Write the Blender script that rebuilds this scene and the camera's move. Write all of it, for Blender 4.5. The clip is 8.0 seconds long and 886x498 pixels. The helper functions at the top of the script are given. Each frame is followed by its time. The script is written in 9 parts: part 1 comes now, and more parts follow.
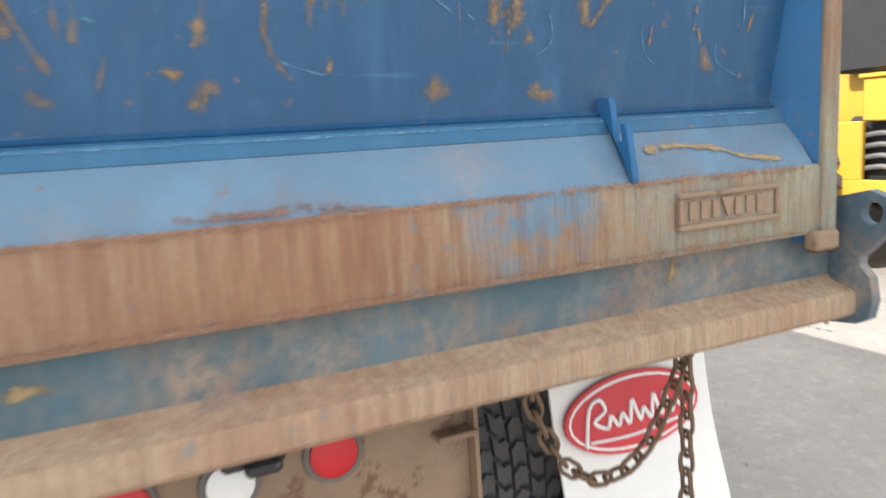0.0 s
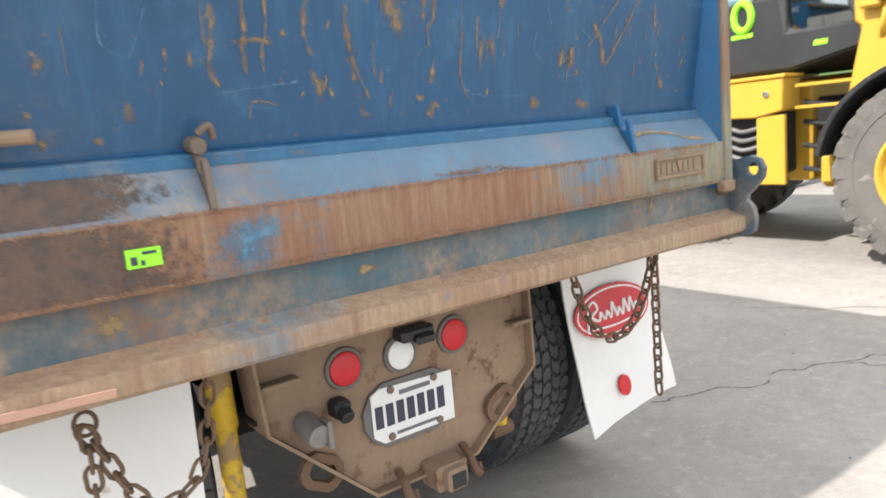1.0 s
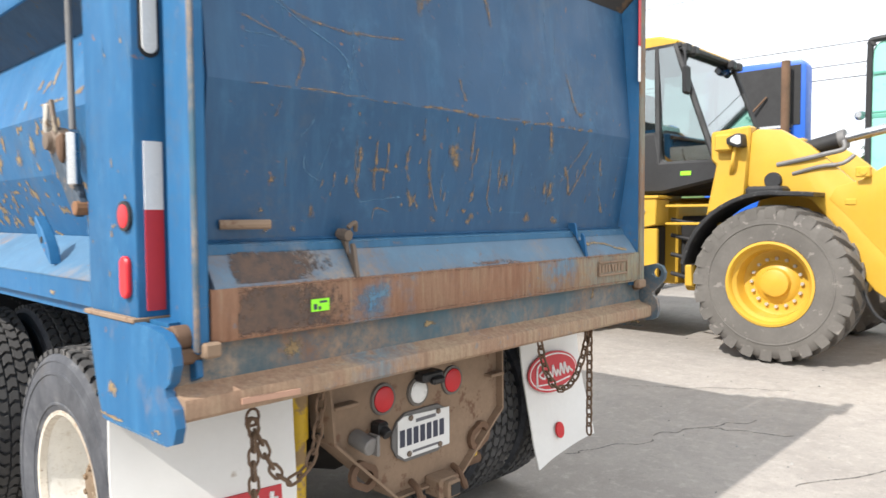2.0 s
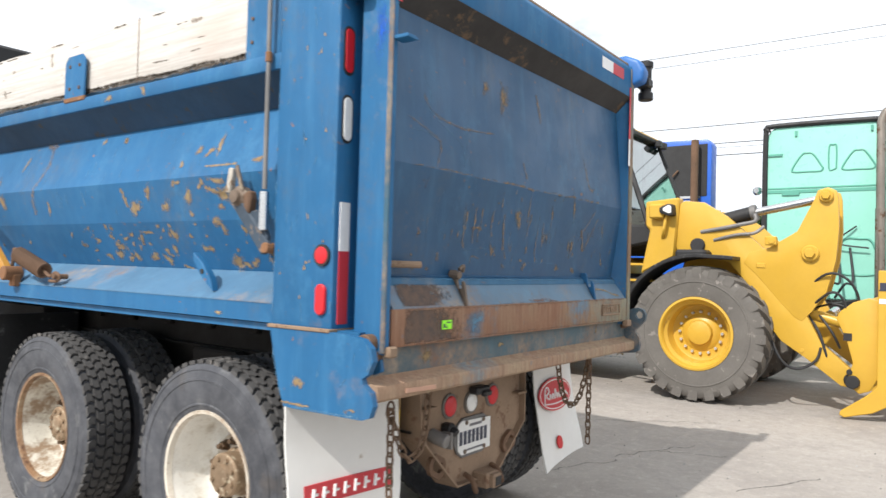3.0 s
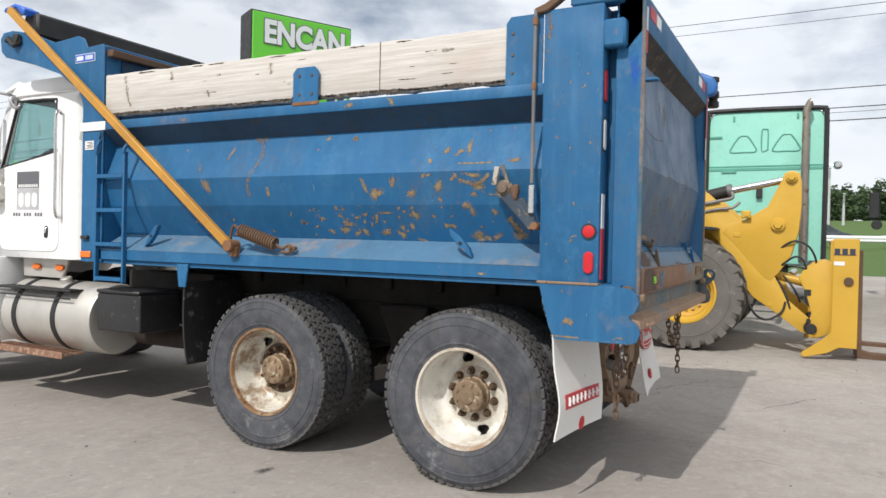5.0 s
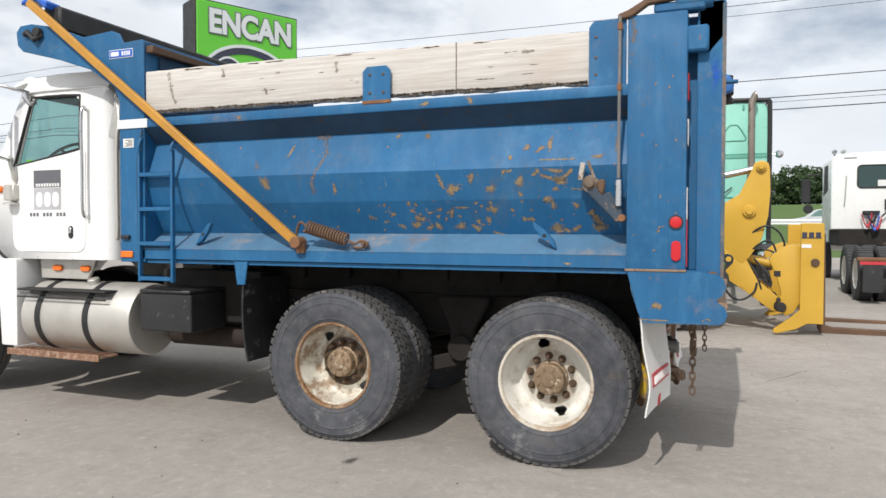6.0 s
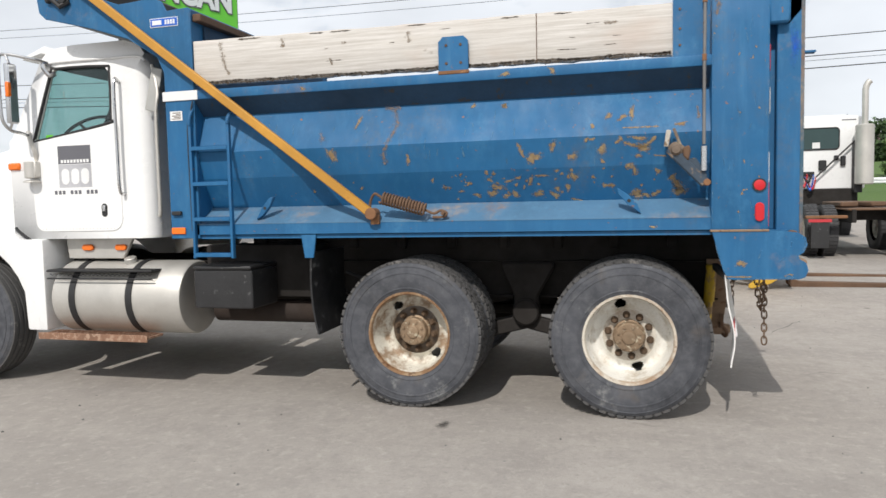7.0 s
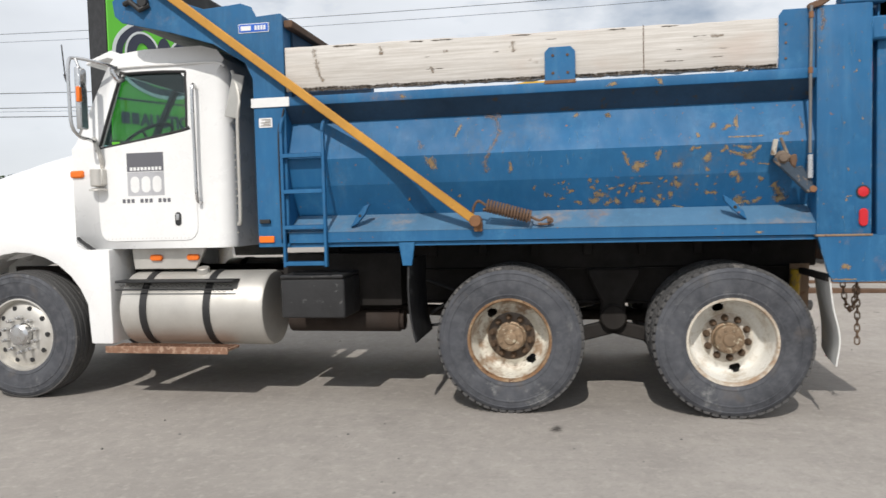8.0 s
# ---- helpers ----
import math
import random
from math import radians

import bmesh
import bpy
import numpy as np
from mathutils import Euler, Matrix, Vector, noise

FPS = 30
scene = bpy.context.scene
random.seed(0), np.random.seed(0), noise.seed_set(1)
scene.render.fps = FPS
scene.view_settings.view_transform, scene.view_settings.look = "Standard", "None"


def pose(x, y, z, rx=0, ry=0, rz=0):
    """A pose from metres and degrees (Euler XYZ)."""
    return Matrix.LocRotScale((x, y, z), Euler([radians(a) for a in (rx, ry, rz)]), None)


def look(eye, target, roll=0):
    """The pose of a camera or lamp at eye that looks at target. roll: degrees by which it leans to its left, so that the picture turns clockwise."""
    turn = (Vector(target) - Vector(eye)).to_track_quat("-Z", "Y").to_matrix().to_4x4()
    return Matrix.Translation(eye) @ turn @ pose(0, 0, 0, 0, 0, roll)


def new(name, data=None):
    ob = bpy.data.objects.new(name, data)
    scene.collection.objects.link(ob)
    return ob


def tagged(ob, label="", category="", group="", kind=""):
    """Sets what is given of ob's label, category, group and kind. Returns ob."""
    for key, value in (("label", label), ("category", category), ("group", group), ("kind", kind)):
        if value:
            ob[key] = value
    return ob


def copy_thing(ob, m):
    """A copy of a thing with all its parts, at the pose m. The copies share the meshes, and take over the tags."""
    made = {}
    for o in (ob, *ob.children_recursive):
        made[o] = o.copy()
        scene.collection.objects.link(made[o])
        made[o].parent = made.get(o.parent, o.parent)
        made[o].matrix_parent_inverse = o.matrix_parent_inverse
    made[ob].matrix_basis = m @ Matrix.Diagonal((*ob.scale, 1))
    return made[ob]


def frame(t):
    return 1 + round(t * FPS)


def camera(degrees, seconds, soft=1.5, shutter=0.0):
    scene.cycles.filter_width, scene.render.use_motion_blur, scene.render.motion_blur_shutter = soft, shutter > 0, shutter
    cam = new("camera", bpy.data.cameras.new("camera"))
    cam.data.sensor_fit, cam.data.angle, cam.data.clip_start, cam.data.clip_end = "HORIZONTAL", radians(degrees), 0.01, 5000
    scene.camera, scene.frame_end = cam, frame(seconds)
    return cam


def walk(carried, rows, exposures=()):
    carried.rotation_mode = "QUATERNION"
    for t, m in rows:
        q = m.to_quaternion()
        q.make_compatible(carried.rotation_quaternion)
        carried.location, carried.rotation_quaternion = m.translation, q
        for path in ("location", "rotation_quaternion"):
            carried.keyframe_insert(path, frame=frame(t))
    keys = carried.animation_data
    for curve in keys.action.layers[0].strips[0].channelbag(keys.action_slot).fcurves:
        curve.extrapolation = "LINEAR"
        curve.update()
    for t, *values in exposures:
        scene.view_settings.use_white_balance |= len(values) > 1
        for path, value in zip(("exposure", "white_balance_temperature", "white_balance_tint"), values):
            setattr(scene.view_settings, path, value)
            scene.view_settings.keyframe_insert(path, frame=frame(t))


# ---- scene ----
cam = camera(64.0, 8.0, 1.5, 0.32)
PATH = [
    (0, (-0.206, -1.047, 1.449), (0.635, 0.739, 1.132), -3.4),
    (0.5, (-0.684, -1.339, 1.454), (0.333, 0.335, 1.049), -2.7),
    (1, (-1.146, -1.488, 1.453), (0.012, 0.112, 1.138), -5.2),
    (1.2, (-1.32, -1.58, 1.47), (-0.075, -0.031, 1.248), -4.6),
    (2.3, (-2.385, -1.796, 1.546), (-0.871, -0.49, 1.502), 0.1),
    (2.5, (-2.601, -1.807, 1.528), (-1.044, -0.553, 1.548), -0.1),
    (3, (-3.149, -1.752, 1.507), (-1.532, -0.576, 1.559), 1.6),
    (3.5, (-3.645, -1.602, 1.499), (-2.008, -0.454, 1.571), 0.7),
    (4, (-4.153, -1.486, 1.485), (-2.459, -0.426, 1.541), 1.5),
    (4.5, (-4.58, -1.239, 1.46), (-2.843, -0.248, 1.468), -1.4),
    (4.7, (-4.74, -1.112, 1.468), (-3.001, -0.123, 1.457), 0.2),
    (5.8, (-5.427, -0.259, 1.49), (-3.581, 0.51, 1.432), 0.5),
    (6, (-5.543, -0.082, 1.49), (-3.683, 0.651, 1.438), 0.1),
    (6.5, (-5.834, 0.406, 1.466), (-3.933, 1.02, 1.369), -0.1),
    (7, (-5.987, 0.916, 1.496), (-4.06, 1.434, 1.356), -1.3),
    (7.5, (-6.179, 1.447, 1.51), (-4.227, 1.867, 1.395), -0.5),
    (8, (-6.272, 2.011, 1.476), (-4.308, 2.372, 1.371), -1.4),
]
EXPOSURES = [(0.0, 1.04), (1.2, 0.88), (2.5, 0.45), (3.5, 0.12), (4.5, -0.13), (6.0, -0.19), (7.0, -0.24), (8.0, -0.33)]
walk(cam, [(t, look(eye, target, roll)) for t, eye, target, roll in PATH], EXPOSURES)

# ---- light ----
TO_SUN = Vector((-1.0, 0.06, 1.0)).normalized()
ELEVATION = math.asin(TO_SUN.z)
sun = new("sun", bpy.data.lights.new("sun", "SUN"))
sun.data.energy, sun.data.angle, sun.data.color = 3.9, radians(0.6), (1.0, 0.955, 0.90)
sun.rotation_euler = TO_SUN.to_track_quat("Z", "Y").to_euler()

world = bpy.data.worlds.new("sky")
scene.world = world
world.use_nodes = True
wt = world.node_tree
wt.nodes.clear()
sky = wt.nodes.new("ShaderNodeTexSky")
sky.sky_type, sky.sun_disc = "NISHITA", False
sky.sun_elevation = ELEVATION
sky.sun_rotation = math.atan2(TO_SUN.x, TO_SUN.y)
coord = wt.nodes.new("ShaderNodeTexCoord")
squash = wt.nodes.new("ShaderNodeMapping")
squash.inputs["Scale"].default_value = (1.0, 1.0, 2.2)
cloud = wt.nodes.new("ShaderNodeTexNoise")
cloud.inputs["Scale"].default_value, cloud.inputs["Detail"].default_value, cloud.inputs["Roughness"].default_value = 2.6, 7, 0.55
cover = wt.nodes.new("ShaderNodeMapRange")
cover.inputs["From Min"].default_value, cover.inputs["From Max"].default_value = 0.22, 0.42
cover.inputs["To Max"].default_value = 0.86
shade = wt.nodes.new("ShaderNodeTexNoise")
shade.inputs["Scale"].default_value, shade.inputs["Detail"].default_value = 4.0, 6
tone = wt.nodes.new("ShaderNodeMapRange")
tone.inputs["From Min"].default_value, tone.inputs["From Max"].default_value = 0.33, 0.60
tone.inputs["To Min"].default_value, tone.inputs["To Max"].default_value = 12.3, 14.2
white = wt.nodes.new("ShaderNodeCombineColor")
mixer = wt.nodes.new("ShaderNodeMix")
mixer.data_type = "RGBA"
tint = wt.nodes.new("ShaderNodeMix")
tint.data_type, tint.blend_type = "RGBA", "MULTIPLY"
tint.inputs["Factor"].default_value = 1.0
tint.inputs["B"].default_value = (0.965, 1.0, 1.05, 1)
back = wt.nodes.new("ShaderNodeBackground")
back.inputs["Strength"].default_value = 0.087
wout = wt.nodes.new("ShaderNodeOutputWorld")
for a, b in ((coord.outputs["Generated"], squash.inputs["Vector"]), (squash.outputs["Vector"], cloud.inputs["Vector"]),
             (squash.outputs["Vector"], shade.inputs["Vector"]), (cloud.outputs["Fac"], cover.inputs["Value"]),
             (shade.outputs["Fac"], tone.inputs["Value"]), (tone.outputs["Result"], white.inputs["Red"]),
             (tone.outputs["Result"], white.inputs["Green"]), (tone.outputs["Result"], white.inputs["Blue"]),
             (cover.outputs["Result"], mixer.inputs["Factor"]), (sky.outputs["Color"], mixer.inputs["A"]),
             (white.outputs["Color"], tint.inputs["A"]), (tint.outputs["Result"], mixer.inputs["B"]), (mixer.outputs["Result"], back.inputs["Color"]),
             (back.outputs["Background"], wout.inputs["Surface"])):
    wt.links.new(a, b)


# ---- materials ----
class Nodes:
    """A short way to write a node material."""

    def __init__(self, name):
        self.mat = bpy.data.materials.new(name)
        self.mat.use_nodes = True
        self.tree = self.mat.node_tree
        self.bsdf = self.tree.nodes["Principled BSDF"]
        self.where = self.add("ShaderNodeTexCoord").outputs["Object"]

    def add(self, kind):
        return self.tree.nodes.new(kind)

    def put(self, socket, value):
        if isinstance(value, bpy.types.NodeSocket):
            self.tree.links.new(value, socket)
        elif isinstance(value, tuple) and len(value) == 3 and socket.type == "RGBA":
            socket.default_value = (*value, 1)
        else:
            socket.default_value = value

    def stretch(self, scale, shift=(0, 0, 0)):
        n = self.add("ShaderNodeMapping")
        self.put(n.inputs["Vector"], self.where)
        n.inputs["Scale"].default_value, n.inputs["Location"].default_value = scale, shift
        return n.outputs["Vector"]

    def noise(self, scale, detail=5, rough=0.6, at=None):
        n = self.add("ShaderNodeTexNoise")
        self.put(n.inputs["Vector"], at or self.where)
        n.inputs["Scale"].default_value, n.inputs["Detail"].default_value, n.inputs["Roughness"].default_value = scale, detail, rough
        return n.outputs["Fac"]

    def cells(self, scale, at=None, feature="F1", out="Distance"):
        n = self.add("ShaderNodeTexVoronoi")
        n.feature = feature
        self.put(n.inputs["Vector"], at or self.where)
        n.inputs["Scale"].default_value = scale
        return n.outputs[out]

    def ramp(self, value, lo, hi, to_lo=0.0, to_hi=1.0):
        n = self.add("ShaderNodeMapRange")
        self.put(n.inputs["Value"], value)
        for key, v in (("From Min", lo), ("From Max", hi), ("To Min", to_lo), ("To Max", to_hi)):
            n.inputs[key].default_value = v
        return n.outputs["Result"]

    def math(self, op, a, b=0.0):
        n = self.add("ShaderNodeMath")
        n.operation = op
        self.put(n.inputs[0], a)
        self.put(n.inputs[1], b)
        return n.outputs[0]

    def mix(self, fac, a, b, blend="MIX"):
        n = self.add("ShaderNodeMix")
        n.data_type, n.blend_type = "RGBA", blend
        self.put(n.inputs["Factor"], fac)
        self.put(n.inputs["A"], a)
        self.put(n.inputs["B"], b)
        return n.outputs["Result"]

    def bump(self, height, strength, distance=0.01):
        n = self.add("ShaderNodeBump")
        self.put(n.inputs["Height"], height)
        n.inputs["Strength"].default_value, n.inputs["Distance"].default_value = strength, distance
        self.tree.links.new(n.outputs["Normal"], self.bsdf.inputs["Normal"])

    def done(self, color, rough=0.5, metal=0.0, **more):
        self.put(self.bsdf.inputs["Base Color"], color)
        self.put(self.bsdf.inputs["Roughness"], rough)
        self.put(self.bsdf.inputs["Metallic"], metal)
        for key, v in more.items():
            self.put(self.bsdf.inputs[key.replace("_", " ")], v)
        return self.mat


def surface(name, color, rough=0.5, metal=0.0, vary=0.25, grain=40.0, wear=None, wear_at=0.62, relief=0.15, wear_size=9.0, **more):
    """Colour with broad and fine variation, patchy wear of another colour, and a fine relief."""
    n = Nodes(name)
    dark = tuple(c * (1 - vary) for c in color)
    light = tuple(min(1, c * (1 + vary)) for c in color)
    col = n.mix(n.ramp(n.noise(1.7, 6, 0.65), 0.3, 0.7), dark, light)
    fine = n.noise(grain, 4)
    col = n.mix(n.ramp(fine, 0.35, 0.75, 0.0, 0.35), col, dark)
    r = n.ramp(n.noise(6.0), 0.3, 0.7, max(0.05, rough - 0.1), min(1, rough + 0.12))
    if wear:
        mask = n.ramp(n.noise(wear_size, 7, 0.7), wear_at, wear_at + 0.05)
        col = n.mix(mask, col, wear)
        r = n.mix(mask, r, (0.85, 0.85, 0.85))
    n.bump(fine, relief, 0.004)
    return n.done(col, r, metal, **more)


RUST = (0.215, 0.105, 0.05)
DUST = (0.30, 0.21, 0.14)


def blue_paint(name, color, spots=0.0, dusty=0.0, streak=0.35, dull=0.55):
    """Sun-faded blue paint on steel: chalky streaks, fine scratches, rust spots, brown road dust."""
    n = Nodes(name)
    faded = tuple(c * 0.8 + a for c, a in zip(color, (0.035, 0.085, 0.115)))
    deep = tuple(c * 0.72 for c in color)
    col = n.mix(n.ramp(n.noise(1.3, 6, 0.7), 0.3, 0.72), deep, color)
    runs = n.noise(1.0, 7, 0.7, n.stretch((14, 14, 1.6)))
    col = n.mix(n.ramp(runs, 0.5, 0.78, 0.0, streak), col, faded)
    scratch = n.noise(1.0, 3, 0.5, n.stretch((4, 60, 60), (3, 1, 7)))
    col = n.mix(n.ramp(scratch, 0.70, 0.74, 0.0, 0.35), col, faded)
    patch = n.math("MULTIPLY", n.ramp(n.noise(3.4, 8, 0.72, n.stretch((1, 1, 0.7), (2, 9, 4))), 0.54, 0.66), n.ramp(n.noise(34, 6, 0.75), 0.36, 0.60, 0.1, 0.55))
    col = n.mix(patch, col, faded)
    grime = n.math("MULTIPLY", n.ramp(n.noise(2.3, 8, 0.7, n.stretch((1, 1, 0.6), (8, 1, 6))), 0.52, 0.68), n.ramp(n.noise(26, 6, 0.75), 0.38, 0.62, 0.0, 0.35))
    col = n.mix(grime, col, (0.13, 0.105, 0.07))
    chips = n.math("MULTIPLY", n.ramp(n.noise(30, 4, 0.6), 0.66, 0.70), n.ramp(n.noise(3.2, 4), 0.42, 0.6))
    col = n.mix(n.math("MULTIPLY", chips, 0.8), col, RUST)
    rough = n.ramp(n.noise(5.0), 0.3, 0.7, dull, dull + 0.2)
    if spots:
        mask = n.ramp(n.noise(10, 6, 0.55), 0.74 - spots * 0.2, 0.77 - spots * 0.2)
        col = n.mix(mask, col, n.mix(n.noise(50), RUST, (0.42, 0.2, 0.07)))
        rough = n.mix(mask, rough, (0.9, 0.9, 0.9))
    if dusty:
        down = n.noise(1.0, 8, 0.75, n.stretch((18, 18, 2.2), (5, 2, 1)))
        mask = n.math("MULTIPLY", n.ramp(n.noise(1.8, 6, 0.65), 0.62 - 0.45 * dusty, 0.80 - 0.45 * dusty), n.math("MULTIPLY", n.ramp(down, 0.28, 0.52, 0.35, 1.0), n.ramp(n.noise(28, 7, 0.78), 0.36, 0.60, 0.15, 1.0)))
        brown = n.mix(n.ramp(n.noise(4.5, 6), 0.35, 0.65), (0.20, 0.115, 0.075), (0.36, 0.27, 0.19))
        col = n.mix(mask, col, brown)
        rough = n.mix(mask, rough, (0.9, 0.9, 0.9))
    n.bump(n.noise(70, 4), 0.08, 0.004)
    return n.done(col, rough, 0.0)


BLUE = (0.008, 0.120, 0.285)
m_blue = blue_paint("blue_paint", BLUE, dusty=0.03, streak=0.5)
m_blue_side = blue_paint("blue_side_paint", BLUE, spots=0.14, streak=0.4)
m_blue_gate = blue_paint("blue_gate_paint", (0.010, 0.072, 0.168), spots=0.14, streak=0.5, dull=0.34)
m_side_ledge = blue_paint("pale_side_ledge_paint", (0.075, 0.18, 0.30), dusty=0.15, streak=0.5)
m_gate_step = blue_paint("gate_step_paint", (0.022, 0.115, 0.225), dusty=0.10, streak=0.5)
m_gate_ledge = blue_paint("dust_filmed_blue_paint", (0.115, 0.20, 0.285), dusty=0.36, streak=0.5)
m_sill_blue = blue_paint("grimy_blue_paint", (0.065, 0.12, 0.15), dusty=0.42, streak=0.5)


def flaked(name, first, second, low, high):
    """A thin crust that thins out raggedly towards its border."""
    n = Nodes(name)
    cover = n.add("ShaderNodeAttribute")
    cover.attribute_name = "cover"
    ragged = n.math("ADD", n.math("MULTIPLY", n.math("SUBTRACT", n.noise(55, 6, 0.75), 0.5), 2.4), cover.outputs["Fac"])
    col = n.mix(n.ramp(n.noise(26, 6, 0.7), 0.36, 0.62), first, second)
    n.bump(n.noise(110, 4), 0.4, 0.004)
    return n.done(col, 0.9, Alpha=n.ramp(ragged, low, high, 0.0, 0.88))


m_ear_blue = blue_paint("grimy_ear_paint", (0.035, 0.10, 0.15), dusty=0.48, streak=0.5)
m_rust_tan = flaked("tan_rust", (0.34, 0.255, 0.135), (0.25, 0.165, 0.085), 0.22, 0.72)
m_scorch = flaked("scorched_bare_steel", (0.075, 0.06, 0.055), (0.14, 0.09, 0.065), 0.05, 0.55)
m_edge_flake = flaked("flaking_brown_edge", (0.17, 0.085, 0.055), (0.25, 0.15, 0.10), 0.3, 1.0)
m_rust_gate = flaked("soft_tan_rust", (0.30, 0.21, 0.105), (0.21, 0.145, 0.085), 0.28, 1.0)
m_rust_faint = flaked("thin_tan_rust", (0.30, 0.21, 0.12), (0.20, 0.14, 0.09), 0.45, 1.15)
m_rot = flaked("dark_rotten_wood", (0.035, 0.025, 0.016), (0.10, 0.075, 0.05), 0.25, 0.55)
m_stain = flaked("brown_wood_stain", (0.20, 0.15, 0.11), (0.30, 0.25, 0.19), 0.45, 0.95)
m_pale_blue = flaked("chalky_blue_scratch", (0.075, 0.20, 0.33), (0.13, 0.24, 0.35), 0.45, 1.0)
m_blue_patch = flaked("bare_blue_paint", (0.05, 0.165, 0.29), (0.13, 0.245, 0.33), 0.25, 1.0)
m_spray = flaked("fresh_blue_spray", (0.01, 0.10, 0.55), (0.015, 0.13, 0.60), 0.2, 1.3)
m_latch_bar = surface("greasy_dark_blue_steel", (0.035, 0.055, 0.08), 0.65, vary=0.4, wear=(0.20, 0.15, 0.11), wear_at=0.56, wear_size=14, relief=0.3)
m_latch = surface("greasy_brown_steel", (0.16, 0.12, 0.09), 0.7, 0.2, vary=0.4, relief=0.4, wear=(0.32, 0.27, 0.2), wear_at=0.6)


def crusted(name, first, second, third, paint, bare, red=None):
    """Dried road dirt over paint: broad patches, downward streaks, and places where the paint shows."""
    n = Nodes(name)
    streak = n.noise(1.0, 8, 0.72, n.stretch((11, 11, 2.6), (5, 2, 1)))
    col = n.mix(n.ramp(n.noise(2.6, 6, 0.65), 0.36, 0.64), first, second)
    if red:
        # red dust was thrown up on one half of the rail, weathered greenish paint remains on the other
        axes = n.add("ShaderNodeSeparateXYZ")
        n.put(axes.inputs[0], n.where)
        drift = n.math("ADD", axes.outputs["X"], n.math("MULTIPLY", n.math("SUBTRACT", n.noise(1.6, 7, 0.7), 0.5), 2.6))
        col = n.mix(n.ramp(drift, 0.62, 0.0, 0.0, 0.72), col, red)
        col = n.mix(n.math("MULTIPLY", n.ramp(drift, 0.30, 0.75, 0.0, 0.65), n.ramp(n.noise(9, 7, 0.75), 0.40, 0.58)), col, (0.19, 0.245, 0.225))
    col = n.mix(n.ramp(streak, 0.44, 0.66, 0.0, 0.55), col, third)
    show = n.math("MULTIPLY", n.ramp(n.noise(1.5, 6, 0.6, n.stretch((1, 1, 1), (7, 3, 2))), 0.60 - bare, 0.68 - bare), n.ramp(n.noise(16, 6, 0.7), 0.38, 0.56))
    col = n.mix(n.math("MULTIPLY", show, 0.85), col, paint)
    runs = n.noise(1.0, 8, 0.75, n.stretch((46, 46, 4.0), (1, 7, 3)))
    col = n.mix(n.ramp(runs, 0.46, 0.66, 0.0, 0.55), col, tuple(c * 0.6 for c in third))
    col = n.mix(n.ramp(runs, 0.46, 0.32, 0.0, 0.40), col, tuple(min(1, c * 1.25) for c in second))
    chip = n.math("MULTIPLY", n.ramp(n.noise(22, 7, 0.75), 0.58, 0.66), n.ramp(n.noise(3.0, 4), 0.40, 0.6))
    col = n.mix(n.math("MULTIPLY", chip, 0.5), col, paint)
    fine = n.noise(90, 5, 0.65)
    col = n.mix(n.ramp(fine, 0.40, 0.75, 0.0, 0.35), col, tuple(c * 0.55 for c in first))
    n.bump(n.math("ADD", fine, n.math("MULTIPLY", streak, 1.5)), 0.30, 0.005)
    return n.done(col, n.ramp(show, 0, 1, 0.92, 0.6))


m_gate_rail = crusted("dirt_caked_rail", (0.29, 0.165, 0.095), (0.255, 0.235, 0.155), (0.21, 0.09, 0.05), (0.06, 0.18, 0.28), 0.03, (0.265, 0.135, 0.085))
m_sill = crusted("dirt_caked_sill", (0.32, 0.20, 0.13), (0.34, 0.26, 0.17), (0.25, 0.135, 0.09), (0.11, 0.19, 0.23), 0.02)
# blue paint darkened to hold shade: under the top rails and inside the front wall
m_navy_shade = surface("navy_shade_tone", (0.020, 0.055, 0.105), 0.9, vary=0.35, wear=(0.05, 0.045, 0.04), wear_at=0.6)
# dark tone for the beam's shadow band, mixed with brown grime
m_beam_shade_grime = surface("brown_black_shade_and_grime", (0.035, 0.032, 0.030), 0.9, vary=0.4, wear=(0.11, 0.07, 0.04), wear_at=0.58, wear_size=5)
m_rod = surface("grey_weathered_rod", (0.19, 0.185, 0.18), 0.6, 0.4, vary=0.25, wear=(0.2, 0.12, 0.07), wear_at=0.6, wear_size=12)
m_dirt = surface("brown_road_dirt", (0.24, 0.165, 0.11), 0.9, vary=0.3, wear=(0.16, 0.09, 0.055), wear_at=0.58, relief=0.3)
m_rust = surface("rust", RUST, 0.9, vary=0.4, relief=0.4, wear=(0.42, 0.22, 0.10), wear_at=0.6)
m_rust_dark = surface("dark_rusted_steel", (0.13, 0.075, 0.045), 0.85, vary=0.4, relief=0.4)
m_chain = surface("rusted_chain", (0.17, 0.11, 0.07), 0.7, 0.4, vary=0.35)
m_black = surface("black_steel", (0.018, 0.018, 0.019), 0.6, vary=0.3, wear=(0.08, 0.07, 0.06), wear_at=0.66)
m_black_box = surface("black_plastic", (0.02, 0.02, 0.021), 0.5, vary=0.4, wear=(0.10, 0.10, 0.10), wear_at=0.60, wear_size=14, relief=0.5)
m_dark = surface("grimy_chassis", (0.016, 0.013, 0.011), 0.85, vary=0.4)
m_rubber = surface("dull_rubber", (0.05, 0.05, 0.052), 0.8, vary=0.35, wear=(0.085, 0.083, 0.08), wear_at=0.62, wear_size=6)


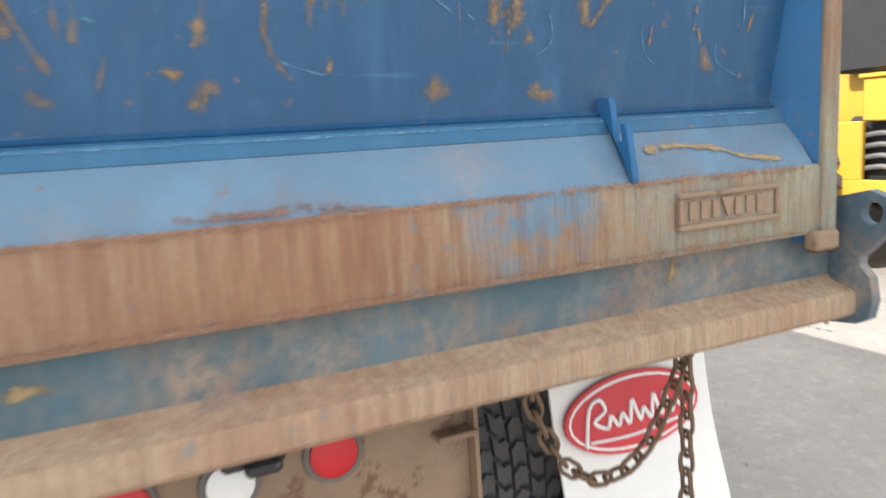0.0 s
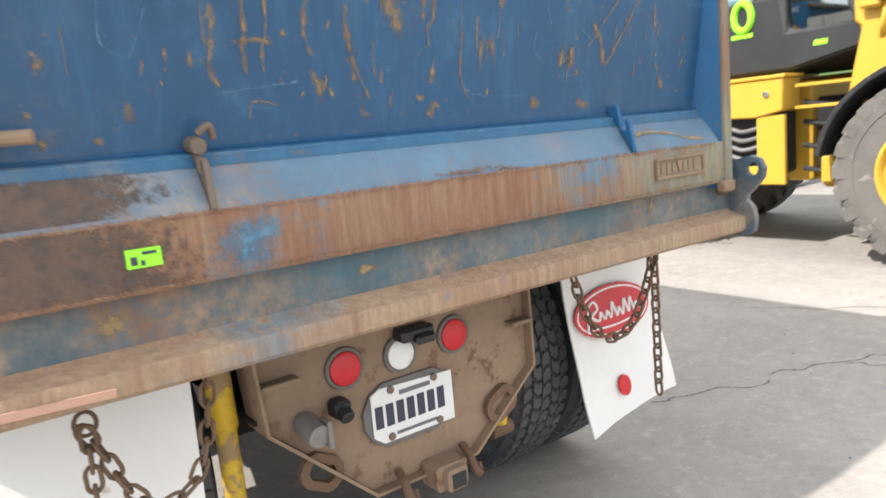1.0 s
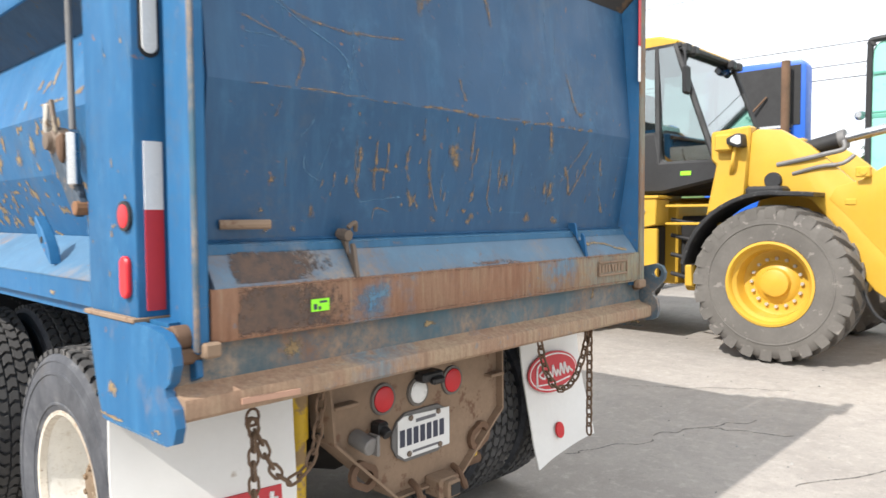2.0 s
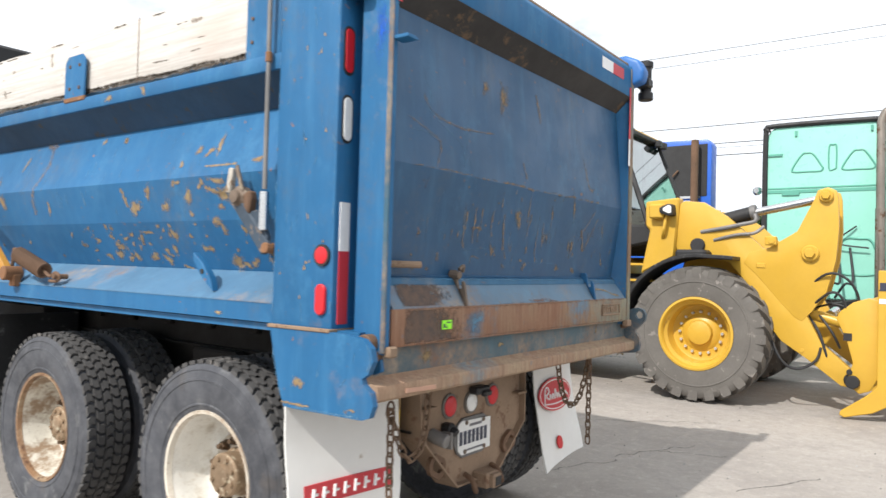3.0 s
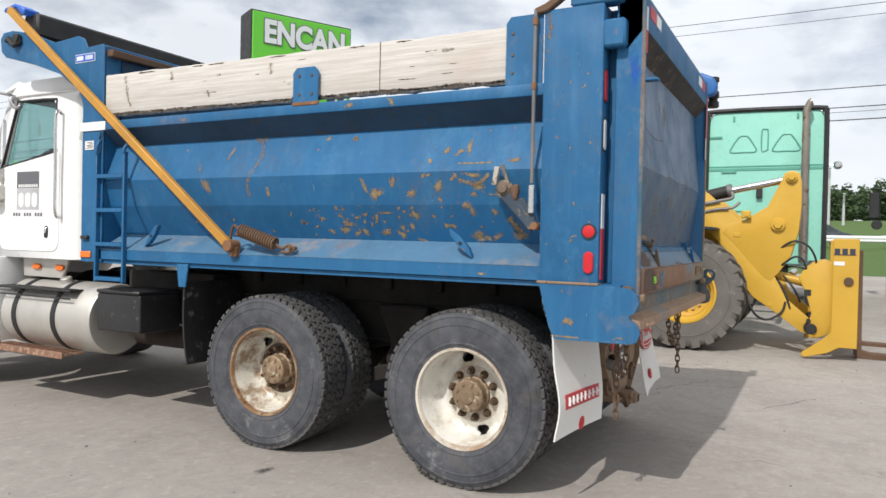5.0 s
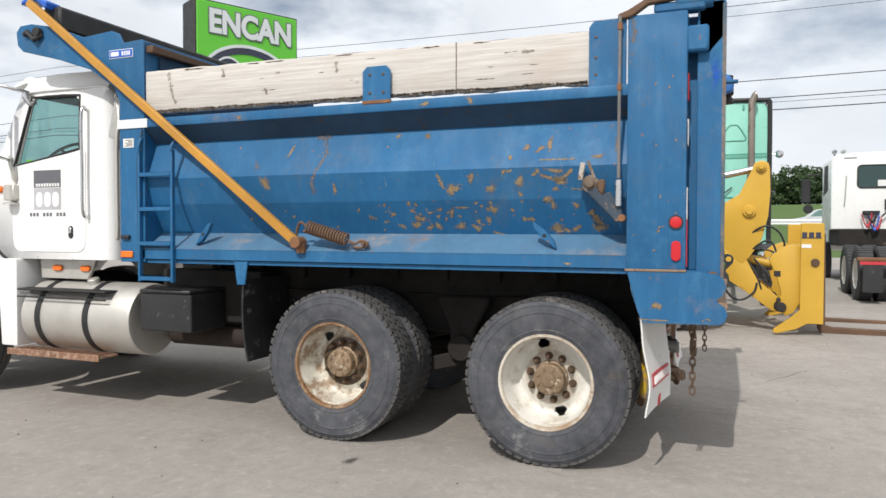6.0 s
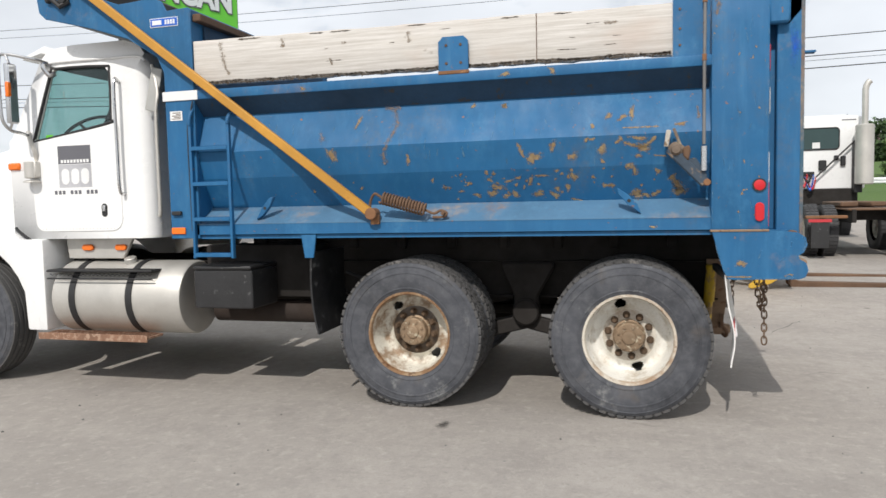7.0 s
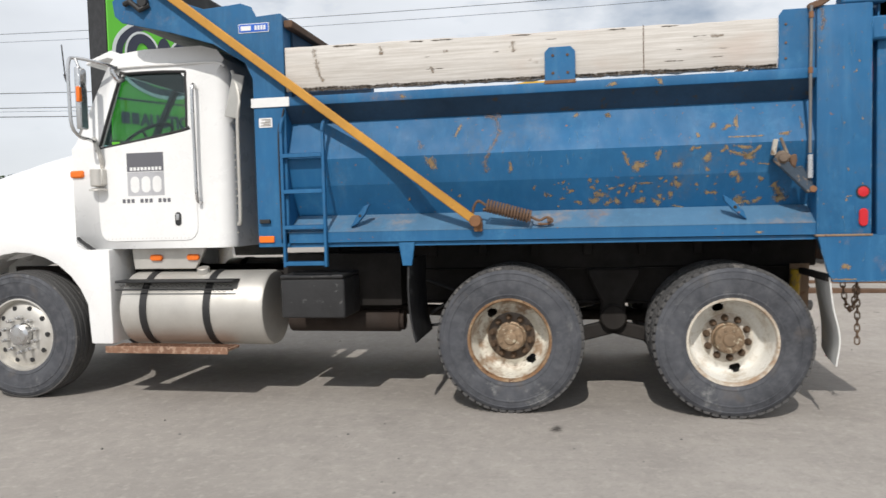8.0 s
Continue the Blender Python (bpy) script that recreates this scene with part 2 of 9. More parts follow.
def sidewall():
    """Weathered tyre side: bluish grey bloom, soft scuffs, fine grain."""
    n = Nodes("tyre_rubber")
    col = n.mix(n.ramp(n.noise(2.4, 6, 0.65), 0.3, 0.7), (0.030, 0.032, 0.038), (0.074, 0.078, 0.090))
    col = n.mix(n.ramp(n.noise(13, 6, 0.7), 0.42, 0.70, 0.0, 0.7), col, (0.105, 0.108, 0.118))
    scuff = n.math("MULTIPLY", n.ramp(n.noise(7, 7, 0.75), 0.56, 0.68), n.ramp(n.noise(2.0, 3), 0.47, 0.60))
    col = n.mix(n.math("MULTIPLY", scuff, 0.6), col, (0.27, 0.27, 0.26))
    col = n.mix(n.ramp(n.noise(4.5, 5, 0.6), 0.58, 0.74, 0.0, 0.5), col, (0.10, 0.08, 0.062))
    n.bump(n.noise(80, 4), 0.12, 0.003)
    return n.done(col, n.ramp(n.noise(6), 0.3, 0.7, 0.6, 0.85))


m_sidewall = sidewall()


def wheel_paint(name, white, stain, rust, at, soft):
    """Old white wheel paint with soft brown stains and ragged rust."""
    n = Nodes(name)
    col = n.mix(n.ramp(n.noise(5, 6, 0.7), 0.35, 0.7), white, tuple(c * 0.82 for c in white))
    col = n.mix(n.ramp(n.noise(6.5, 7, 0.72), at - soft, at + soft, 0.0, 0.85), col, stain)
    col = n.mix(n.ramp(n.noise(15, 7, 0.75), at + 0.07, at + 0.14), col, rust)
    col = n.mix(n.ramp(n.noise(60, 4), 0.55, 0.75, 0.0, 0.4), col, stain)
    n.bump(n.noise(70, 4), 0.15, 0.004)
    return n.done(col, n.ramp(n.noise(9), 0.3, 0.7, 0.20, 0.48))


m_tread = surface("tyre_tread", (0.075, 0.073, 0.072), 0.88, vary=0.3, wear=(0.16, 0.15, 0.14), wear_at=0.6, wear_size=6)
m_loader_rubber = surface("dusty_loader_rubber", (0.13, 0.12, 0.108), 0.9, vary=0.25, wear=(0.22, 0.20, 0.18), wear_at=0.6)
m_rim = wheel_paint("white_wheel_paint", (0.78, 0.76, 0.70), (0.40, 0.32, 0.22), (0.17, 0.08, 0.035), 0.60, 0.09)
m_rim_lip = wheel_paint("rust_edged_white_paint", (0.64, 0.59, 0.50), (0.30, 0.185, 0.105), (0.15, 0.075, 0.035), 0.52, 0.09)
m_lip_rusty = wheel_paint("rusted_rim_lip", (0.40, 0.30, 0.19), (0.20, 0.10, 0.045), (0.09, 0.04, 0.02), 0.45, 0.09)
m_rim_rusty = wheel_paint("rusty_white_wheel_paint", (0.72, 0.69, 0.60), (0.24, 0.14, 0.07), (0.10, 0.045, 0.02), 0.535, 0.06)
m_disc = wheel_paint("stained_wheel_disc", (0.62, 0.58, 0.50), (0.30, 0.22, 0.15), (0.12, 0.07, 0.04), 0.53, 0.10)
m_disc_dark = wheel_paint("oil_stained_wheel_disc", (0.12, 0.085, 0.055), (0.06, 0.04, 0.025), (0.05, 0.03, 0.018), 0.46, 0.12)
m_hub = surface("rusted_wheel_hub", (0.27, 0.19, 0.12), 0.6, 0.35, vary=0.45, relief=0.4, wear=(0.50, 0.44, 0.33), wear_at=0.56, wear_size=22)
m_nut = surface("dark_wheel_nut", (0.11, 0.07, 0.042), 0.7, 0.3, vary=0.3)
m_chrome = surface("bright_steel", (0.62, 0.62, 0.62), 0.25, 1.0, vary=0.12)
m_alu = surface("dull_aluminium", (0.56, 0.54, 0.50), 0.5, 0.55, vary=0.14, relief=0.1)
m_white = surface("white_cab_paint", (0.80, 0.80, 0.79), 0.3, vary=0.04, relief=0.02)
m_flap = surface("white_mud_flap", (0.72, 0.71, 0.68), 0.6, vary=0.06, wear=(0.42, 0.36, 0.29), wear_at=0.68, wear_size=4)
m_red = surface("red_sign_paint", (0.50, 0.035, 0.045), 0.5, vary=0.15)
m_red_lens = surface("red_lamp_lens", (0.52, 0.012, 0.02), 0.42, vary=0.1, relief=0.05)
m_white_lens = surface("white_lamp_lens", (0.72, 0.72, 0.70), 0.25, vary=0.08, relief=0.05)
m_amber = surface("amber_lamp_lens", (0.80, 0.17, 0.015), 0.25, vary=0.1, relief=0.05)
m_tape_white = surface("white_reflective_tape", (0.75, 0.75, 0.74), 0.35, vary=0.1)
m_yellow_arm = surface("yellow_arm_paint", (0.48, 0.235, 0.030), 0.5, vary=0.2, wear=(0.30, 0.13, 0.03), wear_at=0.62)
m_yellow = surface("loader_yellow_paint", (0.56, 0.335, 0.038), 0.42, vary=0.08, wear=(0.45, 0.22, 0.02), wear_at=0.72, relief=0.05)
m_shock = surface("yellow_shock_paint", (0.62, 0.40, 0.02), 0.5, vary=0.2, wear=(0.30, 0.2, 0.1), wear_at=0.5, wear_size=5)
m_tag = surface("lime_tag", (0.30, 0.85, 0.03), 0.6, vary=0.03, relief=0.02)
m_green_sign = surface("sign_green", (0.115, 0.50, 0.035), 0.45, vary=0.03, relief=0.02)
m_sign_text = surface("sign_grey_lettering", (0.62, 0.66, 0.66), 0.5, vary=0.02, relief=0.02)
m_mint = surface("mint_green_paint", (0.27, 0.61, 0.50), 0.32, vary=0.06, relief=0.03)
m_mint_dark = surface("mint_groove_paint", (0.10, 0.34, 0.26), 0.4, vary=0.06, relief=0.03)
m_blue_tractor = surface("bright_blue_paint", (0.015, 0.11, 0.52), 0.35, vary=0.08, relief=0.03)
m_grey = surface("grey_decal", (0.12, 0.12, 0.135), 0.45, vary=0.05)
m_ink = surface("dark_ink", (0.03, 0.035, 0.06), 0.5, vary=0.05)
m_galv = surface("galvanised_steel", (0.55, 0.56, 0.57), 0.5, 0.3, vary=0.1)
m_galv_dark = surface("tarnished_grey_cap", (0.22, 0.21, 0.20), 0.6, 0.3, vary=0.3)
m_wire = surface("black_cable", (0.02, 0.02, 0.022), 0.6, vary=0.1)
m_interior = surface("cab_interior", (0.035, 0.035, 0.037), 0.8, vary=0.2)


def wood():
    n = Nodes("weathered_white_plank")
    grain = n.noise(1.0, 9, 0.75, n.stretch((40, 2.2, 75)))
    broad = n.noise(1.0, 6, 0.7, n.stretch((1, 0.9, 7)))
    col = n.mix(n.ramp(grain, 0.34, 0.66), (0.43, 0.40, 0.36), (0.63, 0.605, 0.57))
    col = n.mix(n.ramp(broad, 0.52, 0.74, 0.0, 0.5), col, (0.50, 0.455, 0.38))
    blush = n.noise(1.3, 5, 0.6, n.stretch((1, 1, 2), (4, 1, 3)))
    col = n.mix(n.ramp(blush, 0.52, 0.70, 0.0, 0.5), col, (0.50, 0.40, 0.34))
    crack = n.noise(1.0, 5, 0.6, n.stretch((20, 3.2, 120), (2, 4, 1)))
    mask = n.math("MULTIPLY", n.ramp(crack, 0.70, 0.75), n.ramp(n.noise(3.0, 3), 0.48, 0.60))
    col = n.mix(n.math("MULTIPLY", mask, 0.85), col, (0.07, 0.055, 0.04))
    knot = n.ramp(n.noise(1.0, 4, 0.6, n.stretch((6, 5, 9), (2, 4, 1))), 0.70, 0.76, 0.0, 0.5)
    col = n.mix(knot, col, (0.20, 0.15, 0.10))
    n.bump(n.math("SUBTRACT", grain, mask), 0.35, 0.003)
    return n.done(col, 0.88)


m_wood = wood()


def glass(name, tint, alpha):
    n = Nodes(name)
    n.done(tint, 0.03)
    clear = n.add("ShaderNodeBsdfTransparent")
    clear.inputs["Color"].default_value = (*tint, 1)
    shine = n.add("ShaderNodeBsdfGlossy")
    shine.inputs["Roughness"].default_value = 0.02
    face = n.add("ShaderNodeLayerWeight").outputs["Facing"]
    gloss = n.math("ADD", n.math("MULTIPLY", n.math("POWER", face, 4.0), 0.7), alpha)
    both = n.add("ShaderNodeMixShader")
    n.tree.links.new(gloss, both.inputs[0])
    n.tree.links.new(clear.outputs[0], both.inputs[1])
    n.tree.links.new(shine.outputs[0], both.inputs[2])
    n.tree.links.new(both.outputs[0], n.tree.nodes["Material Output"].inputs["Surface"])
    return n.mat


m_glass = glass("cab_glass", (0.72, 0.84, 0.83), 0.05)
m_glass_sky = glass("sky_lit_glass", (0.55, 0.68, 0.66), 0.32)
m_glass_green = glass("tinted_glass", (0.50, 0.66, 0.62), 0.06)


def asphalt():
    """Old pale lot paving: broad dust, tyre-swept bands, mottling, pits, a few cracks and drips."""
    n = Nodes("worn_lot_paving")
    col = n.mix(n.ramp(n.noise(0.35, 6, 0.6), 0.35, 0.68), (0.304, 0.276, 0.248), (0.400, 0.367, 0.332))
    tracks = n.noise(1.0, 6, 0.65, n.stretch((2.0, 0.5, 1)))
    col = n.mix(n.ramp(tracks, 0.46, 0.70, 0.0, 0.3), col, (0.464, 0.429, 0.382))
    col = n.mix(n.ramp(n.noise(1.1, 7, 0.7), 0.50, 0.70, 0.0, 0.7), col, (0.261, 0.235, 0.215))
    col = n.mix(n.ramp(n.noise(5.5, 7, 0.75), 0.46, 0.66, 0.0, 0.55), col, (0.256, 0.232, 0.211))
    col = n.mix(n.ramp(n.noise(12, 7, 0.75), 0.52, 0.68, 0.0, 0.6), col, (0.488, 0.453, 0.403))
    col = n.mix(n.ramp(n.noise(30, 5, 0.7), 0.54, 0.70, 0.0, 0.5), col, (0.205, 0.189, 0.173))
    spots = n.ramp(n.cells(1.1), 0.055, 0.03)
    col = n.mix(n.math("MULTIPLY", spots, n.ramp(n.noise(0.9), 0.48, 0.58, 0.0, 0.7)), col, (0.077, 0.068, 0.060))
    grit = n.noise(160, 3)
    col = n.mix(n.ramp(grit, 0.3, 0.7, 0.0, 0.35), col, (0.164, 0.150, 0.137))
    stones = n.ramp(n.cells(48), 0.13, 0.06)
    col = n.mix(n.math("MULTIPLY", stones, 0.4), col, (0.513, 0.480, 0.433))
    wander = n.add("ShaderNodeVectorMath")
    wander.operation = "ADD"
    tex = n.add("ShaderNodeTexNoise")
    tex.inputs["Scale"].default_value, tex.inputs["Detail"].default_value = 1.4, 5
    n.put(tex.inputs["Vector"], n.where)
    n.put(wander.inputs[0], n.where)
    n.put(wander.inputs[1], tex.outputs["Color"])
    crack = n.math("MULTIPLY", n.ramp(n.cells(0.28, wander.outputs[0], "DISTANCE_TO_EDGE"), 0.004, 0.0012), n.ramp(n.noise(0.5, 3), 0.60, 0.66))
    col = n.mix(n.math("MULTIPLY", crack, 0.6), col, (0.092, 0.082, 0.074))
    n.bump(n.math("ADD", grit, n.math("MULTIPLY", n.noise(9, 5, 0.7), 1.6)), 0.4, 0.008)
    return n.done(col, 0.92)


m_ground = asphalt()


def lawn():
    n = Nodes("cut_grass")
    col = n.mix(n.noise(0.5, 6), (0.06, 0.12, 0.022), (0.115, 0.19, 0.04))
    col = n.mix(n.ramp(n.noise(30, 4), 0.4, 0.7), col, (0.05, 0.09, 0.02))
    n.bump(n.noise(60, 4), 0.6, 0.05)
    return n.done(col, 0.95)


m_grass = lawn()


def leaves(name, dark, light):
    n = Nodes(name)
    rand = n.add("ShaderNodeNewGeometry").outputs["Random Per Island"]
    return n.done(n.mix(rand, dark, light), 0.75)


m_leaf = leaves("tree_leaves", (0.020, 0.042, 0.014), (0.055, 0.10, 0.030))
m_leaf_light = leaves("light_tree_leaves", (0.05, 0.095, 0.025), (0.12, 0.19, 0.055))
m_bark = surface("bark", (0.07, 0.05, 0.035), 0.9, vary=0.3, relief=0.6)

# ---- building tools ----
BASE = {}
ACROSS = {}  # widths of a thing's drawing: scale and shift in x


def thing(name, at, label, category, group=""):
    ob = new(name)
    ob.empty_display_size = 0.2
    ob.location = at
    BASE[ob.name] = Vector(at)
    return tagged(ob, label, category, group)


def part(name, bm, material, parent=None, label="", smooth=35, kind="", category="", across=None):
    """Links a bmesh, whose corners are given in the place's metres, as one mesh object under a thing or part."""
    base = BASE[parent.name] if parent else Vector((0, 0, 0))
    wide = ACROSS.get(parent.name) if parent else None
    if across:
        wide = across
    if wide:
        bmesh.ops.transform(bm, matrix=Matrix.Translation((wide[1], 0, 0)) @ Matrix.Diagonal((wide[0], 1, 1, 1)), verts=bm.verts)
    bmesh.ops.recalc_face_normals(bm, faces=bm.faces)
    bmesh.ops.translate(bm, verts=bm.verts, vec=-base)
    me = bpy.data.meshes.new(name)
    bm.to_mesh(me)
    bm.free()
    if material:
        me.materials.append(material)
    if smooth:
        me.polygons.foreach_set("use_smooth", [True] * len(me.polygons))
        me.set_sharp_from_angle(angle=radians(smooth))
    ob = new(name, me)
    if parent:
        ob.parent = parent
    BASE[ob.name] = base
    if wide:
        ACROSS[ob.name] = wide
    return tagged(ob, label, category, "", kind)


def mesh():
    return bmesh.new()


def add_from(bm, other, bevel=0.0, segments=1):
    """Joins a small bmesh to a larger one, with its edges rounded."""
    if bevel:
        bmesh.ops.bevel(other, geom=[e for e in other.edges if e.calc_face_angle(0) > 0.5], offset=bevel, segments=segments, profile=0.6, affect="EDGES", clamp_overlap=True)
    seat = [bm.verts.new(v.co) for v in other.verts]
    other.verts.index_update()
    for f in other.faces:
        try:
            bm.faces.new([seat[v.index] for v in f.verts])
        except ValueError:
            pass
    other.free()
    return bm


def prism(bm, pts, axis, lo, hi, bevel=0.0, segments=1):
    """A flat outline pushed along an axis. Outline in (y, z) for x, (x, z) for y, (x, y) for z."""
    put = {"x": lambda p, d: (d, p[0], p[1]), "y": lambda p, d: (p[0], d, p[1]), "z": lambda p, d: (p[0], p[1], d)}[axis]
    b = mesh()
    a = [b.verts.new(put(p, lo)) for p in pts]
    c = [b.verts.new(put(p, hi)) for p in pts]
    b.faces.new(a)
    b.faces.new(c[::-1])
    for i in range(len(pts)):
        j = (i + 1) % len(pts)
        b.faces.new((a[i], c[i], c[j], a[j]))
    bmesh.ops.recalc_face_normals(b, faces=b.faces)
    return add_from(bm, b, bevel, segments)


def box(bm, x0, x1, y0, y1, z0, z1, bevel=0.0, segments=1):
    return prism(bm, [(x0, y0), (x1, y0), (x1, y1), (x0, y1)], "z", z0, z1, bevel, segments)


def turned_box(bm, size, m, bevel=0.0):
    b = mesh()
    bmesh.ops.create_cube(b, size=1, matrix=Matrix.Diagonal((*size, 1)))
    if bevel:
        bmesh.ops.bevel(b, geom=list(b.edges), offset=bevel, segments=1, affect="EDGES")
    bmesh.ops.transform(b, matrix=m, verts=b.verts)
    return add_from(bm, b)


def aim(p, q):
    """A pose at p whose z axis points to q."""
    p, q = Vector(p), Vector(q)
    return Matrix.Translation(p) @ (q - p).to_track_quat("Z", "Y").to_matrix().to_4x4()


def lathe(bm, prof, at, axis="x", n=32, gaps=()):
    """Spins a profile of (radius, along) round an axis through at; gaps: (ring, segment) faces left out."""
    at = Vector(at)
    dirs = {"x": (Vector((0, 1, 0)), Vector((0, 0, 1)), Vector((1, 0, 0))), "y": (Vector((1, 0, 0)), Vector((0, 0, 1)), Vector((0, 1, 0))),
            "z": (Vector((1, 0, 0)), Vector((0, 1, 0)), Vector((0, 0, 1)))}[axis] if isinstance(axis, str) else axis
    rings = []
    for r, d in prof:
        rings.append([bm.verts.new(at + dirs[2] * d + (dirs[0] * math.cos(2 * math.pi * k / n) + dirs[1] * math.sin(2 * math.pi * k / n)) * max(r, 1e-4)) for k in range(n)])
    for i in range(len(rings) - 1):
        for k in range(n):
            if (i, k) not in gaps:
                bm.faces.new((rings[i][k], rings[i][(k + 1) % n], rings[i + 1][(k + 1) % n], rings[i + 1][k]))
    return bm


def rod(bm, p, q, r, n=12, r2=None):
    m = aim(p, q).to_3x3()
    d = (Vector(q) - Vector(p)).length
    e = min(r, d) * 0.12
    r2 = r if r2 is None else r2
    lathe(bm, [(0, 0), (r - e, 0), (r, e), (r2, d - e), (r2 - e, d), (0, d)], p, (m.col[0], m.col[1], m.col[2]), n)
    return bm


def tube(bm, pts, r, n=8, closed=False):
    """A round bar bent along points."""
    pts = [Vector(p) for p in pts]
    count = len(pts)
    rings, side = [], None
    for i, p in enumerate(pts):
        if closed:
            t = (pts[(i + 1) % count] - pts[i - 1]).normalized()
        else:
            t = (pts[min(i + 1, count - 1)] - pts[max(i - 1, 0)]).normalized()
        if side is None:
            side = t.orthogonal().normalized()
        side = (side - t * side.dot(t)).normalized()
        up = t.cross(side)
        rings.append([bm.verts.new(p + (side * math.cos(2 * math.pi * k / n) + up * math.sin(2 * math.pi * k / n)) * r) for k in range(n)])
    for i in range(count if closed else count - 1):
        a, b = rings[i], rings[(i + 1) % count]
        for k in range(n):
            bm.faces.new((a[k], a[(k + 1) % n], b[(k + 1) % n], b[k]))
    if not closed:
        bm.faces.new(rings[0][::-1])
        bm.faces.new(rings[-1])
    return bm


def smooth_path(pts, steps=6):
    """Points along a soft curve through the given ones."""
    pts = [Vector(p) for p in pts]
    out = []
    for i in range(len(pts) - 1):
        p0, p1, p2, p3 = pts[max(i - 1, 0)], pts[i], pts[i + 1], pts[min(i + 2, len(pts) - 1)]
        for s in range(steps):
            t = s / steps
            out.append(0.5 * (2 * p1 + (p2 - p0) * t + (2 * p0 - 5 * p1 + 4 * p2 - p3) * t * t + (3 * p1 - p0 - 3 * p2 + p3) * t ** 3))
    return out + [pts[-1]]


def thicken(prof, d):
    """A closed outline round an open one, d to its right."""
    pts = [Vector((*p, 0)) for p in prof]
    back = []
    for i, p in enumerate(pts):
        a = (p - pts[i - 1]).normalized() if i else (pts[1] - p).normalized()
        b = (pts[i + 1] - p).normalized() if i + 1 < len(pts) else a
        na, nb = Vector((a.y, -a.x, 0)), Vector((b.y, -b.x, 0))
        nn = (na + nb)
        nn = nn / max(0.3, nn.length_squared) * 2
        back.append((p.x + nn.x * d, p.y + nn.y * d))
    return list(prof) + back[::-1]


def ellipse(cx, cy, rx, ry, n=24, turn=0.0):
    c, s = math.cos(turn), math.sin(turn)
    return [(cx + rx * math.cos(2 * math.pi * k / n) * c - ry * math.sin(2 * math.pi * k / n) * s, cy + rx * math.cos(2 * math.pi * k / n) * s + ry * math.sin(2 * math.pi * k / n) * c) for k in range(n)]


def pill(cx, cy, hx, hy, n=8):
    """An upright rounded slot outline."""
    r = min(hx, hy)
    return [(cx + math.cos(a) * r + (hx - r) * (1 if math.cos(a) > 0 else -1), cy + math.sin(a) * r + (hy - r) * (1 if math.sin(a) > 0 else -1))
            for a in (2 * math.pi * (k + 0.5) / (4 * n) for k in range(4 * n))]


def lettering(name, words, size, m, material, parent, depth=0.004, swell=0.0):
    cu = bpy.data.curves.new(name, "FONT")
    cu.body, cu.size, cu.extrude, cu.align_x = words, size, depth, "CENTER"
    cu.offset = swell
    tmp = bpy.data.objects.new(name, cu)
    me = bpy.data.meshes.new_from_object(tmp)
    bpy.data.objects.remove(tmp)
    me.transform(Matrix.Translation(-BASE[parent.name]) @ m)
    me.materials.append(material)
    ob = new(name, me)
    ob.parent = parent
    BASE[ob.name] = BASE[parent.name]
    return ob


def ground_z(x):
    return 0.02 * max(0.0, x - 3.5)


# ---- ground, grass bank, distance ----
def build_ground():
    bm = mesh()
    xs = [-120, -40, -15, -6, 0, 3.5, 8, 14, 20, 26]
    ys = [-120, -40, -15, -6, 0, 6, 12, 25, 60, 150]
    grid = [[bm.verts.new((x, y, ground_z(x))) for y in ys] for x in xs]
    for i in range(len(xs) - 1):
        for j in range(len(ys) - 1):
            bm.faces.new((grid[i][j], grid[i + 1][j], grid[i + 1][j + 1], grid[i][j + 1]))
    part("ground", bm, m_ground, None, "worn grey asphalt lot with dust, cracks and stains", 0, "structure", "ground")
    bm = mesh()
    prof = [(26, 0.45), (30, 0.62), (36, 1.0), (40, 1.42), (52, 1.6), (60, 2.5), (82, 4.4), (140, 6.0), (900, 10.0)]
    rows = []
    for x, z in prof:
        rows.append([bm.verts.new((x, y, z + (0.5 * noise.noise(Vector((x * 0.03, y * 0.02, 0))) if x > 80 else 0))) for y in range(-600, 601, 40)])
    for a, b in zip(rows, rows[1:]):
        for k in range(len(a) - 1):
            bm.faces.new((a[k], b[k], b[k + 1], a[k + 1]))
    part("grass_bank", bm, m_grass, None, "mown green grass bank beyond the lot", 60, "structure", "grass")


build_ground()


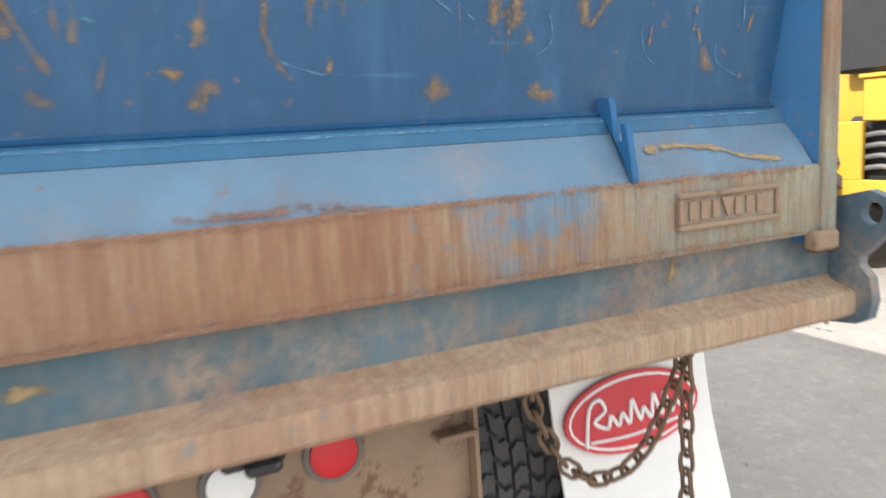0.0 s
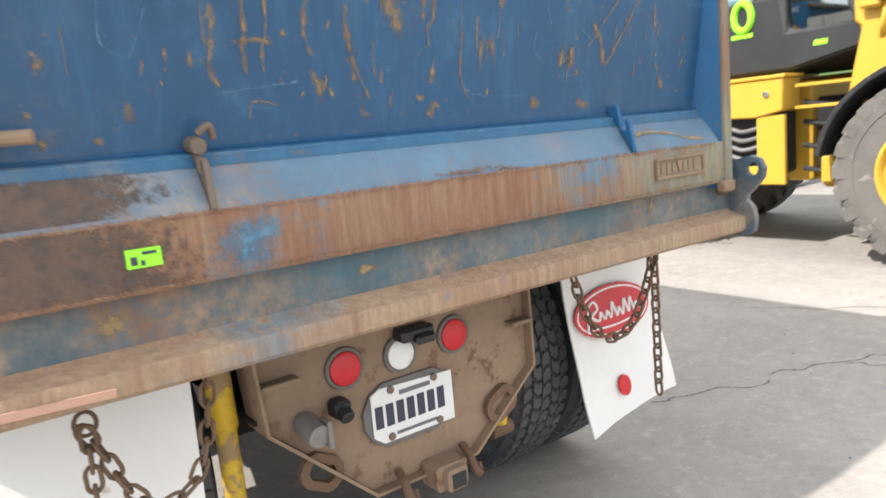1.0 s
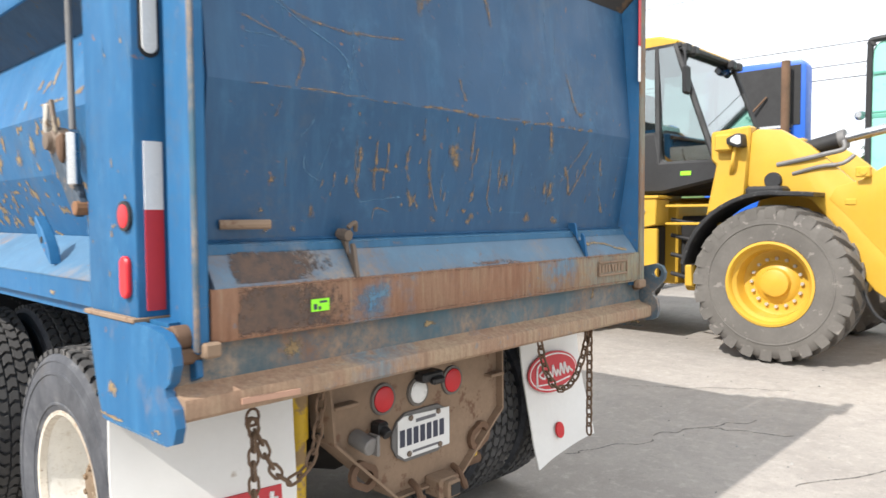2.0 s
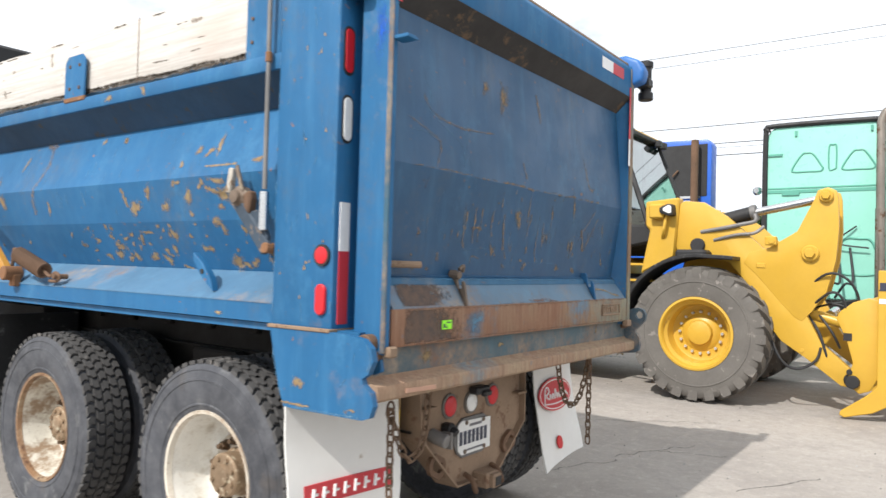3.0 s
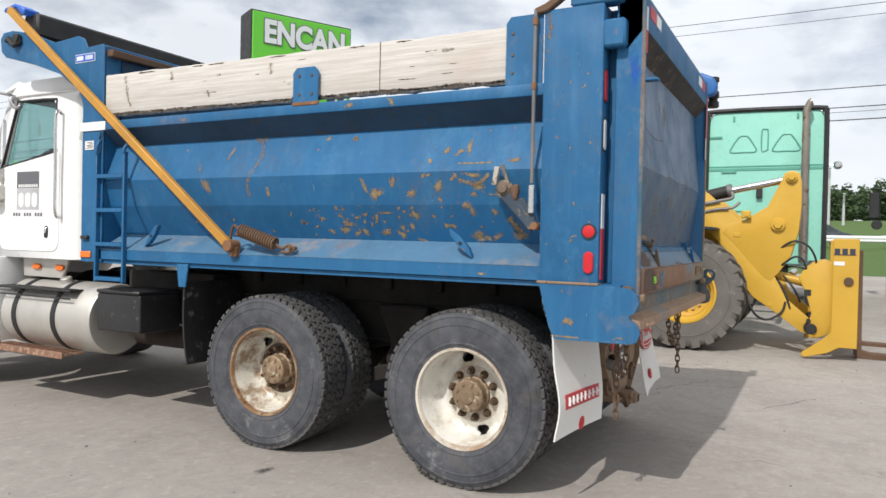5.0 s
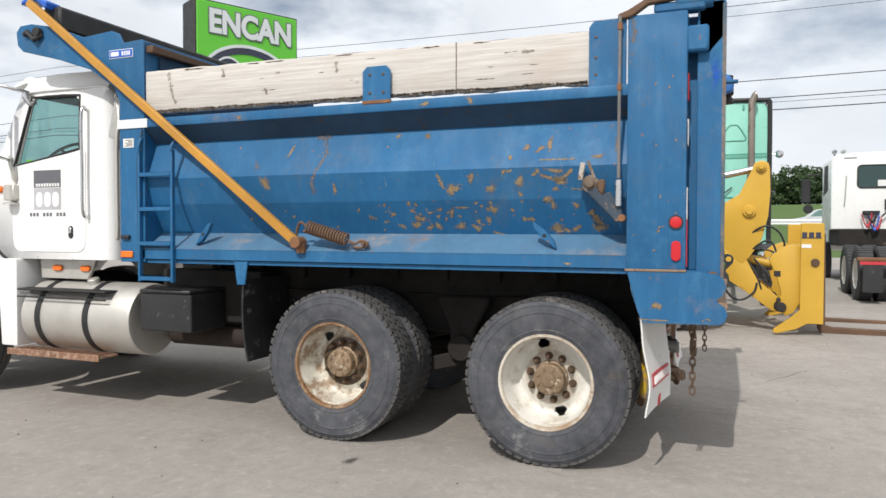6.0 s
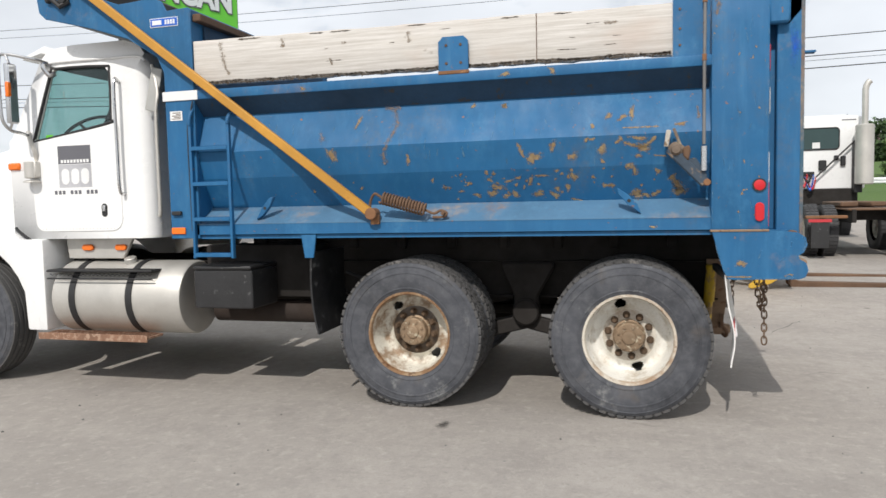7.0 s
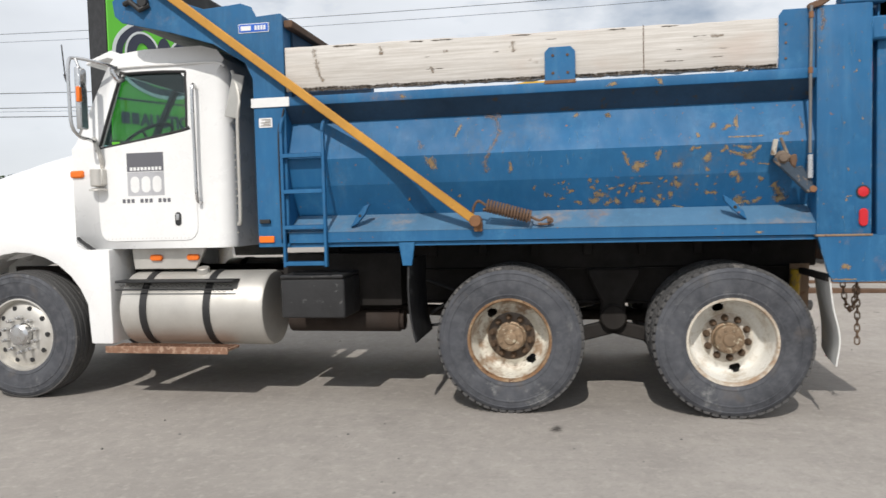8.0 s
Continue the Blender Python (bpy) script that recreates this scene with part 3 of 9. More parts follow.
def build_tree(m, height, spread, seed, label, leaf=None, low=0.12):
    """A trunk with limbs and a crown of many leaf sprays gathered in uneven clumps."""
    rnd = random.Random(seed)
    tree = thing("tree", m, label, "tree", "trees along the far edge")
    bm = mesh()
    x, y, z = m
    top = Vector((x, y, z + height * 0.7))
    tube(bm, smooth_path([(x, y, z - 0.3), (x + 0.1, y, z + height * 0.3), top], 4), height * 0.016, 7)
    for k in range(7):
        a = rnd.uniform(0, 6.28)
        s = Vector((x, y, z + height * rnd.uniform(0.2, 0.55)))
        tube(bm, [s, s + Vector((math.cos(a) * spread * 0.3, math.sin(a) * spread * 0.3, height * 0.12)), s + Vector((math.cos(a) * spread * 0.55, math.sin(a) * spread * 0.55, height * 0.2))], height * 0.007, 5)
    part("trunk", bm, m_bark, tree)
    verts, faces = [], []
    for _ in range(64):
        h = rnd.uniform(low, 0.92)
        reach = spread * (0.35 + 0.75 * math.sin(math.pi * min(1.0, (h - low) / (1.02 - low) * 0.85 + 0.15)))
        a, d = rnd.uniform(0, 6.28), reach * rnd.random() ** 0.5
        c = Vector((math.cos(a) * d, math.sin(a) * d, h * height))
        r = rnd.uniform(0.16, 0.30) * spread
        for _ in range(46):
            n = Vector((rnd.gauss(0, 1), rnd.gauss(0, 1), rnd.gauss(0, 0.8))).normalized()
            p = c + n * r * rnd.uniform(0.35, 1.1)
            if p.z < height * 0.04:
                continue
            u = (n.orthogonal() + Vector((rnd.gauss(0, 0.6), rnd.gauss(0, 0.6), rnd.gauss(0, 0.6)))).normalized()
            w = u.cross(n + Vector((rnd.gauss(0, 0.5), rnd.gauss(0, 0.5), rnd.gauss(0, 0.5)))).normalized()
            s = rnd.uniform(0.025, 0.055) * height
            i = len(verts)
            verts += [p - u * s, p + w * s * 0.7, p + u * s, p - w * s * 0.7]
            faces.append((i, i + 1, i + 2, i + 3))
    me = bpy.data.meshes.new("crown")
    me.from_pydata(verts, [], faces)
    me.materials.append(leaf or m_leaf)
    crown = new("crown", me)
    crown.parent = tree
    return tree


def bank_z(x):
    prof = [(26, 0.45), (30, 0.62), (36, 1.0), (40, 1.42), (52, 1.6), (60, 2.5), (82, 4.4), (140, 6.0), (900, 10.0)]
    for (a, za), (b, zb) in zip(prof, prof[1:]):
        if x <= b:
            return za + (zb - za) * (x - a) / (b - a)
    return 10.0


kinds = [build_tree((88, -3, bank_z(88) - 0.2), 3.9, 2.9, 3, "round dark green tree beyond the grass"),
         build_tree((87, 3, bank_z(87) - 0.2), 3.2, 2.6, 8, "low bushy dark green tree beyond the grass"),
         build_tree((95, -8, bank_z(95) - 0.2), 5.2, 3.0, 12, "tall dark green tree beyond the grass")]
rnd = random.Random(5)
for k in range(84):
    y = -110 + k * 2.4 + rnd.uniform(-0.9, 0.9)
    x = rnd.uniform(86, 104)
    s = rnd.uniform(0.75, 1.12)
    t = copy_thing(kinds[k % 3], pose(x, y, bank_z(x) - 0.2, 0, 0, rnd.uniform(0, 360)))
    t.scale = (s * 1.1, s * 1.1, s)
bush = build_tree((60, -20.3, bank_z(60) - 0.15), 3.7, 1.6, 17, "light green bushy tree on the grass", m_leaf_light, 0.05)
for x, y, s in ((61, -16.4, 1.05), (63, -13.0, 0.9), (60.5, -9.8, 0.7)):
    t = copy_thing(bush, pose(x, y, bank_z(x) - 0.15, 0, 0, 70 * x))
    t.scale = (s, s, s)


def build_house(x, y, z):
    house = thing("house", (x, y, z), "pale house with a brown shingled gable roof behind trees", "house")
    bm = mesh()
    prism(bm, [(x, z - 0.3), (x, z + 2.6), (x + 4, z + 4.0), (x + 8, z + 2.6), (x + 8, z - 0.3)], "y", y - 6, y + 6)
    walls = part("wall", bm, surface("pale_siding", (0.42, 0.40, 0.37), 0.8), house)
    bm = mesh()
    prism(bm, thicken([(x - 0.5, z + 2.5), (x + 4, z + 4.15), (x + 8.5, z + 2.5)], -0.15), "y", y - 6.5, y + 6.5)
    part("roof", bm, surface("brown_shingle", (0.09, 0.06, 0.05), 0.9, vary=0.3), house)
    for dy in (-4.2, -1.4, 2.0, 4.4):
        bm = mesh()
        box(bm, x - 0.04, x + 0.02, y + dy - 0.55, y + dy + 0.55, z + 0.9, z + 2.0, 0.01)
        win = part("window", bm, m_white, walls)
        bm = mesh()
        box(bm, x - 0.06, x - 0.03, y + dy - 0.45, y + dy + 0.45, z + 1.0, z + 1.9)
        part("pane", bm, m_black, win)


build_house(100, -36, bank_z(100))


# ---- wheels ----
def tyre_mesh(bm, at, out, R, bead, w, lugs, tread_h, n=64):
    """Tyre casing: at is its centre, out +1 or -1 the side that faces outwards."""
    h = w / 2
    half = []
    for f, side in ((0.0, 0.72), (0.05, 0.86), (0.14, 0.925), (0.15, 0.955), (0.18, 0.96), (0.19, 0.94), (0.30, 0.98), (0.52, 1.0), (0.60, 0.995), (0.61, 1.02), (0.65, 1.015), (0.66, 0.985), (0.74, 0.97), (0.79, 0.955), (0.80, 0.975), (0.82, 0.97), (0.83, 0.945)):
        half.append((bead + (R - bead) * f, side * h))
    half += [(R - tread_h - 0.018, h * 0.93), (R - tread_h - 0.004, h * 0.86), (R - tread_h, h * 0.7)]
    prof = [(r, -x) for r, x in half] + half[::-1]
    return lathe(bm, prof, at, "x", n)


def lug_blocks(bm, at, R, w, count, rows, tread_h):
    """Drive tread: staggered slanted blocks."""
    at = Vector(at)
    step = 2 * math.pi / count
    for j in range(rows):
        y0 = -w * 0.44 + (w * 0.88) * j / rows
        y1 = y0 + w * 0.88 / rows - 0.010
        edge = j in (0, rows - 1)
        for k in range(count):
            a0 = step * (k + (0.5 if j % 2 else 0.0))
            a1 = a0 + step * (0.74 if edge else 0.80)
            skew = step * 0.10 * (1 if j % 2 else -1)
            bend = step * 0.20 * (1 if j % 2 else -1)
            ring = []
            for r in (R - tread_h - 0.004, R - (0.004 if edge else 0.0)):
                shrink = step * 0.045 if r > R - tread_h else 0.0
                ym = (y0 + y1) / 2
                for a, y, s in ((a0 + shrink, y0, -skew), (a1 - shrink, y0, -skew), (a1 - shrink + bend, ym, 0.0), (a1 - shrink, y1, skew), (a0 + shrink, y1, skew), (a0 + shrink + bend, ym, 0.0)):
                    ring.append(bm.verts.new(at + Vector((y, math.cos(a + s) * r, math.sin(a + s) * r))))
            b, t = ring[:6], ring[6:]
            bm.faces.new((t[0], t[1], t[2], t[5]))
            bm.faces.new((t[5], t[2], t[3], t[4]))
            for i in range(6):
                bm.faces.new((b[i], b[(i + 1) % 6], t[(i + 1) % 6], t[i]))


def wheel(parent, name, at, out, kind, turn=0.0, label="", paint=None):
    """kind: outer (dished disc), inner (disc hidden), steer (bulging disc with ten holes)."""
    R, bead, w = 0.535, 0.292, 0.285
    holder = part(name, lathe(mesh(), [(0.05, out * -0.135), (0.17, out * -0.135), (0.17, out * -0.085), (0.05, out * -0.085)], at, "x", 24), m_dark, parent, label)
    # the brake drum is the holder; tyre, rim and hub hang from it
    bm = tyre_mesh(mesh(), at, out, R, bead, w, 0, 0.018)
    part("tyre", bm, m_sidewall, holder, "worn black truck tyre")
    bm = mesh()
    if kind == "steer":
        for x in (-0.105, -0.054, 0.0, 0.054, 0.105):
            lathe(bm, [(R - 0.02, x - 0.021), (R - 0.001 - abs(x) * 0.06, x - 0.018), (R - 0.001 - abs(x) * 0.06, x + 0.018), (R - 0.02, x + 0.021)], at, "x", 64)
    else:
        lug_blocks(bm, at, R, w, 54, 5, 0.018)
    part("tread", bm, m_tread, holder)
    o = out
    h = w / 2
    if kind == "inner":
        part("rim", lathe(mesh(), [(0.30, -h * 0.8), (0.285, -h * 0.7), (0.27, -h * 0.3), (0.27, h * 0.3), (0.285, h * 0.7), (0.30, h * 0.8)], at, "x", 40), m_rim, holder)
        return holder
    n = 144
    if kind == "outer":
        prof = [(0.293, h * 0.70), (0.297, h * 0.80), (0.305, h * 0.84), (0.303, h * 0.88), (0.292, h * 0.86), (0.283, h * 0.70), (0.279, h * 0.3), (0.270, -h * 0.1), (0.262, -h * 0.45), (0.256, -h * 0.56),
                (0.244, -h * 0.67), (0.236, -h * 0.69), (0.226, -h * 0.70), (0.216, -h * 0.69), (0.206, -h * 0.66), (0.198, -h * 0.62), (0.178, -h * 0.50), (0.165, -h * 0.48), (0.10, -h * 0.48)]
        gaps = set()
        start = int(round(turn / (2 * math.pi) * n))
        for ring in range(8, 16):
            mid = (prof[ring][0] + prof[ring + 1][0]) / 2
            half = int(round(math.sqrt(max(0.0, 0.040 ** 2 - ((mid - 0.226) * 1.35) ** 2)) / mid / (2 * math.pi / n)))
            for d in range(-half, half):
                gaps |= {(ring, (start + d) % n), (ring, (start + n // 2 + d) % n)}
        bm = lathe(mesh(), [(r, o * d) for r, d in prof[:17]], at, "x", n, gaps)
        part("rim", bm, paint or m_rim, holder, "white painted steel rim with rust")
        bm = lathe(mesh(), [(r, o * d) for r, d in prof[16:]], at, "x", n)
        part("disc", bm, m_disc if paint is m_rim else m_disc_dark, holder, "brown-stained wheel disc")
        part("rim_edge", lathe(mesh(), [(0.296, o * h * 0.78), (0.307, o * h * 0.85), (0.305, o * h * 0.905), (0.290, o * h * 0.89), (0.282, o * h * 0.72)], at, "x", 48), m_rim_lip if paint is m_rim else m_lip_rusty, holder)
        x0 = -h * 0.48
        bm = lathe(mesh(), [(0.112, o * x0), (0.110, o * (x0 + 0.016)), (0.098, o * (x0 + 0.022)), (0.094, o * (x0 + 0.070)), (0.100, o * (x0 + 0.074)), (0.099, o * (x0 + 0.090)), (0.092, o * (x0 + 0.097)), (0.050, o * (x0 + 0.099)), (0.044, o * (x0 + 0.110)), (0.030, o * (x0 + 0.113)), (0.0, o * (x0 + 0.112))], at, "x", 28)
        hub = part("hub", bm, m_hub, holder, "rusty brown axle hub")
        for k in range(8):
            a = 2 * math.pi * (k + 0.5) / 8
            p = Vector(at) + Vector((o * (x0 + 0.095), math.cos(a) * 0.074, math.sin(a) * 0.074))
            part("hub_bolt", rod(mesh(), p, p + Vector((o * 0.014, 0, 0)), 0.011, 6), m_hub, hub)
        for k in range(10):
            a = 2 * math.pi * k / 10 + 0.2
            p = Vector(at) + Vector((o * (x0 - 0.002), math.cos(a) * 0.143, math.sin(a) * 0.143))
            b = mesh()
            rod(b, p, p + Vector((o * 0.010, 0, 0)), 0.026, 14)
            rod(b, p, p + Vector((o * 0.040, 0, 0)), 0.020, 6)
            rod(b, p, p + Vector((o * 0.058, 0, 0)), 0.012, 8)
            part("wheel_nut", b, m_nut, hub)
    else:
        prof = [(0.293, h * 0.70), (0.305, h * 0.86), (0.292, h * 0.88), (0.283, h * 0.72), (0.276, h * 0.45), (0.262, h * 0.50), (0.235, h * 0.62), (0.20, h * 0.70), (0.17, h * 0.72), (0.10, h * 0.72)]
        part("rim", lathe(mesh(), [(r, o * d) for r, d in prof], at, "x", n), m_alu, holder, "polished aluminium rim with round holes")
        for k in range(10):
            a = 2 * math.pi * k / 10
            p = Vector(at) + Vector((o * h * 0.58, math.cos(a) * 0.225, math.sin(a) * 0.225))
            part("hand_hole", rod(mesh(), p, p + Vector((o * h * 0.10, 0, 0)), 0.021, 14), m_black, holder)
        bm = lathe(mesh(), [(0.095, o * h * 0.7), (0.092, o * (h * 0.7 + 0.05)), (0.07, o * (h * 0.7 + 0.07)), (0.0, o * (h * 0.7 + 0.075))], at, "x", 24)
        hub = part("hub", bm, m_chrome, holder)
        for k in range(10):
            a = 2 * math.pi * (k + 0.5) / 10
            p = Vector(at) + Vector((o * h * 0.70, math.cos(a) * 0.145, math.sin(a) * 0.145))
            b = mesh()
            rod(b, p, p + Vector((o * 0.045, 0, 0)), 0.019, 6)
            rod(b, p, p + Vector((o * 0.075, 0, 0)), 0.013, 8)
            part("wheel_nut", b, m_chrome, hub)
    return holder


# ---- the dump truck ----
truck = thing("dump_truck", (0, 2.5, 0), "white conventional dump truck with a dented, rust-spotted blue steel box", "dump truck")
ACROSS[truck.name] = (0.972, -0.035)
REAR, MID, FRONT = 0.945, 2.475, 6.56
SIDES = (-1, 1)
for axle, y in (("rear", REAR), ("mid", MID)):
    for s in SIDES:
        wheel(truck, "wheel", (s * 1.062, y, 0.535), s, "outer", 4.45 if axle == "rear" else 0.89, "dual tyre wheel with white rusty dished rim", m_rim if axle == "rear" else m_rim_rusty)
        wheel(truck, "inner_wheel", (s * 0.725, y, 0.535), s, "inner")
    bm = mesh()
    rod(bm, (-1.0, y, 0.535), (1.0, y, 0.535), 0.075, 16)
    lathe(bm, [(0.0, -0.22), (0.16, -0.16), (0.21, 0.0), (0.16, 0.16), (0, 0.22)], (0.0, y, 0.535), "x", 20)
    part("axle", bm, m_dark, truck)
for s in SIDES:
    wheel(truck, "front_wheel", (s * 1.0, FRONT, 0.535), s, "steer", 0, "steer wheel with polished aluminium rim")
bm = mesh()
box(bm, -0.9, 0.9, FRONT - 0.06, FRONT + 0.06, 0.40, 0.52, 0.02)
part("front_axle", bm, m_dark, truck)

# chassis
bm = mesh()
for s in SIDES:
    prism(bm, thicken([(s * 0.50, 0.72), (s * 0.42, 0.72), (s * 0.42, 1.0), (s * 0.50, 1.0)], 0.012 * s), "y", 0.32, 7.9)
for y in (0.5, 1.7, 3.2, 4.4, 5.4):
    box(bm, -0.42, 0.42, y, y + 0.1, 0.74, 0.96, 0.01)
part("frame", bm, m_dark, truck, "dark grimy steel frame rails")
for s in SIDES:
    bm = mesh()
    prism(bm, [(1.60, 0.56), (1.82, 0.56), (1.80, 0.74), (1.90, 0.95), (1.90, 1.0), (1.50, 1.0), (1.50, 0.95), (1.62, 0.74)], "x", s * 0.52, s * 0.60, 0.015)
    rod(bm, (s * 0.44, 1.71, 0.62), (s * 0.64, 1.71, 0.62), 0.10, 20)
    part("suspension_bracket", bm, surface("brown_grimy_casting", (0.014, 0.011, 0.009), 0.85, vary=0.4), truck)
    bm = mesh()
    prism(bm, thicken([(REAR - 0.05, 0.44), (1.3, 0.50), (1.71, 0.60), (2.1, 0.50), (MID + 0.05, 0.44)], 0.11), "x", s * 0.50, s * 0.58, 0.01)
    part("walking_beam", bm, m_dark, truck)
    bm = mesh()
    tube(bm, [(s * 0.38, 0.60, 1.0), (s * 0.34, MID - 0.1, 0.60)], 0.03)
    part("torque_rod", bm, m_dark, truck)
bm = mesh()
rod(bm, (0.0, MID, 0.56), (0.0, 5.6, 0.70), 0.05, 14)
rod(bm, (0.0, REAR, 0.55), (0.0, MID, 0.56), 0.045, 14)
part("drive_shaft", bm, m_dark, truck)
bm = mesh()
lathe(bm, [(0.0, 4.55), (0.11, 4.55), (0.17, 4.66), (0.20, 5.0), (0.24, 5.5), (0.28, 5.62), (0.28, 5.9), (0.0, 5.9)], (0, 0, 0.80), "y", 24)
part("gearbox", bm, m_dark, truck, "black greasy gearbox between the rails")
# added filler boxes: a dark mass that hides the lit ground beyond
for s in SIDES:
    bm = mesh()
    box(bm, s * 0.52, s * 0.78, 3.36, 4.36, 0.735, 1.16, 0.02, 2)
    part("dark_filler_box", bm, m_dark, truck, "added black filler box behind the battery box")
bm = mesh()
rod(bm, (-0.64, 3.40, 0.60), (-0.64, 4.35, 0.60), 0.095, 18)
rod(bm, (-0.64, 3.37, 0.60), (-0.64, 3.40, 0.60), 0.080, 18)
part("air_tank", bm, surface("sooty_brown_tank", (0.028, 0.018, 0.013), 0.85, vary=0.4, wear=(0.13, 0.07, 0.045), wear_at=0.64, wear_size=5), truck, "rusty brown air tank")
bm = mesh()
tube(bm, smooth_path([(-0.66, 3.15, 0.66), (-0.70, 3.0, 0.74), (-0.66, 2.85, 0.66), (-0.6, 2.9, 0.80), (-0.55, 3.2, 0.92)]), 0.014)
tube(bm, smooth_path([(-0.66, 3.15, 0.56), (-0.72, 2.95, 0.62), (-0.66, 2.9, 0.85)]), 0.012)
part("air_hose", bm, m_wire, truck)

# box body: a facet-sided steel tub
SIDE = [(1.256, 2.292), (1.128, 2.170), (1.236, 1.885), (1.182, 1.69), (1.062, 1.465), (1.262, 1.345), (1.262, 1.268), (1.15, 1.262)]
BACK, FORE = 0.44, 4.16
for s in SIDES:
    bm = mesh()
    prism(bm, thicken([(s * x, z) for x, z in SIDE], 0.012 * s), "y", BACK, FORE)
    part("side_panel", bm, m_blue_side, truck, "faceted blue side panel with rust spots", 0)
    # thin facing in a paler blue than the panel, with some brown dust
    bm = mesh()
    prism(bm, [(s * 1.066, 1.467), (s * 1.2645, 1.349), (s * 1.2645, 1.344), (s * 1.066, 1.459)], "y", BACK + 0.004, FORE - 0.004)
    part("side_ledge", bm, m_side_ledge, truck, "pale blue sloping foot of the side panel with some brown dust", 0)
    # added strip whose dark colour paints the rail's shadow on its underside
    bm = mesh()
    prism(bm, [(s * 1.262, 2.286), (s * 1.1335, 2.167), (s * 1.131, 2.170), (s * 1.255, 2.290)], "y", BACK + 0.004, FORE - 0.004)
    part("rail_shade_strip", bm, m_navy_shade, truck, "dark navy strip with the shade under the top rail in its colour", 0)
    bm = mesh()
    box(bm, s * 1.125, s * 1.27, BACK, FORE, 2.283, 2.352, 0.012, 2)
    part("top_rail", bm, m_blue, truck)
    bm = mesh()
    box(bm, s * 1.09, s * 1.272, 0.112, 0.445, 1.262, 2.745, 0.014, 2)
    post = part("corner_post", bm, m_blue, truck, "tall blue rear corner post with chipped paint")
    bm = mesh()
    prism(bm, pill(0.167, 1.54, 0.041, 0.041), "x", s * 1.272, s * 1.282)
    part("lamp_ring", bm, m_black, post)
    bm = mesh()
    lathe(bm, [(0.033, s * 1.272), (0.032, s * 1.2835), (0.026, s * 1.285), (0.0, s * 1.2855)], (0, 0.167, 1.54), "x", 24)
    part("round_marker", bm, m_red_lens, post, "round red marker lamp")
    bm = mesh()
    prism(bm, pill(0.165, 1.375, 0.026, 0.058), "x", s * 1.272, s * 1.288, 0.004)
    part("oval_marker", bm, m_red_lens, post, "oval red side reflector")
    for z0, z1, mat, nm in ((2.225, 2.40, m_red_lens, "stop_lamp"), (1.968, 2.14, m_white_lens, "reverse_lamp")):
        bm = mesh()
        prism(bm, pill(s * 1.222, (z0 + z1) / 2, 0.030, (z1 - z0) / 2 + 0.006), "y", 0.1095, 0.114)
        lens = part(nm, bm, m_black, post)
        bm = mesh()
        prism(bm, pill(s * 1.222, (z0 + z1) / 2, 0.022, (z1 - z0) / 2 - 0.004), "y", 0.1045, 0.1095, 0.002)
        part("lens", bm, mat, lens)
    for z0, z1, mat in ((1.557, 1.74, m_tape_white), (1.285, 1.557, m_red)):
        bm = mesh()
        box(bm, s * 1.194, s * 1.246, 0.107, 0.1115, z0, z1)
        part("reflective_tape", bm, mat, post)
    bm = mesh()
    box(bm, s * 1.10, s * 1.125, 0.055, 0.12, 1.262, 2.74, 0.004)
    part("post_flange", bm, m_blue, post)
    bm = mesh()
    box(bm, s * 1.20, s * 1.276, 0.0, 0.12, 2.508, 2.654, 0.012)
    part("gate_pivot_bracket", bm, m_blue, post)
    bm = mesh()
    prism(bm, [(0.50, 2.755), (0.44, 2.775), (0.34, 2.83), (0.10, 2.85), (-0.04, 2.83), (-0.04, 2.80), (0.10, 2.815), (0.33, 2.795), (0.42, 2.735), (0.50, 2.72)], "x", s * 1.24, s * 1.29, 0.006)
    part("gate_lever", bm, m_rust_dark, truck)
    bm = mesh()
    rod(bm, (s * 1.23, 0.18, 2.80), (s * 1.23, -0.02, 2.80), 0.045, 14)
    box(bm, s * 1.16, s * 1.27, 0.02, 0.30, 2.745, 2.80, 0.01)
    part("gate_pivot", bm, m_blue, truck)

# guard plates with hinge ears at the tail
EAR = [(0.44, 1.262), (0.30, 1.262), (0.02, 1.255), (-0.055, 1.245), (-0.095, 1.215), (-0.105, 1.17), (-0.085, 1.125), (-0.055, 1.105), (-0.062, 1.085), (-0.10, 1.06), (-0.112, 1.015), (-0.095, 0.972), (-0.06, 0.960), (0.30, 0.955), (0.345, 0.958), (0.375, 1.02)]
for s in SIDES:
    bm = mesh()
    if s < 0:
        outline = EAR
    else:
        hole = [(-0.134 + 0.024 * math.cos(a), 1.243 + 0.024 * math.sin(a)) for a in [1.4 - 2 * math.pi * k / 18 for k in range(19)]]
        rear = [(-0.127, 1.289), (-0.161, 1.277), (-0.177, 1.246), (-0.171, 1.211), (-0.137, 1.171), (-0.113, 1.149), (-0.111, 1.133), (-0.135, 1.107), (-0.143, 1.061), (-0.135, 1.021), (-0.109, 1.006)]
        outline = EAR[:3] + rear[:1] + hole + rear + EAR[13:]
    prism(bm, outline, "x", s * 1.255, s * 1.282)
    ear = part("guard_plate", bm, m_blue if s < 0 else m_ear_blue, truck, "bent blue guard plate with a brown top edge")
    bm = mesh()
    box(bm, s * 1.10, s * 1.288, 0.11, 0.45, 1.254, 1.268, 0.003)
    part("edge_strip", bm, m_dirt, ear)
    bm = mesh()
    rod(bm, (s * 1.15, -0.03, 1.225), (s * 1.25, -0.03, 1.225), 0.034, 14)
    box(bm, s * 1.18, s * 1.25, -0.07, 0.02, 1.16, 1.20, 0.008)
    part("hinge_boss", bm, m_rust_dark, ear)

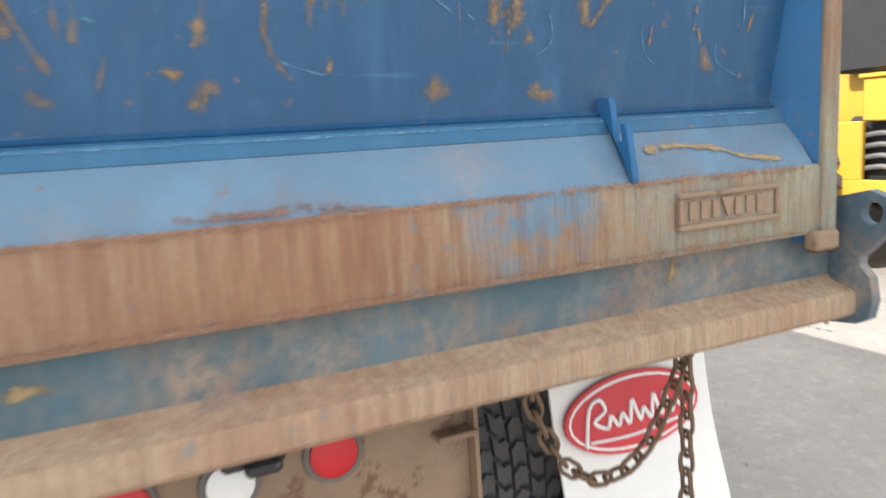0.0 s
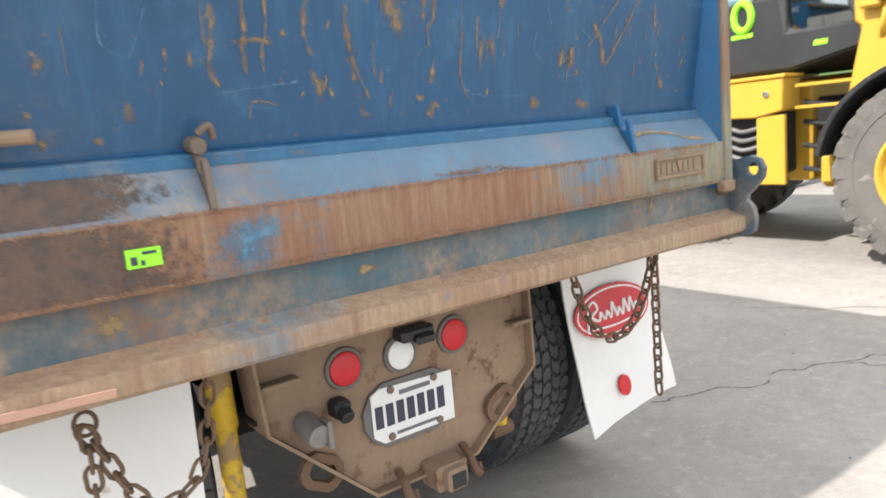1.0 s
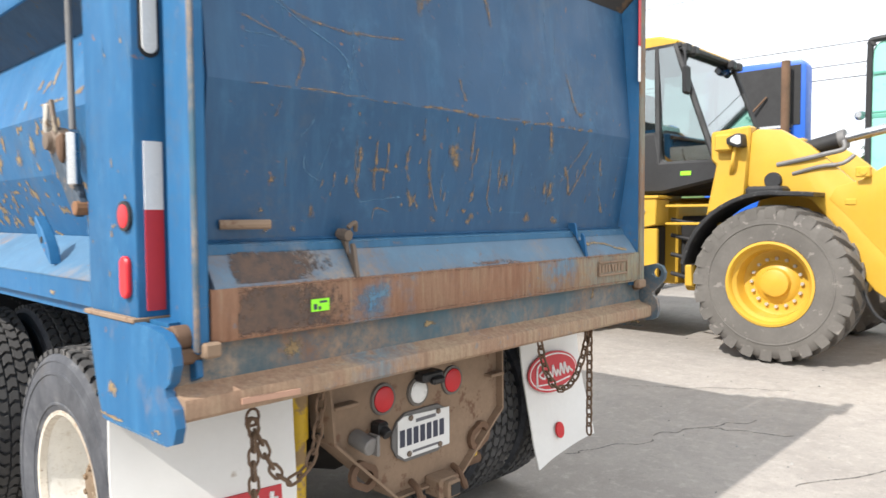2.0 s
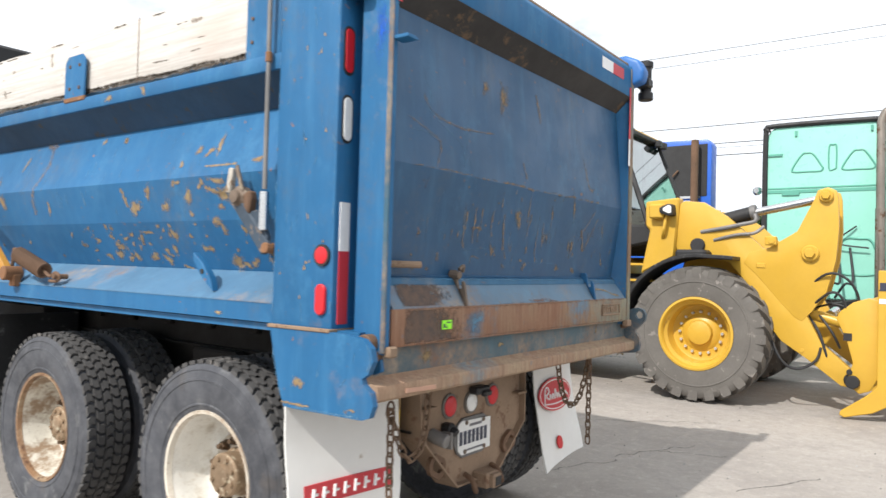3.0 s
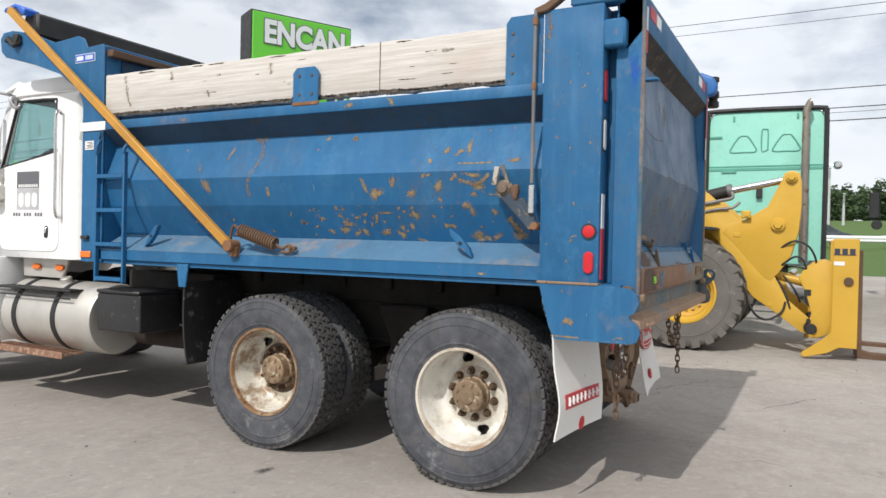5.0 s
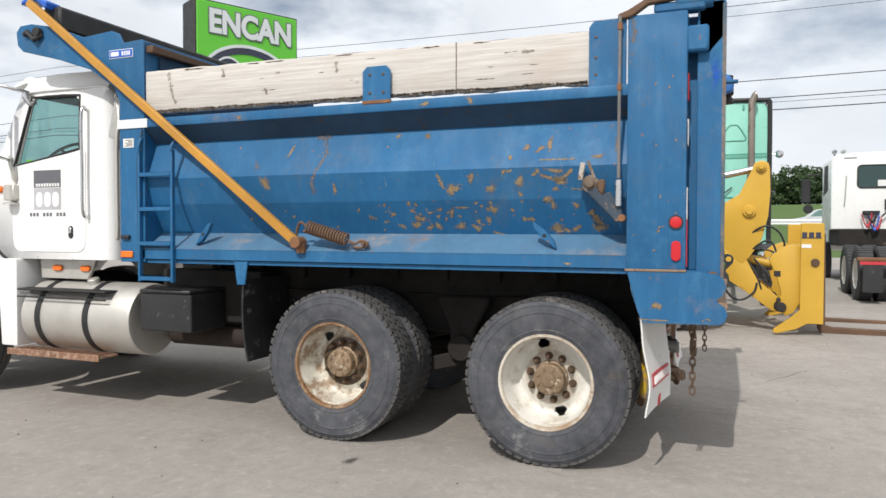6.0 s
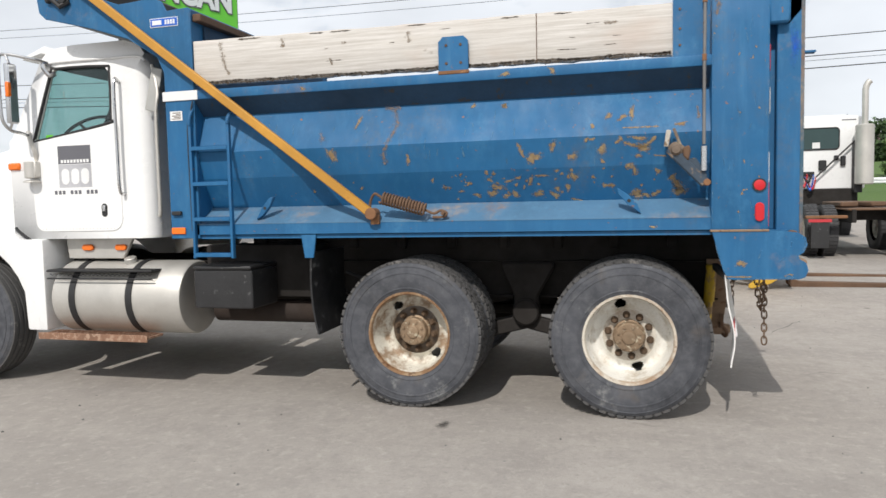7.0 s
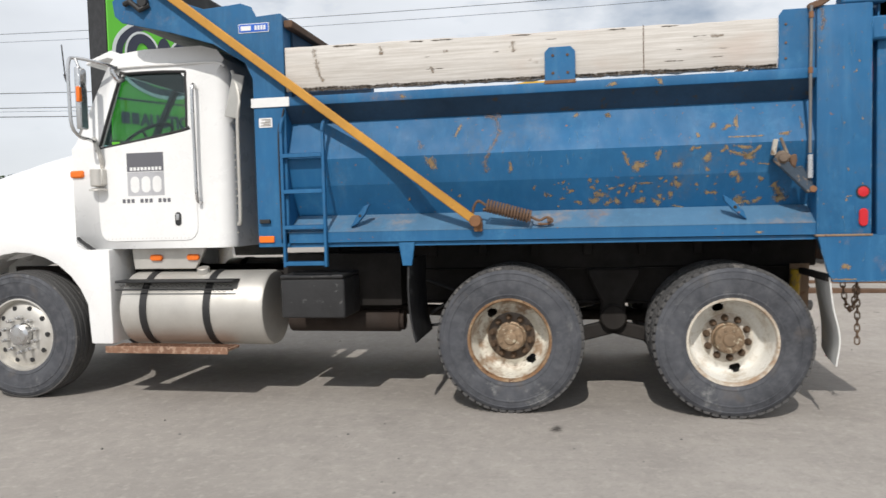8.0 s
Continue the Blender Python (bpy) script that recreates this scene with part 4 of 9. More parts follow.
# front bulkhead, pillars, cab shield
WING = [(4.095, 1.24), (4.345, 1.24), (4.345, 2.50), (4.40, 2.62), (4.65, 2.775), (4.98, 2.88), (5.40, 2.985), (5.46, 3.04), (5.475, 3.15), (5.43, 3.20), (5.30, 3.205), (5.02, 3.15), (4.72, 3.04), (4.62, 3.045), (4.42, 3.06), (4.34, 3.03), (4.30, 2.955), (4.11, 2.965), (4.095, 2.95)]
for s in SIDES:
    bm = mesh()
    prism(bm, WING, "x", s * 1.245, s * 1.262, 0.004)
    wing = part("cab_shield_side", bm, m_blue, truck, "blue steel cab shield side plate")
    bm = mesh()
    box(bm, s * 1.262, s * 1.272, 4.06, 4.36, 2.282, 2.352, 0.002)
    part("white_band", bm, m_tape_white, wing)
    bm = mesh()
    box(bm, s * 1.262, s * 1.266, 4.20, 4.305, 2.135, 2.205)
    label = part("data_label", bm, m_tape_white, wing, "pale printed label")
    for k in range(5):
        part("print_bar", box(mesh(), s * 1.266, s * 1.2668, 4.212, 4.212 + (0.08, 0.06, 0.075, 0.04, 0.07)[k], 2.145 + k * 0.011, 2.151 + k * 0.011), m_latch, label)
    bm = mesh()
    box(bm, s * 1.262, s * 1.276, 4.215, 4.335, 1.275, 1.325, 0.004)
    part("amber_marker", bm, m_amber, wing, "amber side marker lamp")
    bm = mesh()
    box(bm, s * 1.262, s * 1.266, 4.20, 4.44, 2.838, 2.905)
    badge = part("maker_plate", bm, m_tape_white, wing)
    bm = mesh()
    box(bm, s * 1.266, s * 1.268, 4.205, 4.435, 2.843, 2.90)
    part("blue_field", bm, m_blue_tractor, badge)
    bm = mesh()
    for k in range(4):
        box(bm, s * 1.268, s * 1.2695, 4.225 + k * 0.023, 4.241 + k * 0.023, 2.855, 2.888)
    box(bm, s * 1.268, s * 1.2695, 4.34, 4.42, 2.855, 2.888)
    part("mark_bars", bm, m_tape_white, badge)
    bm = mesh()
    tube(bm, [(s * 1.275, 5.36, 3.12), (s * 1.30, 5.30, 3.13), (s * 1.30, 5.22, 3.06), (s * 1.27, 5.16, 3.10)], 0.022)
    rod(bm, (s * 1.26, 5.20, 3.12), (s * 1.31, 5.20, 3.12), 0.04, 14)
    part("arm_pivot", bm, m_black, wing)
    bm = mesh()
    box(bm, s * 1.262, s * 1.29, 4.24, 4.32, 1.42, 1.45, 0.004)
    part("hinge_block", bm, m_black, wing)
bm = mesh()
box(bm, -1.24, 1.24, 4.10, 4.16, 1.24, 2.96, 0.008)
part("bulkhead", bm, m_blue, truck, "blue front bulkhead of the box")
bm = mesh()
prism(bm, thicken([(4.12, 2.95), (4.65, 2.80), (5.0, 2.92), (5.44, 3.02)], -0.012), "x", -1.24, 1.24)
part("cab_shield", bm, m_black, truck)
# added sheet: the box interior's shade as a dark colour on the blue wall
bm = mesh()
box(bm, -1.10, 1.10, 4.08, 4.097, 2.30, 2.86)
part("bulkhead_shade_sheet", bm, m_navy_shade, truck, "added dark sheet for the shade on the front wall's inner face")
bm = mesh()
box(bm, -1.235, 1.235, 4.03, 4.097, 2.865, 2.92, 0.006)
part("bulkhead_beam", bm, m_rust_dark, truck, "rusty brown top beam of the front wall")
bm = mesh()
rod(bm, (-1.20, 5.16, 3.30), (1.36, 5.16, 3.30), 0.075, 18)
box(bm, -1.22, 1.34, 5.02, 5.12, 3.14, 3.34, 0.02)
part("tarp_roll", bm, m_black, truck, "rolled black tarpaulin over the cab shield")
bm = mesh()
prism(bm, [(5.20, 3.38), (5.38, 3.36), (5.36, 3.40), (5.22, 3.42), (5.08, 3.36), (5.10, 3.30)], "x", -1.30, -1.15, 0.01)
part("roll_cap", bm, m_blue_tractor, truck)
bm = mesh()
for k, z in enumerate((1.24, 2.2)):
    box(bm, -1.24, 1.24, 0.0, FORE, 1.235 if k == 0 else 1.26, 1.26 if k == 0 else 1.262)
part("box_floor", bm, m_blue, truck)
for k in range(9):
    bm = mesh()
    y = 0.6 + k * 0.42
    box(bm, -0.50, 0.50, y, y + 0.07, 1.10, 1.235, 0.008)
    part("cross_beam", bm, m_dark, truck)
for s in SIDES:
    bm = mesh()
    box(bm, s * 0.36, s * 0.46, 0.2, 4.1, 1.0, 1.238, 0.01)
    part("long_beam", bm, m_dark, truck)

# planks, stake brackets
plank_of = {}
for s in SIDES:
    bm = mesh()
    n = 60
    rows = []
    for k in range(n + 1):
        y = 0.672 + (4.09 - 0.672) * k / n
        top = 2.69 + 0.028 * k / n + 0.008 * noise.noise(Vector((y * 6, 3, s))) - 0.010 * max(0, noise.noise(Vector((y * 1.4, 9, s))))
        low = 2.372 + 0.022 * k / n + 0.012 * noise.noise(Vector((y * 5, 0, s))) + 0.01 * noise.noise(Vector((y * 22, 5, s)))
        rows.append([bm.verts.new((s * x, y, z)) for x, z in ((1.235, low), (1.243, low + 0.025), (1.243, top - 0.012), (1.236, top), (1.185, top), (1.185, low))])
    for a, b in zip(rows, rows[1:]):
        for i in range(6):
            bm.faces.new((a[i], a[(i + 1) % 6], b[(i + 1) % 6], b[i]))
    bm.faces.new(rows[0][::-1])
    bm.faces.new(rows[-1])
    plank = plank_of[s] = part("side_board", bm, m_wood, truck, "thick weathered whitish wooden side board")
    bm = mesh()
    box(bm, s * 1.2432, s * 1.2445, 1.520, 1.526, 2.385, 2.70)
    part("plank_joint", bm, m_rust_dark, plank)
    bm = mesh()
    prism(bm, [(1.978, 2.352), (2.186, 2.352), (2.186, 2.555), (2.155, 2.588), (2.010, 2.588), (1.978, 2.555)], "x", s * 1.262, s * 1.274, 0.003)
    brk = part("stake_bracket", bm, m_blue, truck, "small blue bolted stake bracket")
    for y in (2.03, 2.13):
        for z in (2.41, 2.53):
            part("bolt", rod(mesh(), (s * 1.27, y, z), (s * 1.279, y, z), 0.010, 8), m_rust_dark, brk)
    bm = mesh()
    box(bm, s * 1.258, s * 1.276, 1.975, 2.19, 2.338, 2.364, 0.004)
    part("rusty_foot", bm, m_rust, brk)
    bm = mesh()
    prism(bm, [(0.452, 2.345), (0.672, 2.345), (0.672, 2.70), (0.645, 2.735), (0.452, 2.735)], "x", s * 1.25, s * 1.262, 0.003)
    plate = part("stake_plate", bm, m_blue, truck)
    for z in (2.42, 2.52, 2.64):
        part("bolt", rod(mesh(), (s * 1.26, 0.63, z), (s * 1.268, 0.63, z), 0.008, 8), m_rust_dark, plate)

# rod, latch, brackets, spring and tarp arm on each side
for s in SIDES:
    bm = mesh()
    tube(bm, [(s * 1.296, 0.485, 2.74), (s * 1.296, 0.486, 2.50), (s * 1.292, 0.488, 2.30), (s * 1.290, 0.489, 1.80)], 0.010, 10)
    lift = part("gate_rod", bm, m_rod, truck, "thin grey weathered gate release rod")
    bm = mesh()
    rod(bm, (s * 1.29, 0.489, 1.79), (s * 1.29, 0.489, 1.635), 0.019, 14)
    part("rod_end", bm, m_chrome, lift)
    bm = mesh()
    rod(bm, (s * 1.296, 0.485, 2.66), (s * 1.296, 0.485, 2.70), 0.015, 10)
    part("rod_coupling", bm, m_rust, lift)
    bm = rod(mesh(), (s * 1.292, 0.488, 2.31), (s * 1.292, 0.488, 2.35), 0.014, 10)
    part("rod_coupling", bm, m_rust, lift)
    bm = mesh()
    a, b = Vector((s * 1.275, 0.695, 1.785)), Vector((s * 1.275, 0.475, 1.555))
    turned_box(bm, (0.035, 0.062, (b - a).length), Matrix.Translation((a + b) / 2) @ pose(0, 0, 0, -math.degrees(math.atan2(b.y - a.y, b.z - a.z)), 0, 0), 0.008)
    prism(bm, [(0.60, 1.665), (0.575, 1.715), (0.535, 1.72), (0.47, 1.61), (0.475, 1.575)], "x", s * 1.262, s * 1.285, 0.003)
    latch = part("gate_latch", bm, m_latch_bar, truck, "greasy blue-brown over-centre gate latch")
    bm = mesh()
    turned_box(bm, (0.03, 0.028, 0.105), pose(s * 1.285, 0.705, 1.845, 9, 0, 0), 0.004)
    part("latch_link", bm, surface("chalk_white_steel", (0.42, 0.39, 0.34), 0.8, vary=0.3, wear=(0.2, 0.14, 0.09), wear_at=0.55, wear_size=20), latch, "whitish worn link end")
    bm = mesh()
    turned_box(bm, (0.014, 0.018, 0.13), pose(s * 1.29, 0.645, 1.845, -20, 0, 0), 0.003)
    part("latch_link", bm, m_latch, latch)
    bm = mesh()
    lathe(bm, [(0.0, s * 1.245), (0.045, s * 1.25), (0.048, s * 1.285), (0.030, s * 1.30), (0.026, s * 1.315), (0.0, s * 1.316)], (0, 0.655, 1.775), "x", 12)
    box(bm, s * 1.25, s * 1.30, 0.60, 0.66, 1.76, 1.80, 0.014)
    part("latch_pivot", bm, m_latch, latch)
    bm = mesh()
    prism(bm, [(0.615, 1.785), (0.575, 1.80), (0.565, 1.765), (0.58, 1.70), (0.61, 1.73)], "x", s * 1.255, s * 1.30, 0.008)
    part("latch_block", bm, m_rust_dark, latch)
    bm = mesh()
    rod(bm, (s * 1.22, 0.47, 1.565), (s * 1.30, 0.47, 1.565), 0.022, 10)
    part("latch_bolt", bm, m_rust, latch)
    for y, d in ((0.93, -1), (3.56, 1)):
        bm = mesh()
        a, b = Vector((s * 1.225, y - d * 0.085, 1.545)), Vector((s * 1.225, y + d * 0.065, 1.375))
        along_it = (b - a).normalized()
        across_it = Vector((0, along_it.z, -along_it.y)) * 0.022
        long_it = (b - a).length
        outline = [a, a + along_it * long_it * 0.35 + across_it, a + along_it * long_it * 0.75 + across_it, b, a + along_it * long_it * 0.55 - across_it, a + along_it * long_it * 0.15 - across_it]
        prism(bm, [(p.y, p.z) for p in outline], "x", s * 1.205, s * 1.245, 0.004)
        tie = part("tie_bracket", bm, m_blue, truck, "lozenge-shaped blue tie-down plate")
        mid = a + along_it * long_it * 0.5
        part("tie_hole", rod(mesh(), (s * 1.243, mid.y, mid.z), (s * 1.248, mid.y, mid.z), 0.012, 12), m_black, tie)
    bm = mesh()
    a, b = Vector((s * 1.29, 2.615, 1.515)), Vector((s * 1.285, 2.30, 1.425))
    d = (b - a).normalized()
    u = d.orthogonal().normalized()
    v = d.cross(u)
    turns, per = 15, 10
    pts = [a + (b - a) * (k / (turns * per)) + (u * math.cos(2 * math.pi * k / per) + v * math.sin(2 * math.pi * k / per)) * 0.040 for k in range(turns * per + 1)]
    tube(bm, pts, 0.0085, 6)
    coil = part("arm_spring", bm, m_rust_dark, truck, "rusty coil spring beside the tarp arm")
    bm = mesh()
    tube(bm, smooth_path([a, a + Vector((0, 0.05, 0.03)), (s * 1.28, 2.70, 1.50), (s * 1.28, 2.71, 1.44)]), 0.010)
    part("spring_hook", bm, m_rust_dark, coil)
    bm = mesh()
    tube(bm, smooth_path([b, (s * 1.285, 2.24, 1.40), (s * 1.28, 2.19, 1.42), (s * 1.275, 2.15, 1.40), (s * 1.275, 2.18, 1.375), (s * 1.28, 2.25, 1.375)]), 0.009)
    rod(bm, (s * 1.22, 2.175, 1.40), (s * 1.30, 2.175, 1.40), 0.014, 8)
    part("spring_hook", bm, m_rust_dark, coil)
    bm = mesh()
    p, q = Vector((s * 1.315, 2.685, 1.405)), Vector((s * 1.315, 5.26, 3.365))
    turned_box(bm, (0.045, 0.062, (q - p).length), Matrix.Translation((p + q) / 2) @ pose(0, 0, 0, -math.degrees(math.atan2(q.y - p.y, q.z - p.z)), 0, 0), 0.006)
    arm = part("tarp_arm", bm, m_yellow_arm, truck, "long yellow tarp arm bar")
    bm = mesh()
    rod(bm, (s * 1.24, 2.685, 1.405), (s * 1.345, 2.685, 1.405), 0.042, 14)
    box(bm, s * 1.255, s * 1.30, 2.64, 2.70, 1.33, 1.40, 0.006)
    part("arm_hinge", bm, m_rust, arm)
    # ladder
    bm = mesh()
    box(bm, s * 1.262, s * 1.30, 3.795, 3.817, 1.09, 2.10, 0.004)
    tube(bm, smooth_path([(s * 1.295, 3.806, 2.09), (s * 1.29, 3.80, 2.13), (s * 1.25, 3.80, 2.165), (s * 1.18, 3.80, 2.17)]), 0.014)
    box(bm, s * 1.262, s * 1.30, 4.115, 4.137, 1.09, 2.10, 0.004)
    tube(bm, smooth_path([(s * 1.295, 4.126, 2.09), (s * 1.29, 4.12, 2.16), (s * 1.25, 4.11, 2.23)]), 0.014)
    ladder = part("ladder", bm, m_blue, truck, "blue steel ladder with ribbed rungs")
    for z in (1.115, 1.385, 1.65, 1.915):
        bm = mesh()
        box(bm, s * 1.258, s * 1.305, 3.815, 4.118, z - 0.014, z + 0.014, 0.003)
        for k in range(14):
            box(bm, s * 1.262, s * 1.300, 3.825 + k * 0.0205, 3.834 + k * 0.0205, z + 0.014, z + 0.019)
        part("rung", bm, m_blue, ladder)
    bm = mesh()
    tube(bm, smooth_path([(s * 1.275, 4.10, 2.27), (s * 1.28, 4.12, 2.18), (s * 1.28, 4.15, 2.05), (s * 1.275, 4.15, 1.3)]), 0.006, 6)
    part("lamp_cable", bm, m_wire, truck)

# ---- tailgate ----
bm = mesh()
prism(bm, thicken([(0.012, 2.60), (-0.045, 1.90), (0.016, 1.468), (-0.003, 1.458)], 0.012), "x", -1.145, 1.122)
gate = part("tailgate", bm, m_blue_gate, truck, "tall blue steel tailgate, scratched and streaked with rust", 0)
bm = mesh()
prism(bm, [(-0.003, 1.466), (-0.018, 1.461), (-0.024, 1.434), (0.026, 1.434), (0.026, 1.461)], "x", -1.165, 1.155)
part("gate_step", bm, m_gate_step, gate, "narrow upright blue step under a pale weld line", 0)
bm = mesh()
prism(bm, [(-0.0225, 1.4338), (-0.0265, 1.431), (-0.080, 1.354), (-0.085, 1.342), (-0.02, 1.342), (0.03, 1.40), (0.03, 1.4338)], "x", -1.150, 1.140)
part("gate_ledge", bm, m_gate_ledge, gate, "dusty pale blue sloping ledge")
bm = mesh()
prism(bm, [(-0.086, 1.348), (-0.089, 1.340), (-0.089, 1.216), (-0.084, 1.208), (-0.03, 1.208), (-0.03, 1.348)], "x", -1.165, 1.155)
part("gate_rail", bm, m_gate_rail, gate, "bottom rail caked with brown dirt")
for s, x0, x1 in ((-1, -1.137, -1.207), (1, 1.115, 1.205)):
    bm = mesh()
    prism(bm, [(x0, 0.062), (x0, 0.0), (x0 + (x1 - x0) * 0.48, -0.088), (x1, -0.088), (x1, 0.062)], "z", 1.185, 2.80, 0.006)
    stile = part("gate_side_frame", bm, m_blue, gate, "blue gate frame with a rust-worn edge")
    bm = mesh()
    e = x1 + (0.004 if s < 0 else -0.042)
    prism(bm, [(-0.092, 1.19), (-0.07, 1.19), (-0.07, 2.78), (-0.092, 2.78)], "x", e - 0.006, e + (0.004 if s < 0 else 0.044), 0.003)
    part("worn_edge", bm, m_ear_blue if s < 0 else m_gate_rail, stile)
    bm = mesh()
    box(bm, min(x0, x1) + 0.01, max(x0, x1) - 0.01, -0.110, -0.075, 1.175, 1.215, 0.006)
    part("lower_lug", bm, m_dirt, stile)
    for z0, z1, mat in ((2.34, 2.66, m_red), (2.17, 2.338, m_tape_white)) if s > 0 else ((2.60, 2.72, m_tape_white), (2.48, 2.598, m_red)):
        part("reflective_tape", box(mesh(), min(x0, x1) + 0.02, max(x0, x1) - 0.022, -0.0912, -0.0885, z0, z1), mat, stile)
bm = mesh()
prism(bm, [(-0.088, 2.605), (-0.088, 2.775), (-0.07, 2.805), (0.05, 2.815), (0.06, 2.56), (0.008, 2.500), (-0.004, 2.506)], "x", -1.207, 1.205, 0.004)
beam = part("gate_top_beam", bm, m_blue, gate, "overhanging blue top beam")
# thin plate that paints the overhang's shade and grime onto the beam
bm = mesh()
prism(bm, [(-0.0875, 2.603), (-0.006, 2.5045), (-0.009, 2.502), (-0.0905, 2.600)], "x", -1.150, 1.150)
part("beam_underside", bm, m_beam_shade_grime, beam, "rust-stained underside of the top beam, its shade painted in", 0)
bm = mesh()
tube(bm, [(-1.20, -0.05, 2.812), (1.17, -0.05, 2.812)], 0.016, 8)
part("beam_cap", bm, m_dirt, beam)
for x0, x1, mat in ((-1.10, -0.93, m_red), (-0.93, -0.80, m_tape_white), (0.70, 0.86, m_tape_white), (0.86, 1.03, m_red)):
    bm = mesh()
    box(bm, x0, x1, -0.0905, -0.0885, 2.685, 2.75)
    part("reflective_tape", bm, mat, beam)
for x in (-0.665, 0.67):
    bm = mesh()
    prism(bm, [(-0.020, 1.455), (-0.088, 1.344), (-0.094, 1.353), (-0.078, 1.44), (-0.070, 1.452), (-0.060, 1.45), (-0.064, 1.42), (-0.046, 1.42), (-0.036, 1.485), (-0.03, 1.497), (0.004, 1.497), (0.004, 1.455)], "x", x - 0.007, x + 0.007, 0.002)
    part("chain_hook_plate", bm, m_blue if x > 0 else m_latch, gate, "flame-cut chain slot plate")
bm = mesh()
rod(bm, (-0.665, -0.05, 1.475), (-0.665, 0.0, 1.48), 0.018, 10)
tube(bm, smooth_path([(-0.665, -0.045, 1.50), (-0.64, -0.05, 1.515), (-0.63, -0.04, 1.49)]), 0.008)
part("hook_pin", bm, m_latch, gate)
bm = mesh()
rod(bm, (-1.09, -0.005, 1.515), (-0.96, -0.06, 1.515), 0.014, 10)
part("gate_peg", bm, m_dirt, gate)
bm = mesh()
box(bm, 0.764, 1.026, -0.094, -0.088, 1.253, 1.321, 0.002)
plate = part("cast_plate", bm, m_gate_rail, gate, "painted-over cast maker's plate")
bm = mesh()
box(bm, 0.764, 1.026, -0.101, -0.094, 1.311, 1.321, 0.003)
box(bm, 0.764, 1.026, -0.101, -0.094, 1.253, 1.263, 0.003)
box(bm, 0.764, 0.776, -0.101, -0.094, 1.264, 1.310, 0.003)
box(bm, 1.014, 1.026, -0.101, -0.094, 1.264, 1.310, 0.003)
part("plate_rim", bm, m_dirt, plate)
for k in range(7):
    x = 0.790 + k * 0.029
    if k == 3:
        part("raised_mark", prism(mesh(), [(x - 0.008, 1.307), (x + 0.026, 1.307), (x + 0.009, 1.269)], "y", -0.100, -0.0945, 0.001), m_dirt, plate)
    else:
        part("raised_mark", box(mesh(), x, x + 0.018, -0.098, -0.0945, 1.271, 1.305, 0.001), m_dirt, plate)
bm = mesh()
prism(bm, [(-0.848, 1.260), (-0.782, 1.260), (-0.782, 1.296), (-0.848, 1.296)], "y", -0.0950, -0.0925)
tag = part("lot_tag", bm, m_tag, gate, "small lime green paper lot tag")
bm = mesh()
box(bm, -0.840, -0.828, -0.0962, -0.0948, 1.266, 1.282)
box(bm, -0.818, -0.791, -0.0962, -0.0948, 1.284, 1.290)
box(bm, -0.822, -0.814, -0.0962, -0.0948, 1.264, 1.274)
part("print", bm, m_ink, tag)
# rear sill of the box under the gate
bm = mesh()
prism(bm, [(-0.043, 1.104), (-0.052, 1.094), (-0.104, 1.078), (-0.108, 1.068), (-0.108, 1.032), (-0.098, 1.022), (0.06, 1.022), (0.06, 1.104)], "x", -1.254, 1.254)
sill = part("rear_sill", bm, m_sill, truck, "rear sill of the box crusted with brown dirt")
bm = mesh()
prism(bm, [(-0.042, 1.212), (-0.042, 1.104), (0.08, 1.104), (0.10, 1.25), (0.0, 1.25)], "x", -1.254, 1.254)
part("sill_web", bm, m_sill_blue, sill, "grimy blue web above the sill")
bm = mesh()
turned_box(bm, (0.19, 0.006, 0.016), pose(-1.0, -0.1105, 1.046, 0, 2, 0))
part("scrape", bm, surface("fresh_primer_scrape", (0.46, 0.27, 0.19), 0.8), sill)

# hitch plate
bm = mesh()
prism(bm, [(-0.525, 1.02), (-0.500, 0.705), (-0.195, 0.418), (0.185, 0.418), (0.462, 0.645), (0.458, 1.02)], "y", 0.296, 0.308, 0.002)
hitch = part("hitch_plate", bm, m_dirt, truck, "brown dirt-covered steel hitch plate", across=(1.0, 0.0))
bm = mesh()
out = [(-0.525, 1.02), (-0.500, 0.705), (-0.195, 0.418), (0.185, 0.418), (0.462, 0.645), (0.458, 1.02)]
prism(bm, thicken(out, 0.010), "y", 0.262, 0.400)
part("plate_flange", bm, m_dirt, hitch)
for x0, x1, z in ((-0.51, -0.40, 0.83), (0.37, 0.465, 0.80)):
    bm = mesh()
    box(bm, x0, x1, 0.25, 0.30, z, z + 0.014, 0.003)
    part("plate_rib", bm, m_dirt, hitch)
for x, z, mat, r in ((-0.247, 0.818, m_red_lens, 0.050), (0.150, 0.824, m_red_lens, 0.050), (-0.056, 0.812, m_white_lens, 0.046)):
    bm = mesh()
    lathe(bm, [(r + 0.014, 0.296), (r + 0.012, 0.286), (r + 0.002, 0.284), (r, 0.290)], (x, 0, z), "y", 28)
    ring = part("round_lamp", bm, surface("grey_rubber_ring", (0.14, 0.125, 0.11), 0.8), hitch, "round tail lamp")
    bm = mesh()
    lathe(bm, [(r, 0.292), (r, 0.282), (r * 0.8, 0.276), (0, 0.274)], (x, 0, z), "y", 28)
    part("lens", bm, mat, ring)
bm = mesh()
box(bm, -0.075, 0.045, 0.235, 0.296, 0.855, 0.895, 0.008)
box(bm, -0.035, 0.035, 0.215, 0.25, 0.845, 0.875, 0.008)
part("plate_lamp", bm, m_black_box, hitch)
bm = mesh()
prism(bm, pill(-0.038, 0.640, 0.172, 0.104, 3), "y", 0.284, 0.296, 0.002)
